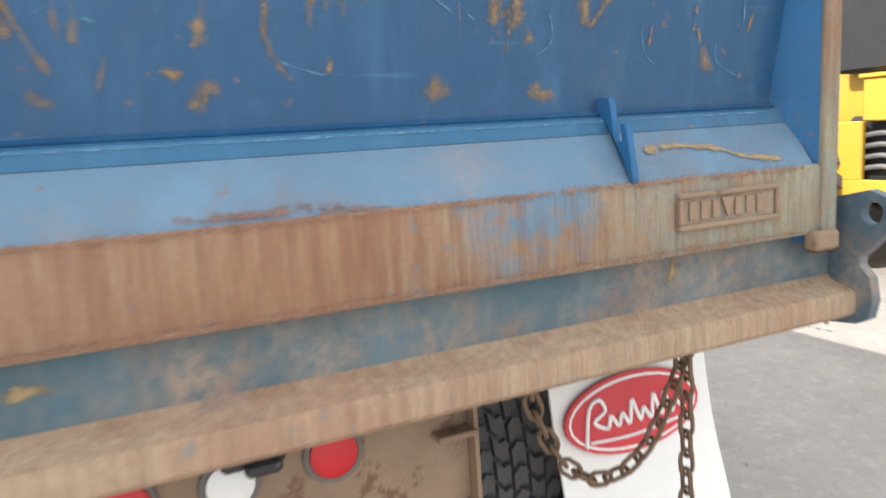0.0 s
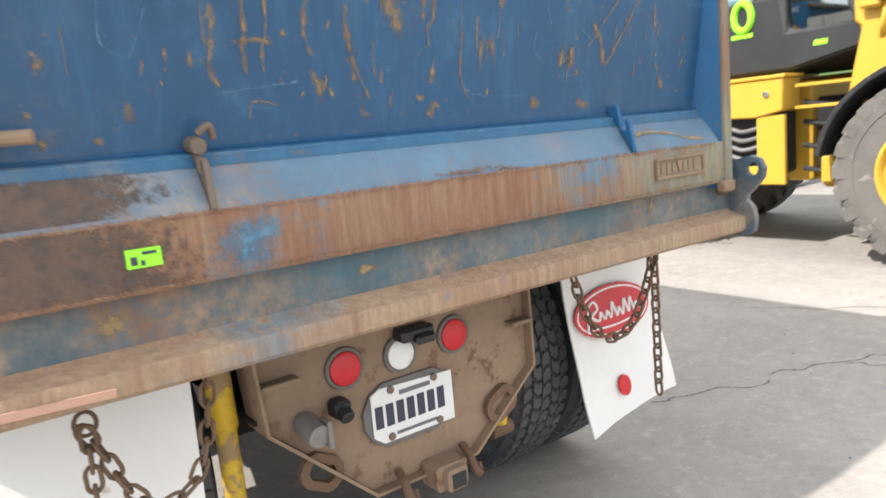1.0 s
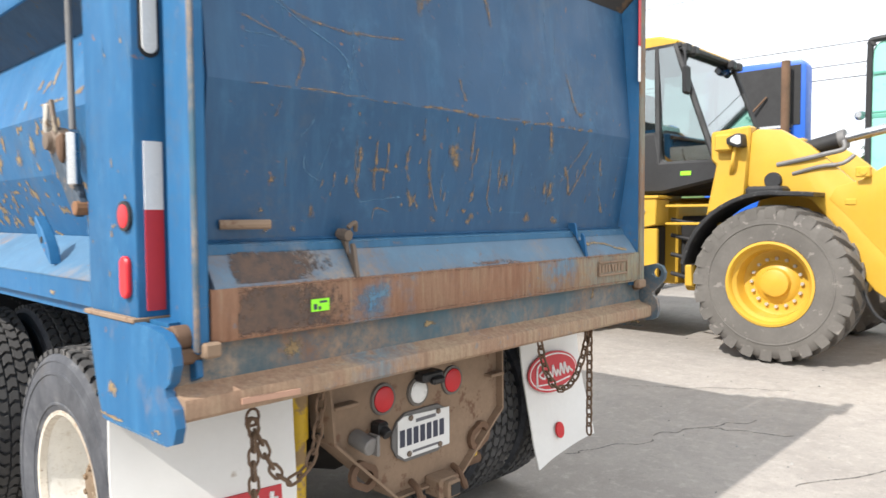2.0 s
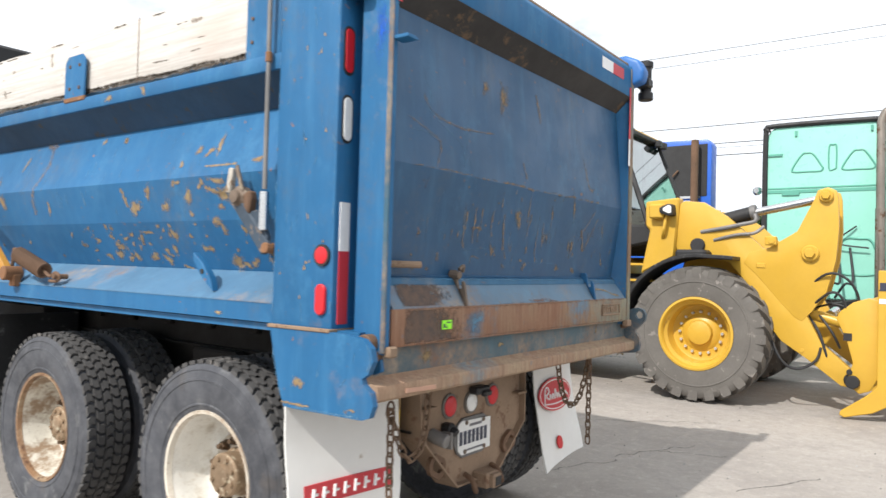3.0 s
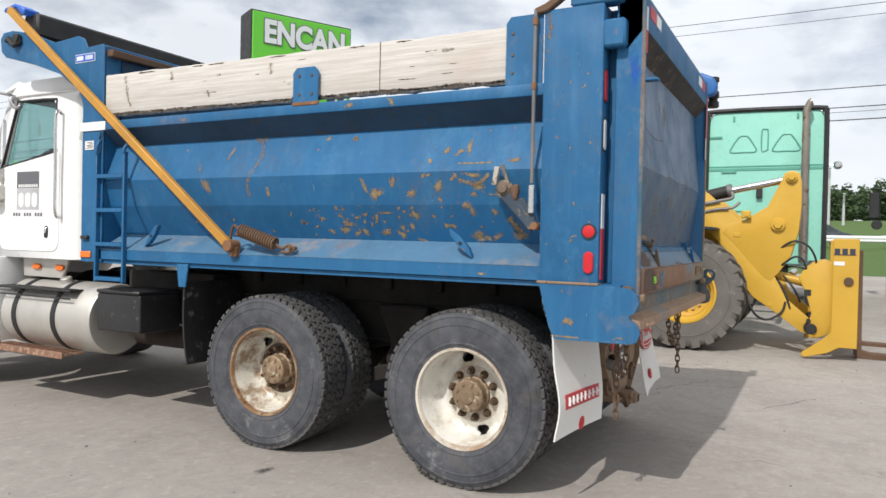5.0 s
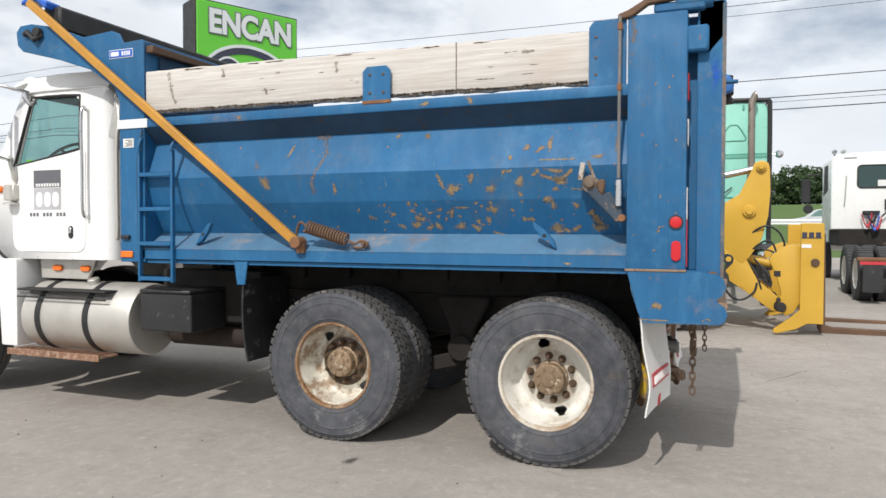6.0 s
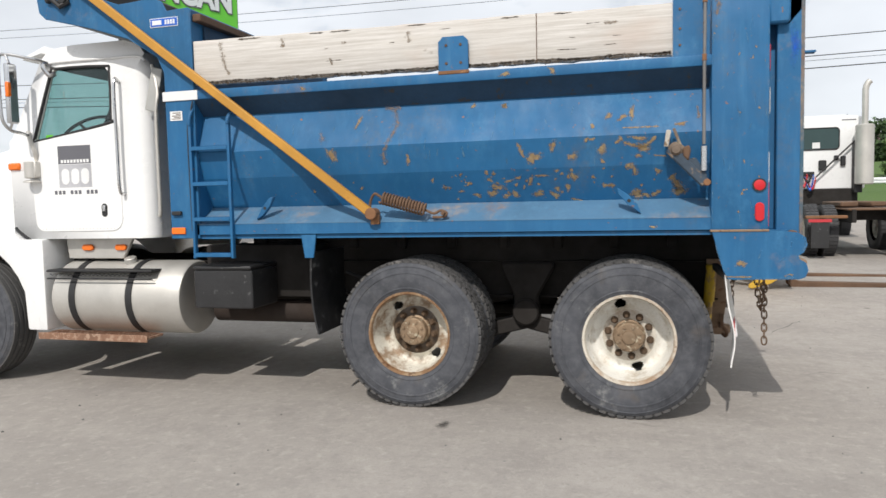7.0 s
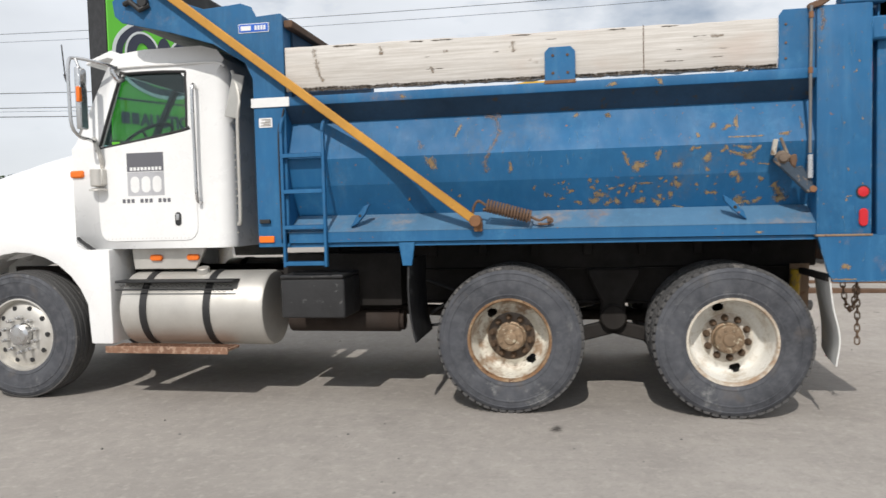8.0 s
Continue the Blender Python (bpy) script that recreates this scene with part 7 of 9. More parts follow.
    part("rear_grab", bm, m_alu, shell)
    bm = mesh()
    turned_box(bm, (0.015, 0.10, 0.34), pose(s * 1.04, 4.60, 2.42, 14, 0, 0), 0.005)
    part("wind_deflector", bm, surface("cloudy_grey_plastic", (0.42, 0.42, 0.40), 0.5, vary=0.2), shell)
    bm = mesh()
    prism(bm, [(4.95, 1.235), (5.62, 1.235), (5.60, 1.06), (5.05, 1.06)], "x", s * 0.90, s * 0.94, 0.006)
    skirt = part("cab_skirt", bm, m_alu, shell)
    for y in (5.06, 5.39):
        bm = mesh()
        prism(bm, pill(y, 1.155, 0.055, 0.026, 4), "x", s * 0.94, s * 0.965, 0.006)
        part("skirt_lamp", bm, m_amber, skirt)
bm = mesh()
prism(bm, [(5.62, 2.80), (5.72, 2.865), (5.93, 2.79), (5.96, 2.765), (5.95, 2.755), (5.75, 2.80), (5.66, 2.775)], "x", -0.95, 0.95, 0.008)
part("sun_visor", bm, m_white, shell, "white sun visor over the windscreen")
bm = mesh()
rod(bm, (-1.28, 5.90, 2.60), (-1.285, 5.915, 2.85), 0.005, 6)
rod(bm, (-1.28, 5.88, 2.56), (-1.28, 5.90, 2.62), 0.014, 8)
part("antenna", bm, m_wire, shell)
bm = mesh()
box(bm, -0.98, 0.98, 4.72, 6.0, 1.25, 1.30)
box(bm, -0.97, 0.97, 5.72, 6.02, 1.9, 2.06, 0.03)
part("dashboard", bm, m_interior, shell)
for x in (-0.55, 0.55):
    bm = mesh()
    box(bm, x - 0.26, x + 0.26, 4.85, 5.35, 1.5, 1.68, 0.05)
    turned_box(bm, (0.5, 0.14, 0.62), pose(x, 4.86, 1.92, -10, 0, 0), 0.04)
    part("seat", bm, m_interior, shell)
bm = mesh()
c, u, v = Vector((-0.50, 5.70, 2.18)), Vector((1, 0, 0)), Vector((0, 0.45, 0.72)).normalized()
v = Vector((0, -0.80, 0.50)).normalized()
tube(bm, [c + (u * math.cos(2 * math.pi * k / 28) + v * math.sin(2 * math.pi * k / 28)) * 0.235 for k in range(28)], 0.014, 8, True)
tube(bm, [c, c + Vector((0, 0.18, -0.28))], 0.03)
for a in (0.4, 2.7, 4.7):
    tube(bm, [c, c + (u * math.cos(a) + v * math.sin(a)) * 0.23], 0.012)
part("steering_wheel", bm, m_interior, shell)
bm = mesh()
box(bm, -0.95, 0.95, 4.76, 5.64, 2.665, 2.695)
part("roof_lining", bm, m_interior, shell)
for s in (1,):
    bm = mesh()
    tube(bm, [(s * 0.965, 5.625, 2.66), (s * 0.965, 5.83, 2.06)], 0.03, 6)
    part("pillar_trim", bm, m_interior, shell)
bm = mesh()
box(bm, -W + 0.06, -W + 0.063, 5.66, 5.73, 2.075, 2.115)
part("window_tag", bm, m_tag, shell)
# hood and fenders
bm = mesh()
st = [(6.06, 1.03, 2.11, 1.235), (6.5, 0.95, 2.03, 1.20), (7.1, 0.83, 1.90, 1.1), (7.7, 0.74, 1.74, 1.0), (8.1, 0.70, 1.58, 0.9), (8.2, 0.66, 1.50, 0.9)]
rows = []
for y, w, top, low in st:
    rows.append([bm.verts.new(p) for p in ((-w, y, low), (-w, y, top - 0.30), (-w * 0.95, y, top - 0.13), (-w * 0.80, y, top - 0.04), (-w * 0.45, y, top), (w * 0.45, y, top), (w * 0.80, y, top - 0.04), (w * 0.95, y, top - 0.13), (w, y, top - 0.30), (w, y, low))])
for a, b in zip(rows, rows[1:]):
    for k in range(9):
        bm.faces.new((a[k], a[k + 1], b[k + 1], b[k]))
bm.faces.new(rows[-1])
hood = part("hood", bm, m_white, truck, "sloping white hood", 40)
bm = mesh()
box(bm, -0.52, 0.52, 8.17, 8.215, 0.95, 1.42, 0.02)
part("grille", bm, m_black, hood)
for s in SIDES:
    bm = mesh()
    arch = [(FRONT + math.cos(a) * 0.66, 0.56 + math.sin(a) * 0.66) for a in [radians(-8 + 12 * k) for k in range(17)]]
    prof = [(5.72, 0.46), (5.92, 0.46)] + arch[::-1][2:-2] + [(7.30, 0.7), (7.42, 0.8), (7.40, 1.05), (7.2, 1.30), (6.9, 1.42), (6.3, 1.42), (5.95, 1.235), (5.72, 1.235)]
    prism(bm, prof, "x", s * 0.74, s * 1.10, 0.02, 2)
    part("fender", bm, m_white, hood, "white front fender")
    bm = mesh()
    tube(bm, smooth_path([(s * 1.05, 6.03, 1.33), (s * 1.07, 5.98, 1.30), (s * 1.07, 5.86, 1.22), (s * 1.05, 5.82, 1.18)]), 0.014, 8)
    box(bm, s * 1.03, s * 1.075, 5.78, 5.86, 1.15, 1.20, 0.008)
    part("hood_latch", bm, m_black, hood)
    bm = mesh()
    prism(bm, pill(8.0, 1.12, 0.1, 0.09, 4), "x", s * 0.70, s * 0.90, 0.02)
    part("headlamp", bm, m_white_lens, hood)
bm = mesh()
box(bm, -1.2, 1.2, 8.22, 8.32, 0.42, 0.72, 0.03, 2)
part("bumper", bm, m_chrome, truck)
for s in SIDES:
    bm = mesh()
    box(bm, s * 0.42, s * 0.48, 7.8, 8.25, 0.5, 0.7)
    part("bumper_bracket", bm, m_dark, truck)


# ---- wheel loader with a fork carriage ----
LX, LY = 6.45, 0.70
LZ = 0.04
loader = thing("wheel_loader", (LX, 2.0, LZ), "yellow wheel loader with a fork carriage on its lift arms", "wheel loader")


def loader_wheel(at, out):
    R, w = 0.785, 0.52
    h = w / 2
    bm = lathe(mesh(), [(0.10, out * -0.14), (0.30, out * -0.14), (0.30, out * -0.05), (0.10, out * -0.05)], at, "x", 24)
    holder = part("wheel", bm, m_black, loader, "dusty wheel with yellow rim")
    prof = [(0.40, -h * 0.8), (0.43, -h * 0.95), (0.55, -h), (0.66, -h * 0.99), (0.72, -h * 0.93), (0.742, -h * 0.85), (0.745, 0), (0.742, h * 0.85), (0.72, h * 0.93), (0.66, h * 0.99), (0.55, h), (0.43, h * 0.95), (0.40, h * 0.8)]
    bm = lathe(mesh(), prof, at, "x", 56)
    lathe(bm, [(0.59, out * h * 0.995), (0.595, out * (h + 0.006)), (0.605, out * (h + 0.006)), (0.61, out * h * 0.99)], at, "x", 56)
    part("tyre", bm, m_loader_rubber, holder, "dusty grey-brown loader tyre")
    bm = mesh()
    c = Vector(at)
    count = 24
    for k in range(count):
        for sgn in (-1, 1):
            a0 = 2 * math.pi * (k + (0.5 if sgn > 0 else 0)) / count
            da = 2 * math.pi / count
            pts = []
            for x, a, r0 in ((sgn * h * 0.02, a0 + da * 0.9, 0.74), (sgn * h * 0.55, a0 + da * 0.45, 0.74), (sgn * h * 0.99, a0 + da * 0.05, 0.715)):
                pts.append((x, a, r0))
            wid = da * 0.30
            top = [R, R, R - 0.02]
            lo, hi = [], []
            for (x, a, r0), rt in zip(pts, top):
                for d in (-wid, wid):
                    lo.append(bm.verts.new(c + Vector((x, math.cos(a + d) * r0, math.sin(a + d) * r0))))
                    hi.append(bm.verts.new(c + Vector((x, math.cos(a + d * 0.8) * rt, math.sin(a + d * 0.8) * rt))))
            for i in (0, 2):
                bm.faces.new((hi[i], hi[i + 1], hi[i + 3], hi[i + 2]))
                bm.faces.new((lo[i], lo[i + 2], hi[i + 2], hi[i]))
                bm.faces.new((lo[i + 1], lo[i + 3], hi[i + 3], hi[i + 1]))
            bm.faces.new((lo[0], lo[1], hi[1], hi[0]))
            x, a, r0 = pts[2]
            foot = [bm.verts.new(c + Vector((sgn * h * 1.0, math.cos(a + d) * 0.655, math.sin(a + d) * 0.655))) for d in (-wid, wid)]
            bm.faces.new((hi[4], hi[5], foot[1], foot[0]))
            bm.faces.new((lo[4], hi[4], foot[0]))
            bm.faces.new((lo[5], hi[5], foot[1]))
    part("tread", bm, m_loader_rubber, holder)
    o = out
    prof = [(0.405, h * 0.80), (0.425, h * 0.90), (0.425, h * 0.97), (0.40, h * 0.99), (0.385, h * 0.92), (0.378, h * 0.75), (0.345, h * 0.62), (0.335, h * 0.3), (0.325, h * 0.05), (0.27, -h * 0.02), (0.22, 0.0), (0.19, h * 0.10), (0.15, h * 0.16), (0.135, h * 0.34), (0.09, h * 0.40), (0, h * 0.42)]
    rim = part("rim", lathe(mesh(), [(r, o * d) for r, d in prof], at, "x", 48), m_yellow, holder, "yellow dished rim")
    bm = mesh()
    for k in range(16):
        a = 2 * math.pi * k / 16
        p = c + Vector((o * -0.01, math.cos(a) * 0.245, math.sin(a) * 0.245))
        part("wheel_bolt", rod(mesh(), p, p + Vector((o * 0.04, 0, 0)), 0.018, 6), m_alu, rim)


for y in (LY, LY + 3.0):
    for s in SIDES:
        loader_wheel((LX + s * 1.0, y, LZ + 0.785), s)
    bm = mesh()
    rod(bm, (LX - 0.9, y, LZ + 0.785), (LX + 0.9, y, LZ + 0.785), 0.16, 16)
    part("axle", bm, m_yellow, loader)

# lift arms: a humped plate each side
ARM = [(1.10, 2.30), (0.95, 2.40), (0.72, 2.375), (0.45, 2.20), (0.20, 1.97), (-0.02, 1.76), (-0.17, 1.63), (-0.22, 1.52), (-0.32, 1.26), (-0.55, 0.80), (-0.82, 0.56), (-0.92, 0.44), (-0.86, 0.34), (-0.74, 0.36), (-0.40, 0.62), (-0.15, 0.79), (0.05, 1.05), (0.20, 1.40), (0.42, 1.66), (0.75, 1.75), (0.98, 1.72), (1.12, 1.95)]
for s in SIDES:
    bm = mesh()
    x = LX + s * 0.86
    prism(bm, ARM, "x", x - 0.045, x + 0.045, 0.012, 2)
    arm = part("lift_arm", bm, m_yellow, loader, "thick yellow lift arm plate")
    bm = mesh()
    for y, z, r in ((0.02, 0.88, 0.022), (-0.36, 0.70, 0.024)):
        part("arm_bolt", rod(mesh(), (x + s * 0.02, y, z), (x + s * 0.055, y, z), r, 10), m_yellow, arm)
    part("arm_stop", box(bm, x - 0.06, x + 0.06, 0.02, 0.12, 1.60, 1.66, 0.008), m_yellow, arm)
    bm = mesh()
    rod(bm, (x - 0.075, -0.845, 0.43), (x + 0.075, -0.845, 0.43), 0.075, 18)
    part("lower_pin", bm, m_black, arm)
    bm = mesh()
    rod(bm, (LX + s * 0.72, 1.05, 1.15), (LX + s * 0.72, 0.40, 1.35), 0.075, 14)
    rod(bm, (LX + s * 0.72, 0.40, 1.35), (LX + s * 0.72, 0.0, 1.20), 0.045, 12)
    part("lift_cylinder", bm, m_yellow, loader)

# bellcrank between the arms
CRANK = [(-0.60, 2.50), (-0.50, 2.47), (-0.46, 2.36), (-0.30, 2.02), (-0.02, 1.84), (0.20, 1.78), (0.26, 1.66), (0.10, 1.50), (-0.12, 1.24), (-0.28, 1.06), (-0.36, 1.02), (-0.46, 1.14), (-0.60, 1.36), (-0.685, 1.70), (-0.71, 2.05), (-0.70, 2.38), (-0.68, 2.46)]
bm = mesh()
for dx in (-0.16, 0.16):
    prism(bm, CRANK, "x", LX - 0.72 + dx - 0.03, LX - 0.72 + dx + 0.03, 0.010, 2)
crank = part("bellcrank", bm, m_yellow, loader, "yellow bellcrank lever")
for y, z, r in ((-0.585, 2.405, 0.072), (-0.435, 1.775, 0.090)):
    bm = mesh()
    rod(bm, (LX - 0.72 - 0.235, y, z), (LX - 0.72 + 0.235, y, z), r, 24)
    rod(bm, (LX - 0.72 - 0.27, y, z), (LX - 0.72 + 0.27, y, z), r * 0.62, 6)
    part("crank_pin", bm, m_yellow, crank)
bm = mesh()
box(bm, LX - 0.99, LX - 0.90, -0.10, 0.02, 1.86, 1.96, 0.01)
rod(bm, (LX - 1.0, -0.05, 1.91), (LX - 0.94, -0.05, 1.91), 0.035, 8)
part("cable_clip", bm, m_yellow, crank)
bm = mesh()
rod(bm, (LX - 0.72, 1.0, 2.05), (LX - 0.72, 0.20, 2.25), 0.085, 18)
cyl = part("tilt_cylinder", bm, m_black, loader, "black tilt cylinder with a bright rod")
bm = mesh()
rod(bm, (LX - 0.72, 0.20, 2.25), (LX - 0.72, -0.585, 2.405), 0.048, 16)
part("cylinder_rod", bm, m_chrome, cyl)
bm = mesh()
rod(bm, (LX - 0.72, 0.23, 2.24), (LX - 0.72, 0.16, 2.257), 0.098, 16)
tube(bm, smooth_path([(LX - 0.90, 0.75, 2.02), (LX - 0.92, 0.50, 2.06), (LX - 0.92, 0.30, 2.10), (LX - 0.88, 0.15, 2.14), (LX - 0.84, 0.16, 2.22)]), 0.024, 8)
tube(bm, smooth_path([(LX - 0.90, 0.60, 1.92), (LX - 0.92, 0.35, 1.98), (LX - 0.92, 0.15, 2.0), (LX - 0.88, 0.05, 2.08)]), 0.020, 8)
part("hydraulic_pipe", bm, m_rod, cyl)
for pts, r in (([(LX - 0.95, 0.02, 1.05), (LX - 1.0, -0.15, 0.62), (LX - 0.95, -0.32, 0.50), (LX - 0.92, -0.50, 0.60), (LX - 0.9, -0.55, 0.75)], 0.016),
               ([(LX - 0.8, -0.30, 1.30), (LX - 0.95, -0.60, 1.55), (LX - 0.95, -0.80, 1.50), (LX - 0.9, -0.90, 1.30), (LX - 0.85, -0.85, 1.15)], 0.014),
               ([(LX - 0.8, -0.35, 1.10), (LX - 0.98, -0.62, 1.34), (LX - 0.98, -0.74, 1.32), (LX - 0.95, -0.80, 1.16)], 0.014),
               ([(LX - 0.7, -0.3, 1.2), (LX - 0.85, -0.50, 0.95), (LX - 0.9, -0.58, 0.75), (LX - 0.88, -0.62, 0.60)], 0.016),
               ([(LX - 0.6, -0.35, 1.25), (LX - 0.8, -0.55, 1.05), (LX - 0.86, -0.66, 0.9), (LX - 0.80, -0.72, 0.75)], 0.014),
               ([(LX - 0.6, -0.40, 1.15), (LX - 0.7, -0.62, 1.22), (LX - 0.7, -0.78, 1.18), (LX - 0.6, -0.88, 1.05)], 0.012)):
    part("hydraulic_hose", tube(mesh(), smooth_path(pts), r, 8), m_wire, loader)
for y, z, r in ((-0.60, 1.10, 0.05), (-0.70, 1.02, 0.04), (-0.78, 1.12, 0.035)):
    part("hose_fitting", rod(mesh(), (LX - 0.62, y, z), (LX - 0.40, y - 0.03, z + 0.04), r, 10), m_chrome, loader)
bm = mesh()
rod(bm, (LX - 0.72, -0.42, 1.1), (LX - 0.72, -0.88, 0.98), 0.06, 12)
part("tilt_link", bm, m_yellow, loader)

# quick coupler and fork carriage
CO = [(-0.70, 1.08), (-0.74, 1.16), (-0.86, 1.26), (-1.0, 1.31), (-1.10, 1.28), (-1.10, 0.50), (-1.02, 0.34), (-0.92, 0.30), (-0.80, 0.40), (-0.86, 0.62), (-0.80, 0.85)]
for s in SIDES:
    x = LX + s * 0.92
    bm = mesh()
    prism(bm, CO, "x", x - 0.05, x + 0.05, 0.012, 2)
    coup = part("coupler_plate", bm, m_yellow, loader)
    bm = mesh()
    box(bm, x - 0.056, x + 0.056, -0.85, -0.77, 0.85, 0.93)
    part("coupler_hole", bm, m_black, coup)
    bm = rod(mesh(), (x - 0.06, -0.83, 0.52), (x + 0.06, -0.83, 0.52), 0.03, 10)
    part("coupler_hole", bm, m_black, coup)
    bm = mesh()
    rod(bm, (x - 0.09, -0.86, 0.42), (x + 0.09, -0.86, 0.42), 0.07, 16)
    part("coupler_pin", bm, m_black, coup)
CAR = [(-1.09, 1.56), (-1.38, 1.56), (-1.38, 0.17), (-1.18, 0.17), (-1.05, 0.09), (-0.80, 0.015), (-0.75, 0.035), (-0.76, 0.08), (-0.98, 0.25), (-1.09, 0.36)]
carriage = None
bm = mesh()
box(bm, LX - 0.85, LX + 0.85, -1.26, -1.12, 0.32, 1.28, 0.03)
carriage = part("fork_carriage", bm, m_yellow, loader, "yellow fork carriage")
for s in SIDES:
    x = LX + s * 1.05
    bm = mesh()
    prism(bm, [(y, z + LZ) for y, z in CAR], "x", x - 0.03, x + 0.03, 0.008)
    part("carriage_side", bm, m_yellow, carriage)
for s in SIDES:
    x = LX + s * 1.05
    bm = mesh()
    rod(bm, (x - 0.06, -1.27, 1.06), (x + 0.06, -1.27, 1.06), 0.055, 16)
    part("carriage_pin", bm, m_rust_dark, carriage)
    bm = mesh()
    box(bm, x + s * 0.03, x + s * 0.034, -1.22, -1.10, 1.26, 1.31)
    part("label", bm, m_tape_white, carriage)
    bm = mesh()
    for k in range(3):
        box(bm, x + s * 0.03, x + s * 0.036, -1.335 + k * 0.085, -1.275 + k * 0.085, 1.40, 1.475)
    box(bm, x + s * 0.03, x + s * 0.0365, -1.345, -1.095, 1.392, 1.402)
    part("maker_bars", bm, m_ink, carriage)
bm = mesh()
for z0, z1 in ((1.40, 1.52), (0.30, 0.44), (0.85, 0.92)):
    box(bm, LX - 1.05, LX + 1.05, -1.36, -1.28, z0, z1, 0.01)
part("carriage_bar", bm, m_rust_dark, carriage)
for s in SIDES:
    bm = mesh()
    x = LX + s * 0.62
    prism(bm, [(-1.36, 1.46), (-1.44, 1.46), (-1.45, 0.155), (-1.55, 0.125), (-3.30, 0.095), (-3.30, 0.05), (-1.42, 0.035), (-1.36, 0.09)], "x", x - 0.08, x + 0.08, 0.008)
    part("fork_tine", bm, m_rust_dark, loader, "worn brown steel fork tine")

# loader body
bm = mesh()
prism(bm, [(0.20, 0.62), (1.20, 0.62), (1.20, 1.10), (0.95, 1.95), (0.55, 2.0), (0.20, 1.30)], "x", LX - 0.62, LX + 0.62, 0.03)
TOWER = [(1.05, 1.72), (1.47, 1.50), (1.36, 2.05), (1.42, 2.10), (1.42, 2.40), (1.00, 2.44)]
for s in SIDES:
    prism(bm, TOWER, "x", LX + s * 0.86 - 0.09, LX + s * 0.86 + 0.09, 0.02)
front = part("front_frame", bm, m_yellow, loader)
bm = mesh()
for s in SIDES:
    # leg, foot and far leg of the step plate, open in the middle
    x0, x1 = LX + s * 0.96, LX + s * 1.02
    box(bm, min(x0, x1), max(x0, x1), 2.00, 2.28, 0.70, 1.36, 0.012)
    box(bm, min(x0, x1), max(x0, x1), 2.27, 3.00, 0.70, 0.88, 0.012)
    box(bm, min(x0, x1), max(x0, x1), 2.76, 3.00, 0.87, 1.36, 0.012)
box(bm, LX - 0.60, LX + 0.60, 1.95, 2.20, 0.70, 1.66, 0.02)
prism(bm, [(1.2, 0.6), (2.0, 0.6), (2.0, 1.1), (1.2, 1.1)], "x", LX - 0.3, LX + 0.3, 0.03)
rear = part("rear_frame", bm, m_yellow, loader)
bm = mesh()
box(bm, LX - 0.5, LX + 0.5, 1.1, 2.1, 0.75, 1.5, 0.05)
part("articulation_joint", bm, m_black, loader)
for s in SIDES:
    x0, x1 = LX + s * 0.72, LX + s * 1.04
    bm = mesh()
    prism(bm, [(2.00, 1.40), (2.28, 1.345), (2.75, 1.36), (2.75, 1.70), (2.00, 1.70)], "x", min(x0, x1), max(x0, x1), 0.012)
    step_box = part("step_box", bm, m_yellow, loader, "yellow tool box over the steps")
    part("box_lid", box(mesh(), min(x0, x1) - 0.02, max(x0, x1) + 0.02, 1.97, 2.78, 1.70, 1.735, 0.008), m_yellow, step_box)
    part("box_latch", rod(mesh(), (LX + s * 1.03, 2.16, 1.56), (LX + s * 1.06, 2.16, 1.56), 0.03, 10), m_chrome, step_box)
    bm = mesh()
    box(bm, LX + s * 0.80 - 0.12, LX + s * 0.80 + 0.12, 2.05, 2.95, 0.80, 1.40, 0.03)
    part("step_well", bm, m_black, loader, "dark recess behind the steps")
    for k in range(4):
        z = 0.98 + 0.09 * k
        part("well_pipe", tube(mesh(), smooth_path([(LX + s * 0.95, 2.28, z), (LX + s * 0.97, 2.45, z - 0.03), (LX + s * 0.97, 2.60, z + 0.01), (LX + s * 0.95, 2.78, z - 0.01)]), 0.022, 8), m_rod, loader)
    bm = mesh()
    box(bm, LX + s * 0.93, LX + s * 1.0, 1.56, 1.68, 0.72, 0.96, 0.015)
    part("frame_lug", bm, m_yellow, loader)
for z in (0.78, 1.0, 1.22, 1.40):
    bm = mesh()
    tube(bm, smooth_path([(LX - 0.75, 1.15, z + 0.1), (LX - 0.8, 1.5, z), (LX - 0.75, 1.95, z + 0.06)]), 0.025, 8)
    part("steering_hose", bm, m_wire, loader)
bm = mesh()
for z in (1.40, 1.60):
    box(bm, LX - 0.92, LX - 0.88, 1.30, 1.95, z, z + 0.03, 0.005)
part("step_rail", bm, m_yellow, loader)
bm = mesh()
prism(bm, [(2.5, 0.7), (5.1, 0.7), (5.1, 1.7), (4.8, 2.25), (2.9, 2.35), (2.5, 2.3)], "x", LX - 0.72, LX + 0.72, 0.06, 2)
part("engine_hood", bm, m_yellow, loader, "yellow engine hood")
bm = mesh()
box(bm, LX - 1.05, LX + 1.05, 5.1, 5.35, 0.65, 1.3, 0.06)
part("counterweight", bm, m_black, loader)
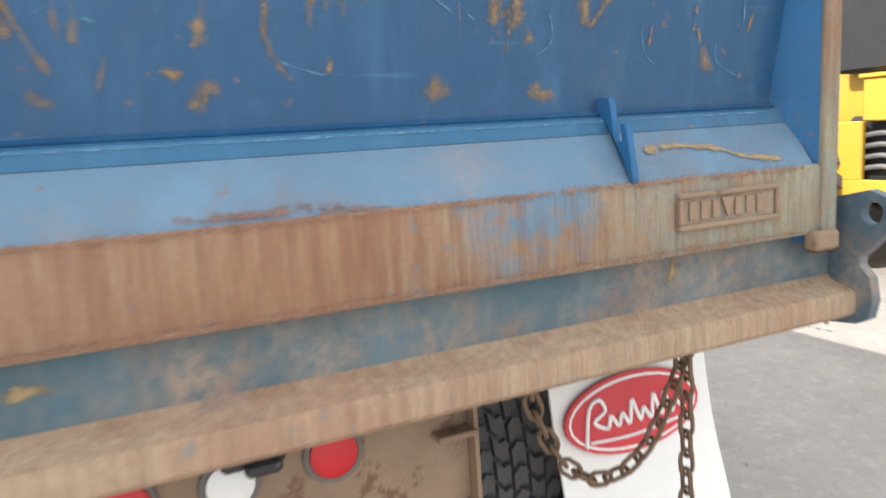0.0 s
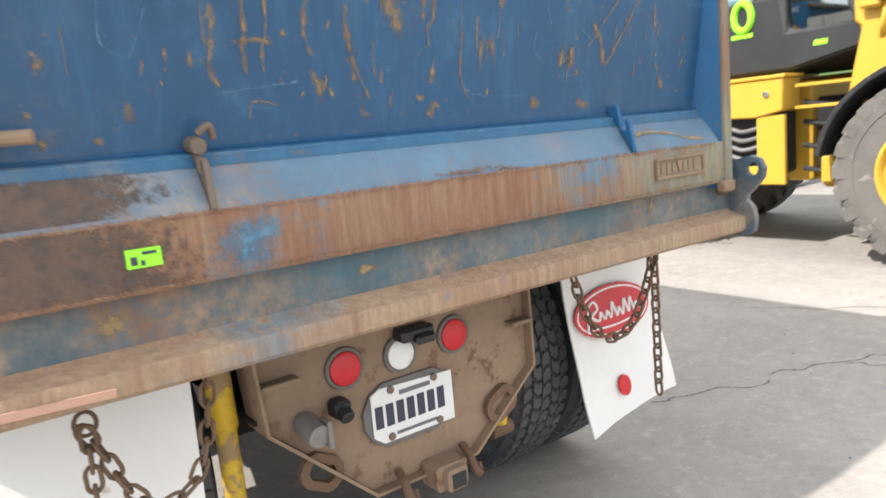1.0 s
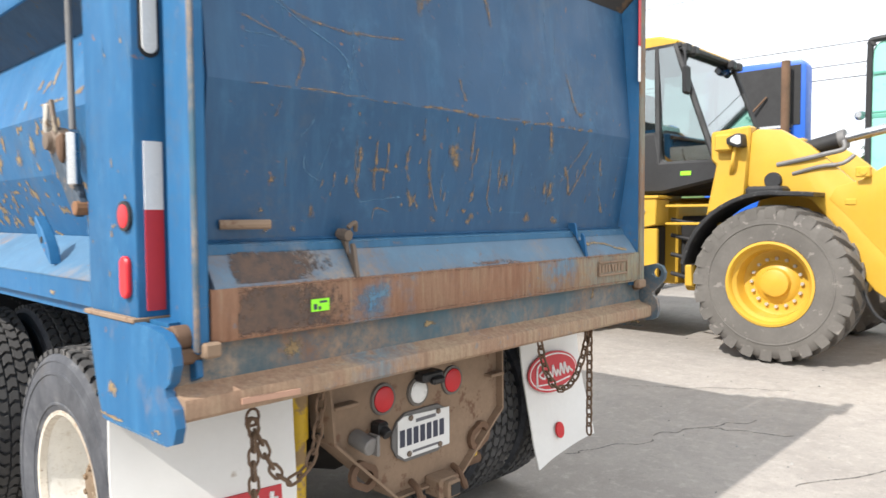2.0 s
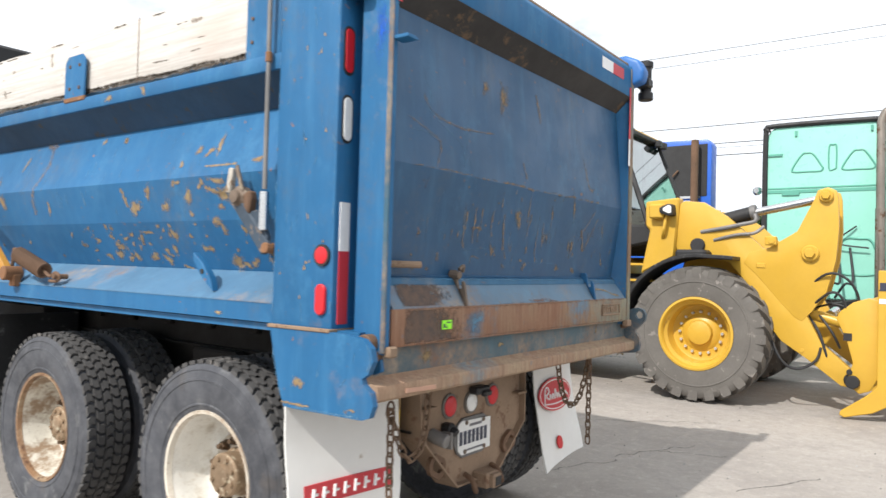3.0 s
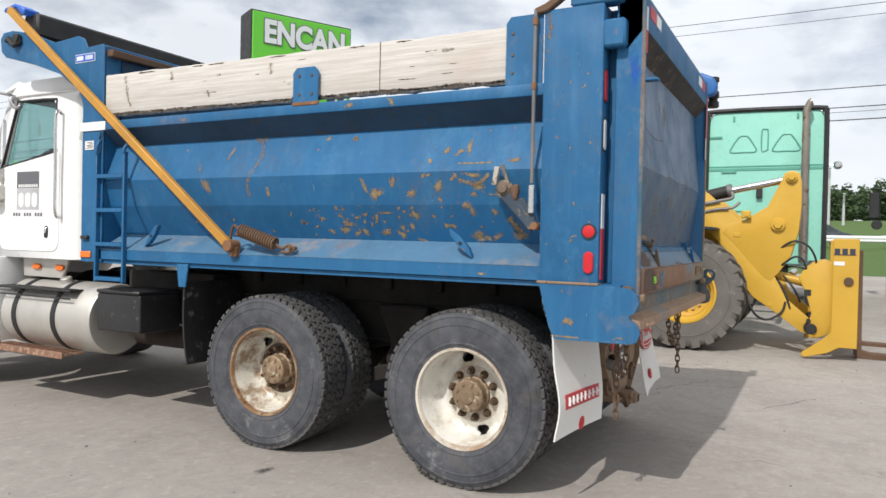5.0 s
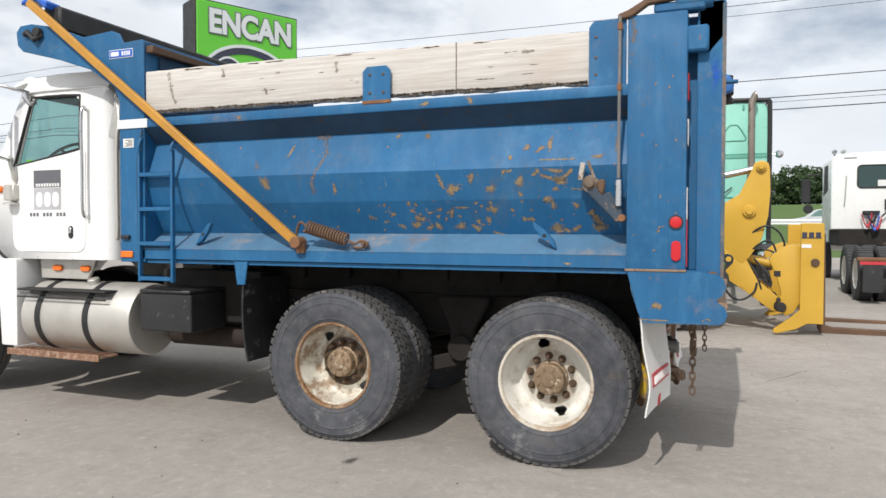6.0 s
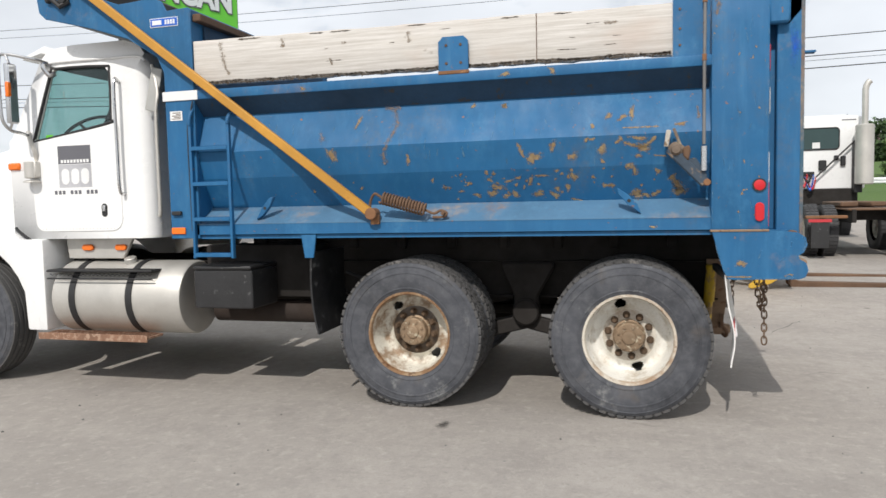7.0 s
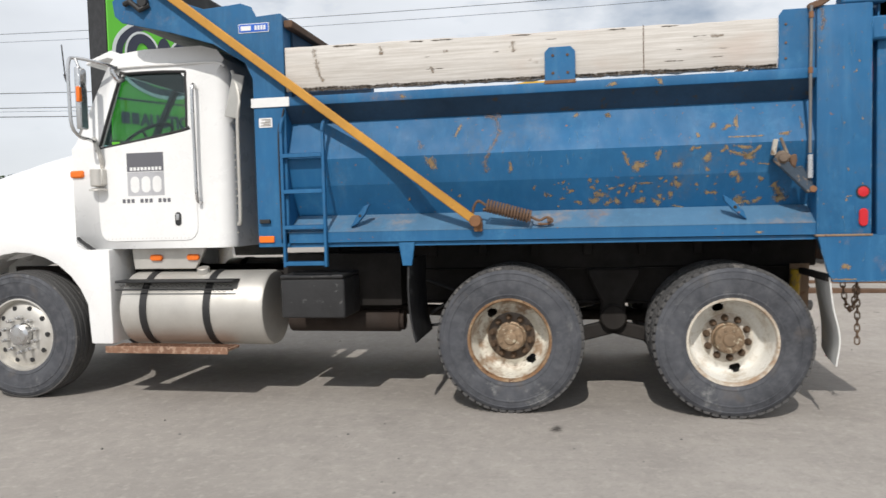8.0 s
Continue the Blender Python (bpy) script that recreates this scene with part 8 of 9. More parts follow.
for s in SIDES:
    x = LX + s * 1.0
    bm = mesh()
    arch = [(LY + math.cos(a) * 0.88, LZ + 0.785 + math.sin(a) * 0.88) for a in [radians(10 + 8 * k) for k in range(12)]]
    arch = arch + [(LY - 0.28, LZ + 1.65), (LY - 0.40, LZ + 1.64)]
    prism(bm, thicken(arch, 0.045), "x", x - 0.27, x + 0.27, 0.008)
    part("fender", bm, m_black_box, loader, "black plastic mudguard")
    bm = mesh()
    rod(bm, (x + s * 0.05 - s * 0.30, 0.78, 1.86), (x - s * 0.05, 0.78, 1.86), 0.085, 14)
    box(bm, x - 0.16, x + 0.16, 0.62, 0.98, 1.70, 1.80, 0.03)
    part("hose_guard", bm, m_black, loader)
    bm = mesh()
    prism(bm, [(1.20, 2.25), (1.20, 2.31), (1.10, 2.355), (1.045, 2.35), (1.03, 2.22), (1.08, 2.205)], "x", LX + s * 0.94, LX + s * 1.10, 0.02, 2)
    lamp = part("head_lamp", bm, m_black, loader)
    bm = mesh()
    prism(bm, [(1.15, 2.27), (1.15, 2.30), (1.09, 2.335), (1.05, 2.325), (1.045, 2.245), (1.08, 2.235)], "x", LX + s * 1.095, LX + s * 1.108, 0.003)
    part("lens", bm, m_white_lens, lamp)
    bm = mesh()
    box(bm, LX + s * 0.92, LX + s * 1.06, 1.16, 1.34, 2.18, 2.36, 0.02)
    tube(bm, smooth_path([(LX + s * 1.0, 1.14, 2.22), (LX + s * 1.02, 1.16, 2.05), (LX + s * 0.95, 1.2, 1.95)]), 0.02)
    part("lamp_bracket", bm, m_yellow, loader)
# cab
CABP = [(1.30, 2.12), (1.28, 2.42), (1.48, 3.22), (2.75, 3.22), (2.85, 2.4), (2.80, 1.80), (1.95, 1.80)]
bm = mesh()
prism(bm, [(1.31, 1.90), (1.38, 2.12), (2.02, 2.12), (2.08, 2.46), (3.1, 2.46), (3.1, 1.76), (2.0, 1.76)], "x", LX - 0.90, LX + 0.90, 0.03)
cab = part("loader_cab", bm, m_black, loader, "black glazed operator cab")
for s in SIDES:
    for y0, z0, y1, z1 in ((1.40, 2.10, 1.90, 3.44), (2.93, 2.44, 2.85, 3.44), (2.06, 2.10, 2.12, 3.44)):
        part("cab_post", tube(mesh(), [(LX + s * 0.87, y0, z0), (LX + s * 0.80, y1, z1)], 0.035, 6), m_black, cab)
bm = mesh()
prism(bm, [(1.88, 3.44), (3.00, 3.44), (2.96, 3.56), (2.7, 3.60), (2.1, 3.57), (1.86, 3.49)], "x", LX - 0.80, LX + 0.80, 0.02)
part("cab_roof", bm, m_yellow, cab)
bm = mesh()
prism(bm, [(1.82, 3.40), (3.02, 3.40), (3.02, 3.455), (1.82, 3.455)], "x", LX - 0.82, LX + 0.82, 0.01)
for s in SIDES:
    for dx in (0.55, 0.75):
        box(bm, LX + s * dx - 0.06, LX + s * dx + 0.06, 1.75, 1.84, 3.34, 3.44, 0.015)
part("roof_edge", bm, m_black, cab)
bm = mesh()
for s in SIDES:
    prism(bm, [(1.42, 2.12), (2.05, 2.12), (2.09, 2.46), (2.92, 2.46), (2.84, 3.42), (1.90, 3.42)], "x", LX + s * 0.82, LX + s * 0.825)
prism(bm, [(1.40, 2.12), (1.405, 2.12), (1.895, 3.42), (1.89, 3.42)], "x", LX - 0.80, LX + 0.80)
pane = part("cab_pane", bm, m_glass_sky, cab)
pane.visible_shadow = False
bm = mesh()
box(bm, LX - 0.3, LX + 0.3, 2.2, 2.7, 2.1, 2.55, 0.06)
box(bm, LX - 0.28, LX + 0.28, 2.6, 2.74, 2.5, 3.05, 0.05)
part("operator_seat", bm, m_interior, cab)
bm = mesh()
tube(bm, smooth_path([(LX - 0.76, 1.90, 3.38), (LX - 0.90, 1.76, 3.36), (LX - 0.94, 1.72, 3.25), (LX - 0.94, 1.72, 3.1)]), 0.014)
box(bm, LX - 1.02, LX - 0.86, 1.68, 1.73, 2.84, 3.16, 0.03)
part("cab_mirror", bm, m_black, cab)
bm = mesh()
box(bm, LX - 0.906, LX - 0.899, 1.66, 1.78, 1.955, 2.0)
part("cab_sticker", bm, m_tag, cab)
bm = mesh()
ring = [(LX - 0.907, 2.46 + a, 2.32 + b) for a, b in ellipse(0, 0, 0.09, 0.13, 16)]
tube(bm, ring, 0.035, 6, True)
box(bm, LX - 0.91, LX - 0.899, 2.36, 2.58, 2.12, 2.16)
part("cab_decal", bm, m_tag, cab)


# ---- parked tractors behind ----
def small_wheel(parent, at, out, tyre=m_rubber, rim=m_rim):
    R, bead, w = 0.53, 0.295, 0.28
    bm = tyre_mesh(mesh(), at, out, R, bead, w, 0, 0.012, 40)
    lug_blocks(bm, at, R, w, 36, 3, 0.014)
    wh = part("wheel", bm, tyre, parent)
    h = w / 2
    prof = [(0.30, h * 0.8), (0.305, h * 0.88), (0.285, h * 0.8), (0.27, 0.0), (0.25, -h * 0.5), (0.17, -h * 0.4), (0.1, -h * 0.4), (0.09, h * 0.3), (0, h * 0.34)]
    part("rim", lathe(mesh(), [(r, out * d) for r, d in prof], at, "x", 32), rim, wh)


def along_x_wheel(parent, at, out, rim=m_rim):
    """A road wheel whose axle lies across y."""
    R, bead, w = 0.53, 0.295, 0.28
    h = w / 2
    prof = [(bead, -h * 0.72), (0.37, -h * 0.98), (0.42, -h), (0.48, -h * 0.97), (0.52, -h * 0.86), (0.53, -h * 0.6), (0.53, h * 0.6), (0.52, h * 0.86), (0.48, h * 0.97), (0.42, h), (0.37, h * 0.98), (bead, h * 0.72)]
    bm = lathe(mesh(), prof, at, "y", 40)
    for k in range(40):
        a = 2 * math.pi * k / 40
        for j in range(3):
            turned_box(bm, (0.055, 0.07, 0.02), Matrix.Translation(Vector(at) + Vector((math.cos(a) * 0.532, (j - 1) * 0.082, math.sin(a) * 0.532))) @ pose(0, 0, 0, 0, 90 - math.degrees(a), 0))
    wh = part("wheel", bm, m_rubber, parent)
    prof = [(0.30, h * 0.8), (0.305, h * 0.88), (0.285, h * 0.8), (0.27, 0.0), (0.25, -h * 0.5), (0.17, -h * 0.4), (0.1, -h * 0.4), (0.09, h * 0.3), (0, h * 0.34)]
    part("rim", lathe(mesh(), [(r, out * d) for r, d in prof], at, "y", 32), rim, wh)


def tractor_chassis(tr, x0, x1, yc, z):
    bm = mesh()
    for s in SIDES:
        box(bm, x0, x1, yc + s * 0.40 - 0.04, yc + s * 0.40 + 0.04, z + 0.72, z + 0.98, 0.01)
    for k in range(4):
        x = x0 + (x1 - x0) * (k + 0.3) / 4
        box(bm, x, x + 0.1, yc - 0.38, yc + 0.38, z + 0.75, z + 0.95)
    part("frame", bm, m_dark, tr)


# mint sleeper tractor, seen from behind
GX, GY, GZ = 11.6, 0.135, ground_z(11.6)
mint = thing("semi_tractor", (GX, GY, GZ), "mint green sleeper tractor seen from behind", "semi truck")
bm = mesh()
SL = [(-1.15, 0.95), (-1.15, 3.9), (-1.10, 4.10), (-0.98, 4.20), (0.98, 4.235), (1.10, 4.13), (1.15, 3.9), (1.15, 0.95)]
prism(bm, [(GY + a, GZ + b) for a, b in SL], "x", GX, GX + 2.6, 0.05, 3)
body = part("sleeper", bm, m_mint, mint, "mint green sleeper cab back")
bm = mesh()
rim_pts = [(GX - 0.01, GY + a * 1.005, GZ + b + 0.01) for a, b in SL]
tube(bm, smooth_path(rim_pts, 4), 0.05, 8)
part("sleeper_seal", bm, m_black, body)
for cy in (0.42, -0.42):
    loop = smooth_path([(GX - 0.004, GY + cy + a, GZ + 3.52 + b) for a, b in ((-0.26, -0.12), (-0.10, 0.14), (0.0, 0.17), (0.10, 0.14), (0.26, -0.12), (0.22, -0.18), (0.0, -0.18), (-0.22, -0.18), (-0.26, -0.12))], 4)
    bm = mesh()
    tube(bm, loop[:-1], 0.016, 6, True)
    part("pressed_rib", bm, m_mint_dark, body)
loop = smooth_path([(GX - 0.004, GY + a, GZ + 3.58 + b) for a, b in ((-0.06, -0.2), (-0.06, 0.2), (0.0, 0.23), (0.06, 0.2), (0.06, -0.2), (0, -0.23), (-0.06, -0.2))], 3)
bm = mesh()
tube(bm, loop[:-1], 0.014, 6, True)
part("pressed_rib", bm, m_mint_dark, body)
for cy in (0.5, -0.45):
    loop = smooth_path([(GX - 0.004, GY + cy + a, GZ + 1.75 + b) for a, b in ((-0.35, -0.3), (-0.2, 0.25), (0.0, 0.32), (0.28, 0.28), (0.36, -0.25), (0.0, -0.34), (-0.35, -0.3))], 4)
    bm = mesh()
    tube(bm, loop[:-1], 0.02, 6, True)
    part("pressed_rib", bm, m_mint_dark, body)
bm = mesh()
box(bm, GX - 0.012, GX + 0.01, GY - 1.12, GY + 1.12, GZ + 2.94, GZ + 3.0, 0.004)
box(bm, GX - 0.012, GX + 0.01, GY - 1.12, GY + 1.12, GZ + 3.02, GZ + 3.05, 0.004)
for cy in (0.62, -0.62):
    box(bm, GX - 0.03, GX, GY + cy - 0.02, GY + cy + 0.02, GZ + 4.02, GZ + 4.12)
box(bm, GX - 0.03, GX, GY + 0.85, GY + 1.10, GZ + 3.66, GZ + 3.70)
box(bm, GX - 0.03, GX, GY + 0.55, GY + 0.85, GZ + 2.90, GZ + 2.99)
part("back_trim", bm, m_mint_dark, body)
bm = mesh()
for y in (GY - 0.78,):
    rod(bm, (GX - 0.25, y, GZ + 1.0), (GX - 0.25, y, GZ + 2.6), 0.082, 16)
    tube(bm, smooth_path([(GX - 0.25, y, GZ + 2.6), (GX - 0.25, y, GZ + 3.9), (GX - 0.25, y, GZ + 4.1), (GX - 0.25, y - 0.06, GZ + 4.27), (GX - 0.25, y - 0.10, GZ + 4.30)]), 0.072, 14)
part("exhaust_pipe", bm, surface("smoky_exhaust_steel", (0.30, 0.26, 0.22), 0.35, 0.9, vary=0.2, wear=(0.2, 0.12, 0.08), wear_at=0.55, wear_size=4), mint, "tall smoky exhaust stack")
tractor_chassis(mint, GX - 3.4, GX + 2.4, GY, GZ)
for x in (GX - 2.6, GX - 1.25):
    for s in SIDES:
        along_x_wheel(mint, (x, GY + s * 1.02, GZ + 0.53), s)
for s in SIDES:
    along_x_wheel(mint, (GX + 3.3, GY + s * 1.02, GZ + 0.53), s)
    bm = mesh()
    rod(bm, (GX + 0.4, GY + s * 1.14, GZ + 3.05), (GX + 0.4, GY + s * 1.30, GZ + 3.05), 0.02, 8)
    rod(bm, (GX + 0.40, GY + s * 1.38, GZ + 3.05), (GX + 0.28, GY + s * 1.38, GZ + 3.05), 0.09, 14, 0.06)
    part("work_lamp", bm, m_chrome, mint)
bm = mesh()
prism(bm, [(2.6, 0.9), (4.6, 0.8), (4.7, 1.5), (4.2, 1.9), (2.6, 2.2)], "y", GY - 1.0, GY + 1.0, 0.08)
bmesh.ops.translate(bm, verts=bm.verts, vec=(GX, 0, GZ))
part("hood", bm, m_mint, mint)
bm = mesh()
for dy in (-0.3, -0.1, 0.15):
    tube(bm, smooth_path([(GX - 0.05, GY + dy, GZ + 1.9), (GX - 0.5, GY + dy - 0.1, GZ + 1.3), (GX - 0.7, GY + dy, GZ + 1.25), (GX - 0.3, GY + dy + 0.2, GZ + 1.0)]), 0.022, 6)
tube(bm, smooth_path([(GX - 0.05, GY - 0.4, GZ + 2.3), (GX - 0.12, GY - 0.1, GZ + 2.0), (GX - 0.1, GY - 0.6, GZ + 1.9)]), 0.015, 6)
box(bm, GX - 0.10, GX - 0.01, GY + 0.02, GY + 0.14, GZ + 2.35, GZ + 2.6, 0.01)
part("air_line", bm, m_wire, mint)

# white day cab tractor
DX, DY = 10.0, -3.70
DZ = ground_z(10.0)
day = thing("semi_tractor", (DX, DY, DZ), "white day cab tractor with bare frame and black flaps", "semi truck")
tractor_chassis(day, DX - 0.4, DX + 7.0, DY, DZ)
for x in (DX + 0.45, DX + 1.85):
    for s in SIDES:
        along_x_wheel(day, (x, DY + s * 1.05, DZ + 0.53), s, m_rim)
        along_x_wheel(day, (x, DY + s * 0.71, DZ + 0.53), s, m_rim)
for s in SIDES:
    along_x_wheel(day, (DX + 6.2, DY + s * 1.05, DZ + 0.53), s)
CX = DX + 4.4
bm = mesh()
DC = [(-1.12, 1.40), (-1.12, 3.08), (-1.09, 3.19), (-1.0, 3.25), (-0.6, 3.295), (0.6, 3.295), (1.0, 3.25), (1.09, 3.19), (1.12, 3.08), (1.12, 1.40)]
prism(bm, [(DY + a, DZ + b) for a, b in DC], "x", CX, CX + 1.7, 0.05, 3)
dcab = part("cab", bm, m_white, day, "white cab back with a wide rear window")
bm = mesh()

def soft_box(cx, cy, hx, hy, r, n=4):
    """A rectangle with rounded corners."""
    out = []
    for sx, sy, a0 in ((1, 1, 0), (-1, 1, 90), (-1, -1, 180), (1, -1, 270)):
        for k in range(n + 1):
            a = radians(a0 + 90 * k / n)
            out.append((cx + sx * (hx - r) + r * math.cos(a), cy + sy * (hy - r) + r * math.sin(a)))
    return out


prism(bm, soft_box(DY + 0.02, DZ + 2.70, 0.52, 0.265, 0.09), "x", CX - 0.012, CX + 0.01)
win = part("rear_window", bm, surface("dark_cab_glass", (0.03, 0.06, 0.06), 0.05, vary=0.1, relief=0.0), dcab, "dark rear window that mirrors the sky")
bm = mesh()
tube(bm, [(CX - 0.012, a, b) for a, b in soft_box(DY + 0.02, DZ + 2.70, 0.53, 0.275, 0.09)], 0.016, 6, True)
part("window_seal", bm, m_black, dcab)
bm = mesh()
prism(bm, [(CX + 0.55, DZ + 2.4), (CX + 1.35, DZ + 2.3), (CX + 1.25, DZ + 3.05), (CX + 0.6, DZ + 3.05)], "y", DY + 1.115, DY + 1.13, 0.004)
part("side_window", bm, m_black, dcab)
for a, b in ((0.62, 0.80), (-0.85, -0.62)):
    bm = mesh()
    box(bm, CX - 0.008, CX + 0.01, DY + a - 0.05, DY + b + 0.05, DZ + 3.15, DZ + 3.175, 0.002)
    part("roof_slot", bm, m_grey, dcab)
bm = mesh()
box(bm, CX - 0.018, CX - 0.0145, DY - 0.06, DY + 0.12, DZ + 2.46, DZ + 2.61)
part("window_sticker", bm, m_tape_white, dcab)
bm = mesh()
for a, b in ((0.75, 0.0), (0.95, 0.0), (0.95, 0.05)):
    rod(bm, (CX + 0.8, DY + a, DZ + 3.29), (CX + 0.8, DY + a, DZ + 3.37), 0.02, 6)
    lathe(bm, [(0.05, 0.0), (0.06, 0.1), (0.0, 0.12)], (CX + 0.74, DY + a, DZ + 3.40), "x", 10)
for a in (-0.9,):
    rod(bm, (CX + 0.8, DY + a, DZ + 3.29), (CX + 0.8, DY + a, DZ + 3.39), 0.02, 6)
part("roof_horns", bm, m_chrome, dcab)
bm = mesh()
tube(bm, smooth_path([(CX - 0.02, DY + 0.80, DZ + 2.72), (CX - 0.08, DY + 0.80, DZ + 2.66), (CX - 0.08, DY + 0.83, DZ + 2.08), (CX - 0.02, DY + 0.83, DZ + 2.0)]), 0.016, 6)
part("grab_rail", bm, m_alu, dcab)
bm = mesh()
prism(bm, [(1.7, 1.0), (3.3, 0.8), (3.4, 1.5), (3.1, 1.85), (1.7, 2.1)], "y", DY - 0.95, DY + 0.95, 0.08)
bmesh.ops.translate(bm, verts=bm.verts, vec=(CX, 0, DZ))
part("hood", bm, m_white, day)
bm = mesh()
rod(bm, (CX - 0.35, DY - 1.0, DZ + 1.5), (CX - 0.35, DY - 1.0, DZ + 3.0), 0.21, 24)
tube(bm, smooth_path([(CX - 0.35, DY - 1.0, DZ + 2.95), (CX - 0.35, DY - 1.0, DZ + 3.5), (CX - 0.35, DY - 1.0, DZ + 3.85), (CX - 0.35, DY - 1.04, DZ + 4.0), (CX - 0.35, DY - 1.10, DZ + 4.07)]), 0.075, 14)
part("exhaust_pipe", bm, m_alu, day, "chrome exhaust stack with heat shield")
for s in SIDES:
    bm = mesh()
    box(bm, DX - 0.42, DX - 0.40, DY + s * 1.18 - 0.33 * (1 if s > 0 else 0) - (0.27 if s < 0 else 0.0) + (0.0 if s > 0 else -0.06), DY + s * 1.18 + (0.33 if s < 0 else 0.0), DZ + 0.22, DZ + 0.80, 0.004)
    flap = part("mud_flap", bm, m_black_box, day)
    bm = mesh()
    for k in range(3):
        box(bm, DX - 0.428, DX - 0.421, DY + s * 1.02 + (k - 1) * 0.14 - 0.07, DY + s * 1.02 + (k - 1) * 0.14 + 0.07, DZ + 0.74, DZ + 0.80)
    part("flap_tape", bm, m_red, flap)
    bm = mesh()
    turned_box(bm, (0.16, 0.75, 0.06), pose(DX - 0.36, DY + s * 0.90, DZ + 0.84, 0, 0, 0), 0.01)
    part("flap_hanger", bm, m_rust, flap)
    bm = mesh()
    box(bm, CX + 1.3, CX + 1.38, DY + s * 1.55 - 0.12, DY + s * 1.55 + 0.12, DZ + 2.1, DZ + 2.75, 0.03)
    tube(bm, [(CX + 1.34, DY + s * 1.15, DZ + 2.85), (CX + 1.34, DY + s * 1.55, DZ + 2.85), (CX + 1.34, DY + s * 1.55, DZ + 2.7)], 0.02)
    rod(bm, (CX + 1.3, DY + s * 1.5, DZ + 1.95), (CX + 1.2, DY + s * 1.5, DZ + 1.95), 0.12, 16)
    part("side_mirror", bm, m_black, day)
bm = mesh()
box(bm, DX - 0.35, DX + 3.6, DY - 0.5, DY + 0.5, DZ + 0.96, DZ + 1.0, 0.01)
prism(bm, [(DX + 0.4, DY - 0.45), (DX + 1.9, DY - 0.45), (DX + 2.1, DY), (DX + 1.9, DY + 0.45), (DX + 0.4, DY + 0.45), (DX + 0.4, DY + 0.12), (DX + 1.0, DY), (DX + 0.4, DY - 0.12)], "z", DZ + 1.02, DZ + 1.12, 0.02)
part("fifth_wheel", bm, m_rust_dark, day, "greasy brown fifth wheel plate")


bm = mesh()
box(bm, CX - 0.05, CX + 1.6, DY - 0.95, DY + 0.95, DZ + 1.0, DZ + 1.41, 0.02)
part("cab_floor", bm, m_dark, day)


def coil_line(mat, y, z, r, turns, drop, label):
    """A coiled air line hanging behind the cab."""
    bm = mesh()
    pts = []
    for k in range(turns * 10 + 1):
        f = k / (turns * 10)
        a = 2 * math.pi * k / 10
        pts.append((CX - 0.12 - 0.10 * math.sin(f * 3.1) + math.cos(a) * r, y + 0.22 * (f - 0.5) + math.sin(a) * r * 0.3, z - drop * math.sin(f * 3.1) + math.sin(a) * r))
    tube(bm, pts, 0.012, 5)
    part("air_line", bm, mat, day, label)


coil_line(m_red, DY + 0.36, DZ + 1.78, 0.035, 14, 0.30, "red coiled air line")
coil_line(m_blue_tractor, DY + 0.21, DZ + 1.76, 0.035, 14, 0.36, "blue coiled air line")
coil_line(m_wire, DY + 0.26, DZ + 1.82, 0.035, 12, 0.22, "black coiled cable")
coil_line(m_red, DY + 0.16, DZ + 1.70, 0.03, 12, 0.28, "red coiled air line")
bm = mesh()
box(bm, CX - 0.10, CX + 0.0, DY + 0.08, DY + 0.44, DZ + 1.76, DZ + 1.86, 0.01)
part("line_holder", bm, m_black, day)
bm = mesh()
tube(bm, [(CX - 0.15, DY + 0.05, DZ + 1.72), (CX - 0.15, DY - 0.80, DZ + 2.58)], 0.022, 6)
part("line_pole", bm, m_black, day)
for y, z, w, h in ((-0.12, 2.02, 0.18, 0.26), (-0.44, 2.20, 0.11, 0.13), (-0.60, 2.12, 0.12, 0.25)):
    bm = mesh()
    box(bm, CX - 0.08, CX - 0.002, DY + y - w / 2, DY + y + w / 2, DZ + z - h / 2, DZ + z + h / 2, 0.02)
    part("vent_box", bm, m_black, dcab)
bm = mesh()
box(bm, CX - 0.30, CX - 0.05, DY - 0.98, DY - 0.80, DZ + 1.3, DZ + 2.62, 0.01)
part("stack_mount", bm, m_black, day)

# blue tractor with its tilted hood, past the loader
UX, UY = 12.5, 3.40
UZ = ground_z(12.5)
ub = thing("semi_tractor", (UX, UY, UZ), "bright blue sleeper tractor with a dark back window", "semi truck")
bm = mesh()
prism(bm, [(UY - 0.85, UZ + 1.0), (UY - 0.85, UZ + 4.15), (UY - 0.75, UZ + 4.26), (UY + 0.95, UZ + 4.30), (UY + 1.1, UZ + 4.2), (UY + 1.1, UZ + 1.0)], "x", UX, UX + 0.4, 0.04, 2)
bcab = part("cab", bm, m_blue_tractor, ub)
bm = mesh()
box(bm, UX - 0.012, UX + 0.01, UY - 0.76, UY + 1.03, UZ + 3.02, UZ + 4.16, 0.01)
part("back_panel", bm, m_black, bcab)
bm = mesh()
for k in range(6):
    box(bm, UX - 0.03, UX + 0.01, UY - 0.6, UY + 1.0, UZ + 2.60 + k * 0.06, UZ + 2.635 + k * 0.06)
box(bm, UX - 0.04, UX + 0.01, UY - 0.62, UY + 1.02, UZ + 2.98, UZ + 3.03)
part("grille_bars", bm, m_chrome, bcab)
bm = mesh()
rod(bm, (UX - 0.2, UY - 0.55, UZ + 1.0), (UX - 0.2, UY - 0.55, UZ + 4.22), 0.08, 16)
tube(bm, [(UX - 0.05, UY - 0.15, UZ + 3.6), (UX - 0.15, UY + 0.3, UZ + 3.1)], 0.02)
part("exhaust_pipe", bm, m_rust_dark, ub)
tractor_chassis(ub, UX - 3.0, UX + 2.2, UY, UZ)
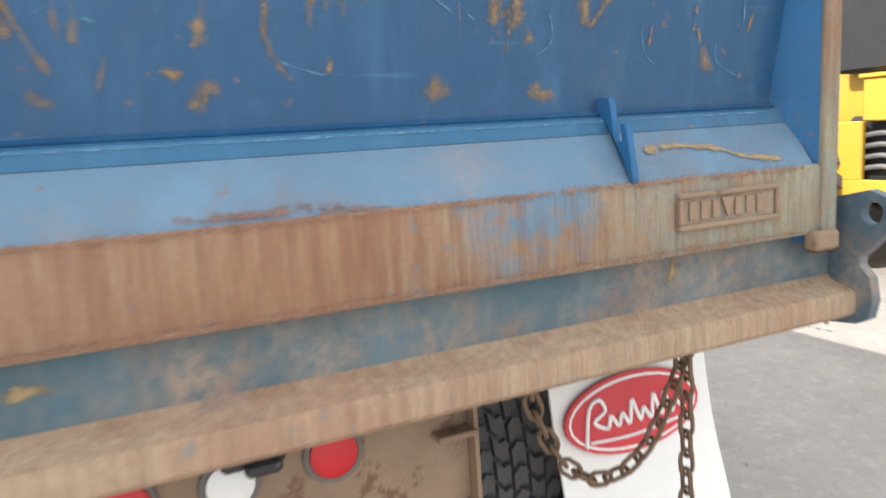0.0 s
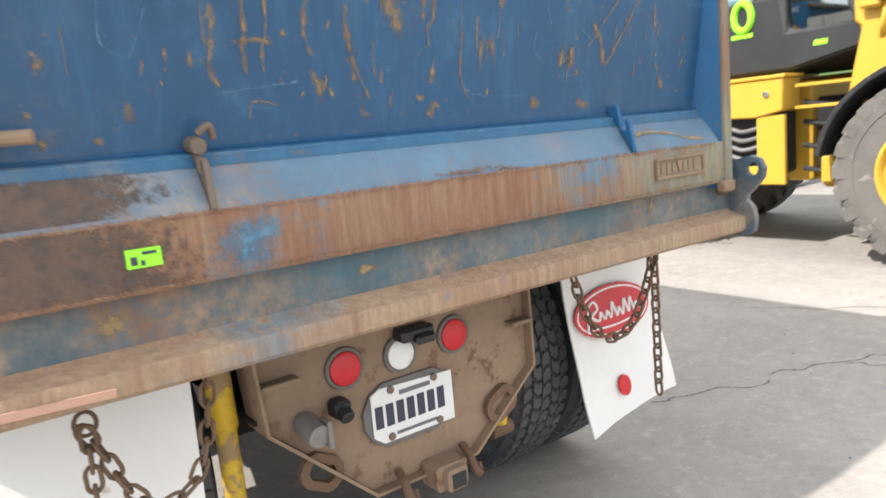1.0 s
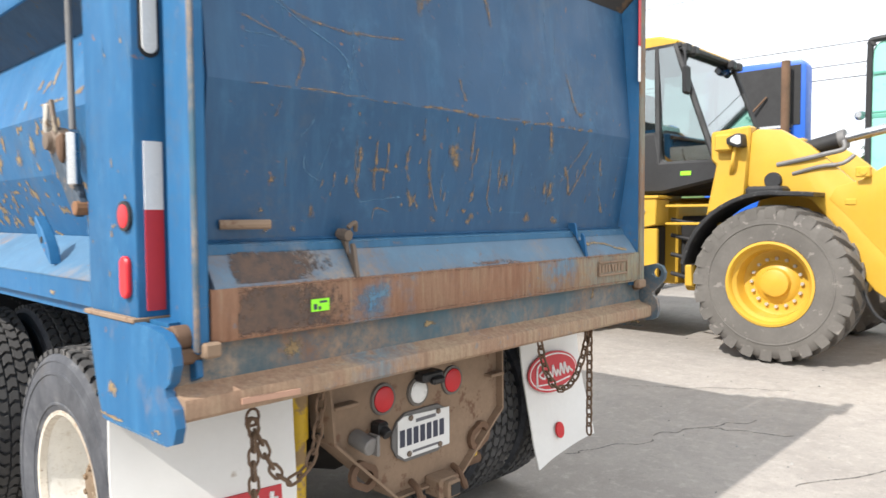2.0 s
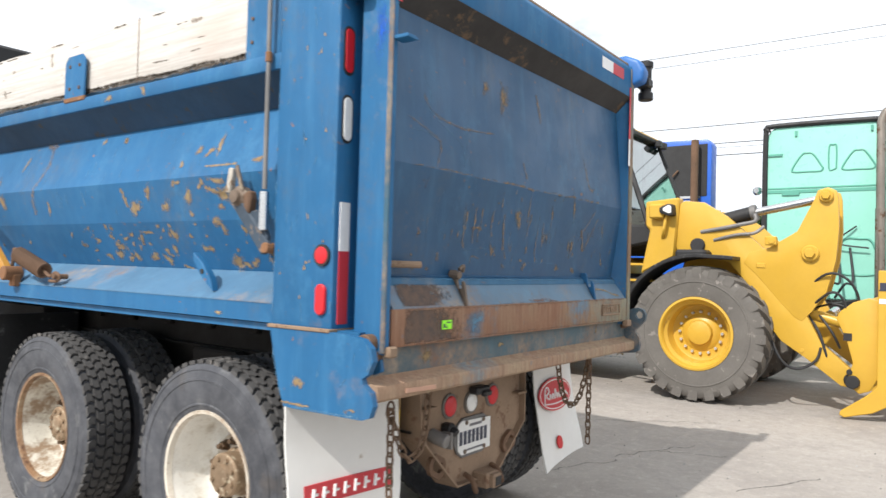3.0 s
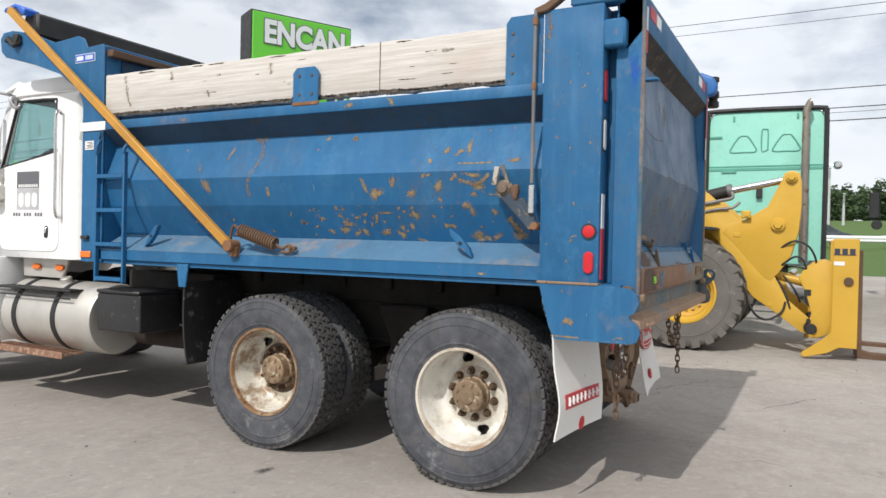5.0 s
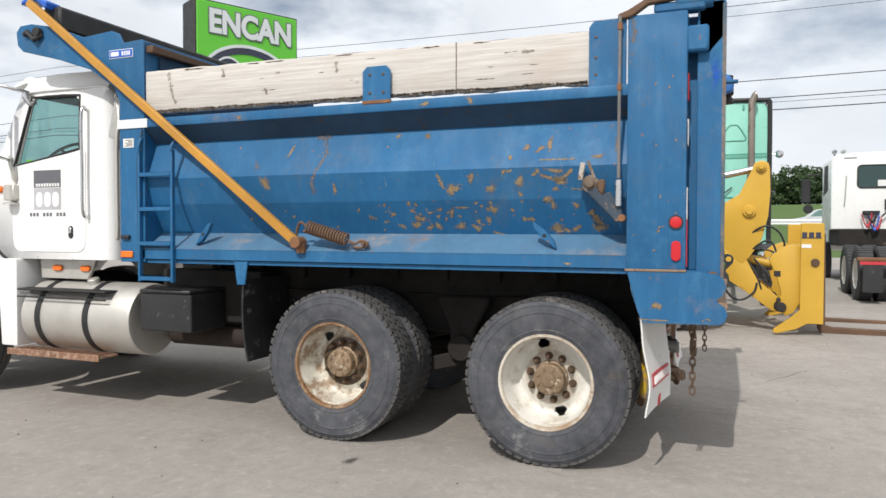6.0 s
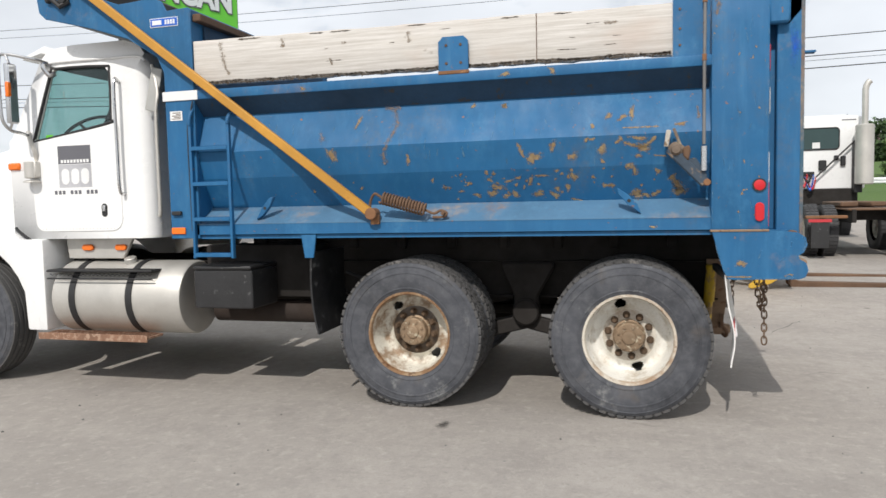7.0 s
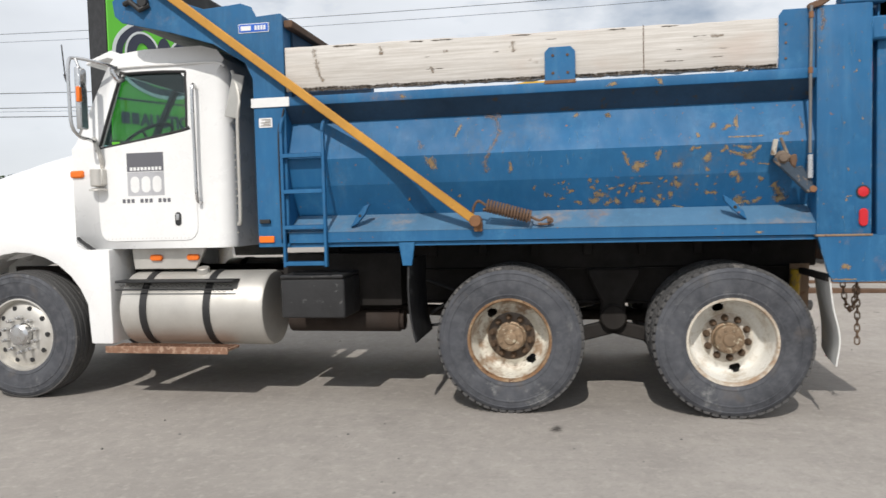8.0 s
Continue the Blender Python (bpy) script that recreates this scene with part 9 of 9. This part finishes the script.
for x in (UX - 2.4, UX - 1.05):
    for s in SIDES:
        along_x_wheel(ub, (x, UY + s * 1.0, UZ + 0.53), s)
for s in SIDES:
    along_x_wheel(ub, (UX + 2.9, UY + s * 1.0, UZ + 0.53), s)
bm = mesh()
prism(bm, [(UX + 2.2, UZ + 0.9), (UX + 3.9, UZ + 0.8), (UX + 4.0, UZ + 1.5), (UX + 2.2, UZ + 2.1)], "y", UY - 0.95, UY + 0.95, 0.08)
part("hood", bm, m_blue_tractor, ub)

# ---- auction sign ----
SL_, SR_ = Vector((11.3, 14.4, 0)), Vector((14.3, 12.83, 0))
along = (SR_ - SL_).normalized()
inward = Vector((-along.y, along.x, 0))
signpost = thing("pylon_sign", tuple((SL_ + SR_) / 2), "tall green and black pylon sign with pale lettering", "sign")
width = (SR_ - SL_).length


def slab(a0, a1, d0, d1, z0, z1):
    b = mesh()
    pts = [SL_ + along * a + inward * d for a, d in ((a0, d0), (a1, d0), (a1, d1), (a0, d1))]
    return prism(b, [(p.x, p.y) for p in pts], "z", z0, z1, 0.02)


part("cabinet", slab(0, width, 0.02, 0.95, 3.6, 8.35), m_black, signpost)
face = part("face", slab(0.05, width - 0.04, -0.02, 0.03, 3.65, 8.30), m_green_sign, signpost, "bright green sign face")
part("post", slab(0.35, 0.75, 0.3, 0.7, ground_z(12), 3.7), m_black, signpost)
part("post", slab(width - 0.75, width - 0.35, 0.3, 0.7, ground_z(12), 3.7), m_black, signpost)
turn = math.degrees(math.atan2(along.y, along.x))


def on_sign(a, z):
    p = SL_ + along * a - inward * 0.035
    return pose(p.x, p.y, z, 90, 0, turn)


lettering("lettering_edge", "ENCAN", 1.0, on_sign(width / 2 + 0.08, 7.42) @ Matrix.Diagonal((0.80, 0.95, 1, 1)), m_grey, face, 0.010, 0.075)
lettering("lettering", "ENCAN", 1.0, on_sign(width / 2 + 0.08, 7.42) @ Matrix.Diagonal((0.80, 0.95, 1, 1)), m_sign_text, face, 0.020, 0.04)
lettering("lettering", "AUCTION", 0.48, on_sign(1.80, 4.12) @ Matrix.Diagonal((0.84, 1, 1, 1)), m_ink, face, 0.015, 0.014)
c = SL_ + along * (width / 2) - inward * 0.03


def sign_ring(rx, rz, r, mat, name, x0=0.0, z0=6.06, label="", out=0.0):
    """A flat oval ring on the sign face, 2 r wide."""
    b = mesh()
    n = 40
    loops = []
    for g, d in ((r, 0.0), (r, 0.008), (-r, 0.008), (-r, 0.0)):
        loops.append([b.verts.new(c + along * (x0 + x) + Vector((0, 0, z0 + z)) - inward * (d + out)) for x, z in ellipse(0, 0, max(0.01, rx + g), rz + g, n)])
    for k in range(3):
        for i in range(n):
            j = (i + 1) % n
            b.faces.new((loops[k][i], loops[k][j], loops[k + 1][j], loops[k + 1][i]))
    return part(name, b, mat, face, label)


sign_ring(1.50, 1.08, 0.05, m_sign_text, "emblem_edge")
sign_ring(1.36, 0.94, 0.10, m_ink, "emblem_ring", label="dark oval emblem")
for x0, rx in ((-0.66, 0.34), (0.66, 0.34)):
    sign_ring(rx, 0.50, 0.13, m_ink, "emblem_shape", x0, out=0.004)
    sign_ring(rx + 0.17, 0.66, 0.03, m_sign_text, "emblem_edge", x0, out=0.008)
sign_ring(0.13, 0.50, 0.12, m_ink, "emblem_shape", 0.0, out=0.012)
for a0, a1 in ((0.32, 0.56), (0.62, 0.84)):
    part("text_bar", slab(a0, a1, -0.045, -0.02, 4.14, 4.46), m_ink, face)
part("divider", slab(0.06, width - 0.05, -0.035, -0.02, 4.79, 4.84), m_ink, face)
# ---- power lines, poles, guard rail, far cars ----
def pole(x, y, h, label, cat):
    p = thing("utility_pole", (x, y, bank_z(x) if x > 26 else ground_z(x)), label, cat, "poles along the road")
    z = p.location.z
    part("shaft", rod(mesh(), (x, y, z - 0.3), (x, y, z + h), 0.14, 10, 0.09), m_bark if cat == "utility pole" else m_galv, p)
    if cat == "utility pole":
        b = mesh()
        box(b, x - 0.06, x + 0.06, y - 1.1, y + 1.1, z + h - 0.6, z + h - 0.45)
        part("crossarm", b, m_bark, p)
    else:
        b = mesh()
        tube(b, [(x, y, z + h), (x - 0.5, y, z + h + 0.1)], 0.05)
        box(b, x - 1.0, x - 0.4, y - 0.12, y + 0.12, z + h + 0.02, z + h + 0.14, 0.02)
        part("lamp_head", b, m_galv, p)
    return p


pole(34, -62, 11.5, "weathered wooden utility pole", "utility pole")
pole(34, 70, 11.5, "weathered wooden utility pole", "utility pole")
pole(72, -1.8, 5.4, "grey lot lamp pole on the grass", "lamp pole")
pole(74, -3.1, 2.9, "grey lot lamp pole on the grass", "lamp pole")
for k, (z, sag, r) in enumerate(((13.8, 0.8, 0.016), (13.4, 0.8, 0.012), (10.2, 1.0, 0.022), (9.2, 1.0, 0.024), (8.9, 1.0, 0.012), (8.6, 1.1, 0.026))):
    b = mesh()
    pts = [(34 + 0.5 * math.sin(k), -120 + 250 * f, z - sag * 4 * (((f * 3) % 1) * (1 - (f * 3) % 1))) for f in [i / 60 for i in range(61)]]
    tube(b, pts, r, 5)
    part("power_line", b, m_wire, None, "sagging black power line over the road", 60, "structure", "cable")

RX = 40.0
rail = thing("guard_rail", (RX, 0, bank_z(RX)), "long white double-ribbed guard rail beside the road", "guard rail")
zz = bank_z(RX)
b = mesh()
prism(b, thicken([(RX, zz + 0.40), (RX - 0.02, zz + 0.43), (RX - 0.09, zz + 0.46), (RX - 0.09, zz + 0.53), (RX - 0.02, zz + 0.56), (RX - 0.02, zz + 0.60), (RX - 0.09, zz + 0.63), (RX - 0.09, zz + 0.70), (RX - 0.02, zz + 0.73), (RX, zz + 0.76)], 0.01), "y", -80, 80)
part("beam", b, surface("white_rail_paint", (0.74, 0.75, 0.76), 0.5, vary=0.06), rail)
for k in range(40):
    b = mesh()
    box(b, RX + 0.02, RX + 0.16, -78 + k * 4, -77.85 + k * 4, zz - 0.2, zz + 0.74)
    part("rail_post", b, m_galv, rail)


def parked_car(x, y, paint, label):
    z = bank_z(x)
    car = thing("car", (x, y, z), label, "car", "far parked cars")
    b = mesh()
    prism(b, [(y - 2.1, z + 0.35), (y + 2.1, z + 0.35), (y + 2.15, z + 0.75), (y + 1.3, z + 0.92), (y + 0.7, z + 1.38), (y - 0.9, z + 1.42), (y - 1.6, z + 0.98), (y - 2.15, z + 0.85)], "x", x - 0.85, x + 0.85, 0.06, 2)
    bodyp = part("body", b, paint, car)
    b = mesh()
    prism(b, [(y + 1.15, z + 0.93), (y + 0.66, z + 1.32), (y - 0.86, z + 1.36), (y - 1.45, z + 0.98)], "x", x - 0.86, x + 0.86)
    part("windows", b, m_glass_green, bodyp)
    for dy in (-1.3, 1.3):
        for dx in (-0.8, 0.8):
            b = mesh()
            rod(b, (x + dx - 0.1, y + dy, z + 0.32), (x + dx + 0.1, y + dy, z + 0.32), 0.32, 18)
            part("wheel", b, m_rubber, car)


parked_car(45, -0.6, surface("dark_car_paint", (0.05, 0.06, 0.07), 0.3), "dark grey parked car beyond the rail")
parked_car(46, -6.4, surface("silver_car_paint", (0.5, 0.52, 0.54), 0.3), "silver parked car beyond the rail")


# loose grit on the paving
def grit():
    rnd = random.Random(21)
    verts, faces = [], []
    for _ in range(900):
        x, y = rnd.uniform(-5.5, 6.0), rnd.uniform(-3.5, 8.0)
        if -1.3 < x < 1.3 and y > 0.3:
            continue
        r = 0.004 + 0.012 * rnd.random() ** 3
        z = ground_z(x)
        i = len(verts)
        a = rnd.uniform(0, 3.14)
        for k in range(5):
            b = a + 2 * math.pi * k / 5
            q = r * rnd.uniform(0.7, 1.2)
            verts.append((x + math.cos(b) * q, y + math.sin(b) * q * 0.8, z - 0.001))
        verts.append((x + r * 0.2, y, z + r * rnd.uniform(0.5, 0.9)))
        faces += [(i + k, i + (k + 1) % 5, i + 5) for k in range(5)]
    me = bpy.data.meshes.new("loose_grit")
    me.from_pydata(verts, [], faces)
    n = Nodes("grit_stone")
    rand = n.add("ShaderNodeNewGeometry").outputs["Random Per Island"]
    me.materials.append(n.done(n.mix(rand, (0.05, 0.048, 0.045), (0.34, 0.33, 0.31)), 0.9))
    tagged(new("loose_grit", me), "scattered small stones and grit on the asphalt", "grit", "", "stuff")


grit()

# oil stain and open cracks in the paving
on_ground = lambda x, y: (x, y, ground_z(x) + 0.0025)
m_oil = flaked("soaked_oil_stain", (0.045, 0.040, 0.036), (0.085, 0.078, 0.070), 0.15, 1.0)
bm = mesh()
blotch(bm, -1.53, 2.14, 0.055, 0.045, 0.3, random.Random(12), on_ground)
part("oil_stain", bm, m_oil, None, "small dark oil stain soaked into the asphalt", 0, "structure", "stain")
m_crack = flaked("dark_crack", (0.06, 0.055, 0.05), (0.09, 0.085, 0.08), 0.3, 0.8)
bm = mesh()
rnd = random.Random(31)
for x0, y0, x1, y1 in ((2.45, 0.53, 3.25, 0.12), (2.85, 0.31, 3.05, -0.25), (1.7, 0.75, 2.35, 0.45), (3.6, 1.3, 4.3, 0.2), (2.1, -0.5, 2.9, -0.95)):
    pts = [(x0 + (x1 - x0) * k / 9 + rnd.uniform(-0.035, 0.035), y0 + (y1 - y0) * k / 9 + rnd.uniform(-0.035, 0.035)) for k in range(10)]
    stroke(bm, pts, 0.012, rnd, on_ground)
part("paving_crack", bm, m_crack, None, "thin wandering cracks in the asphalt", 0, "stuff", "crack")
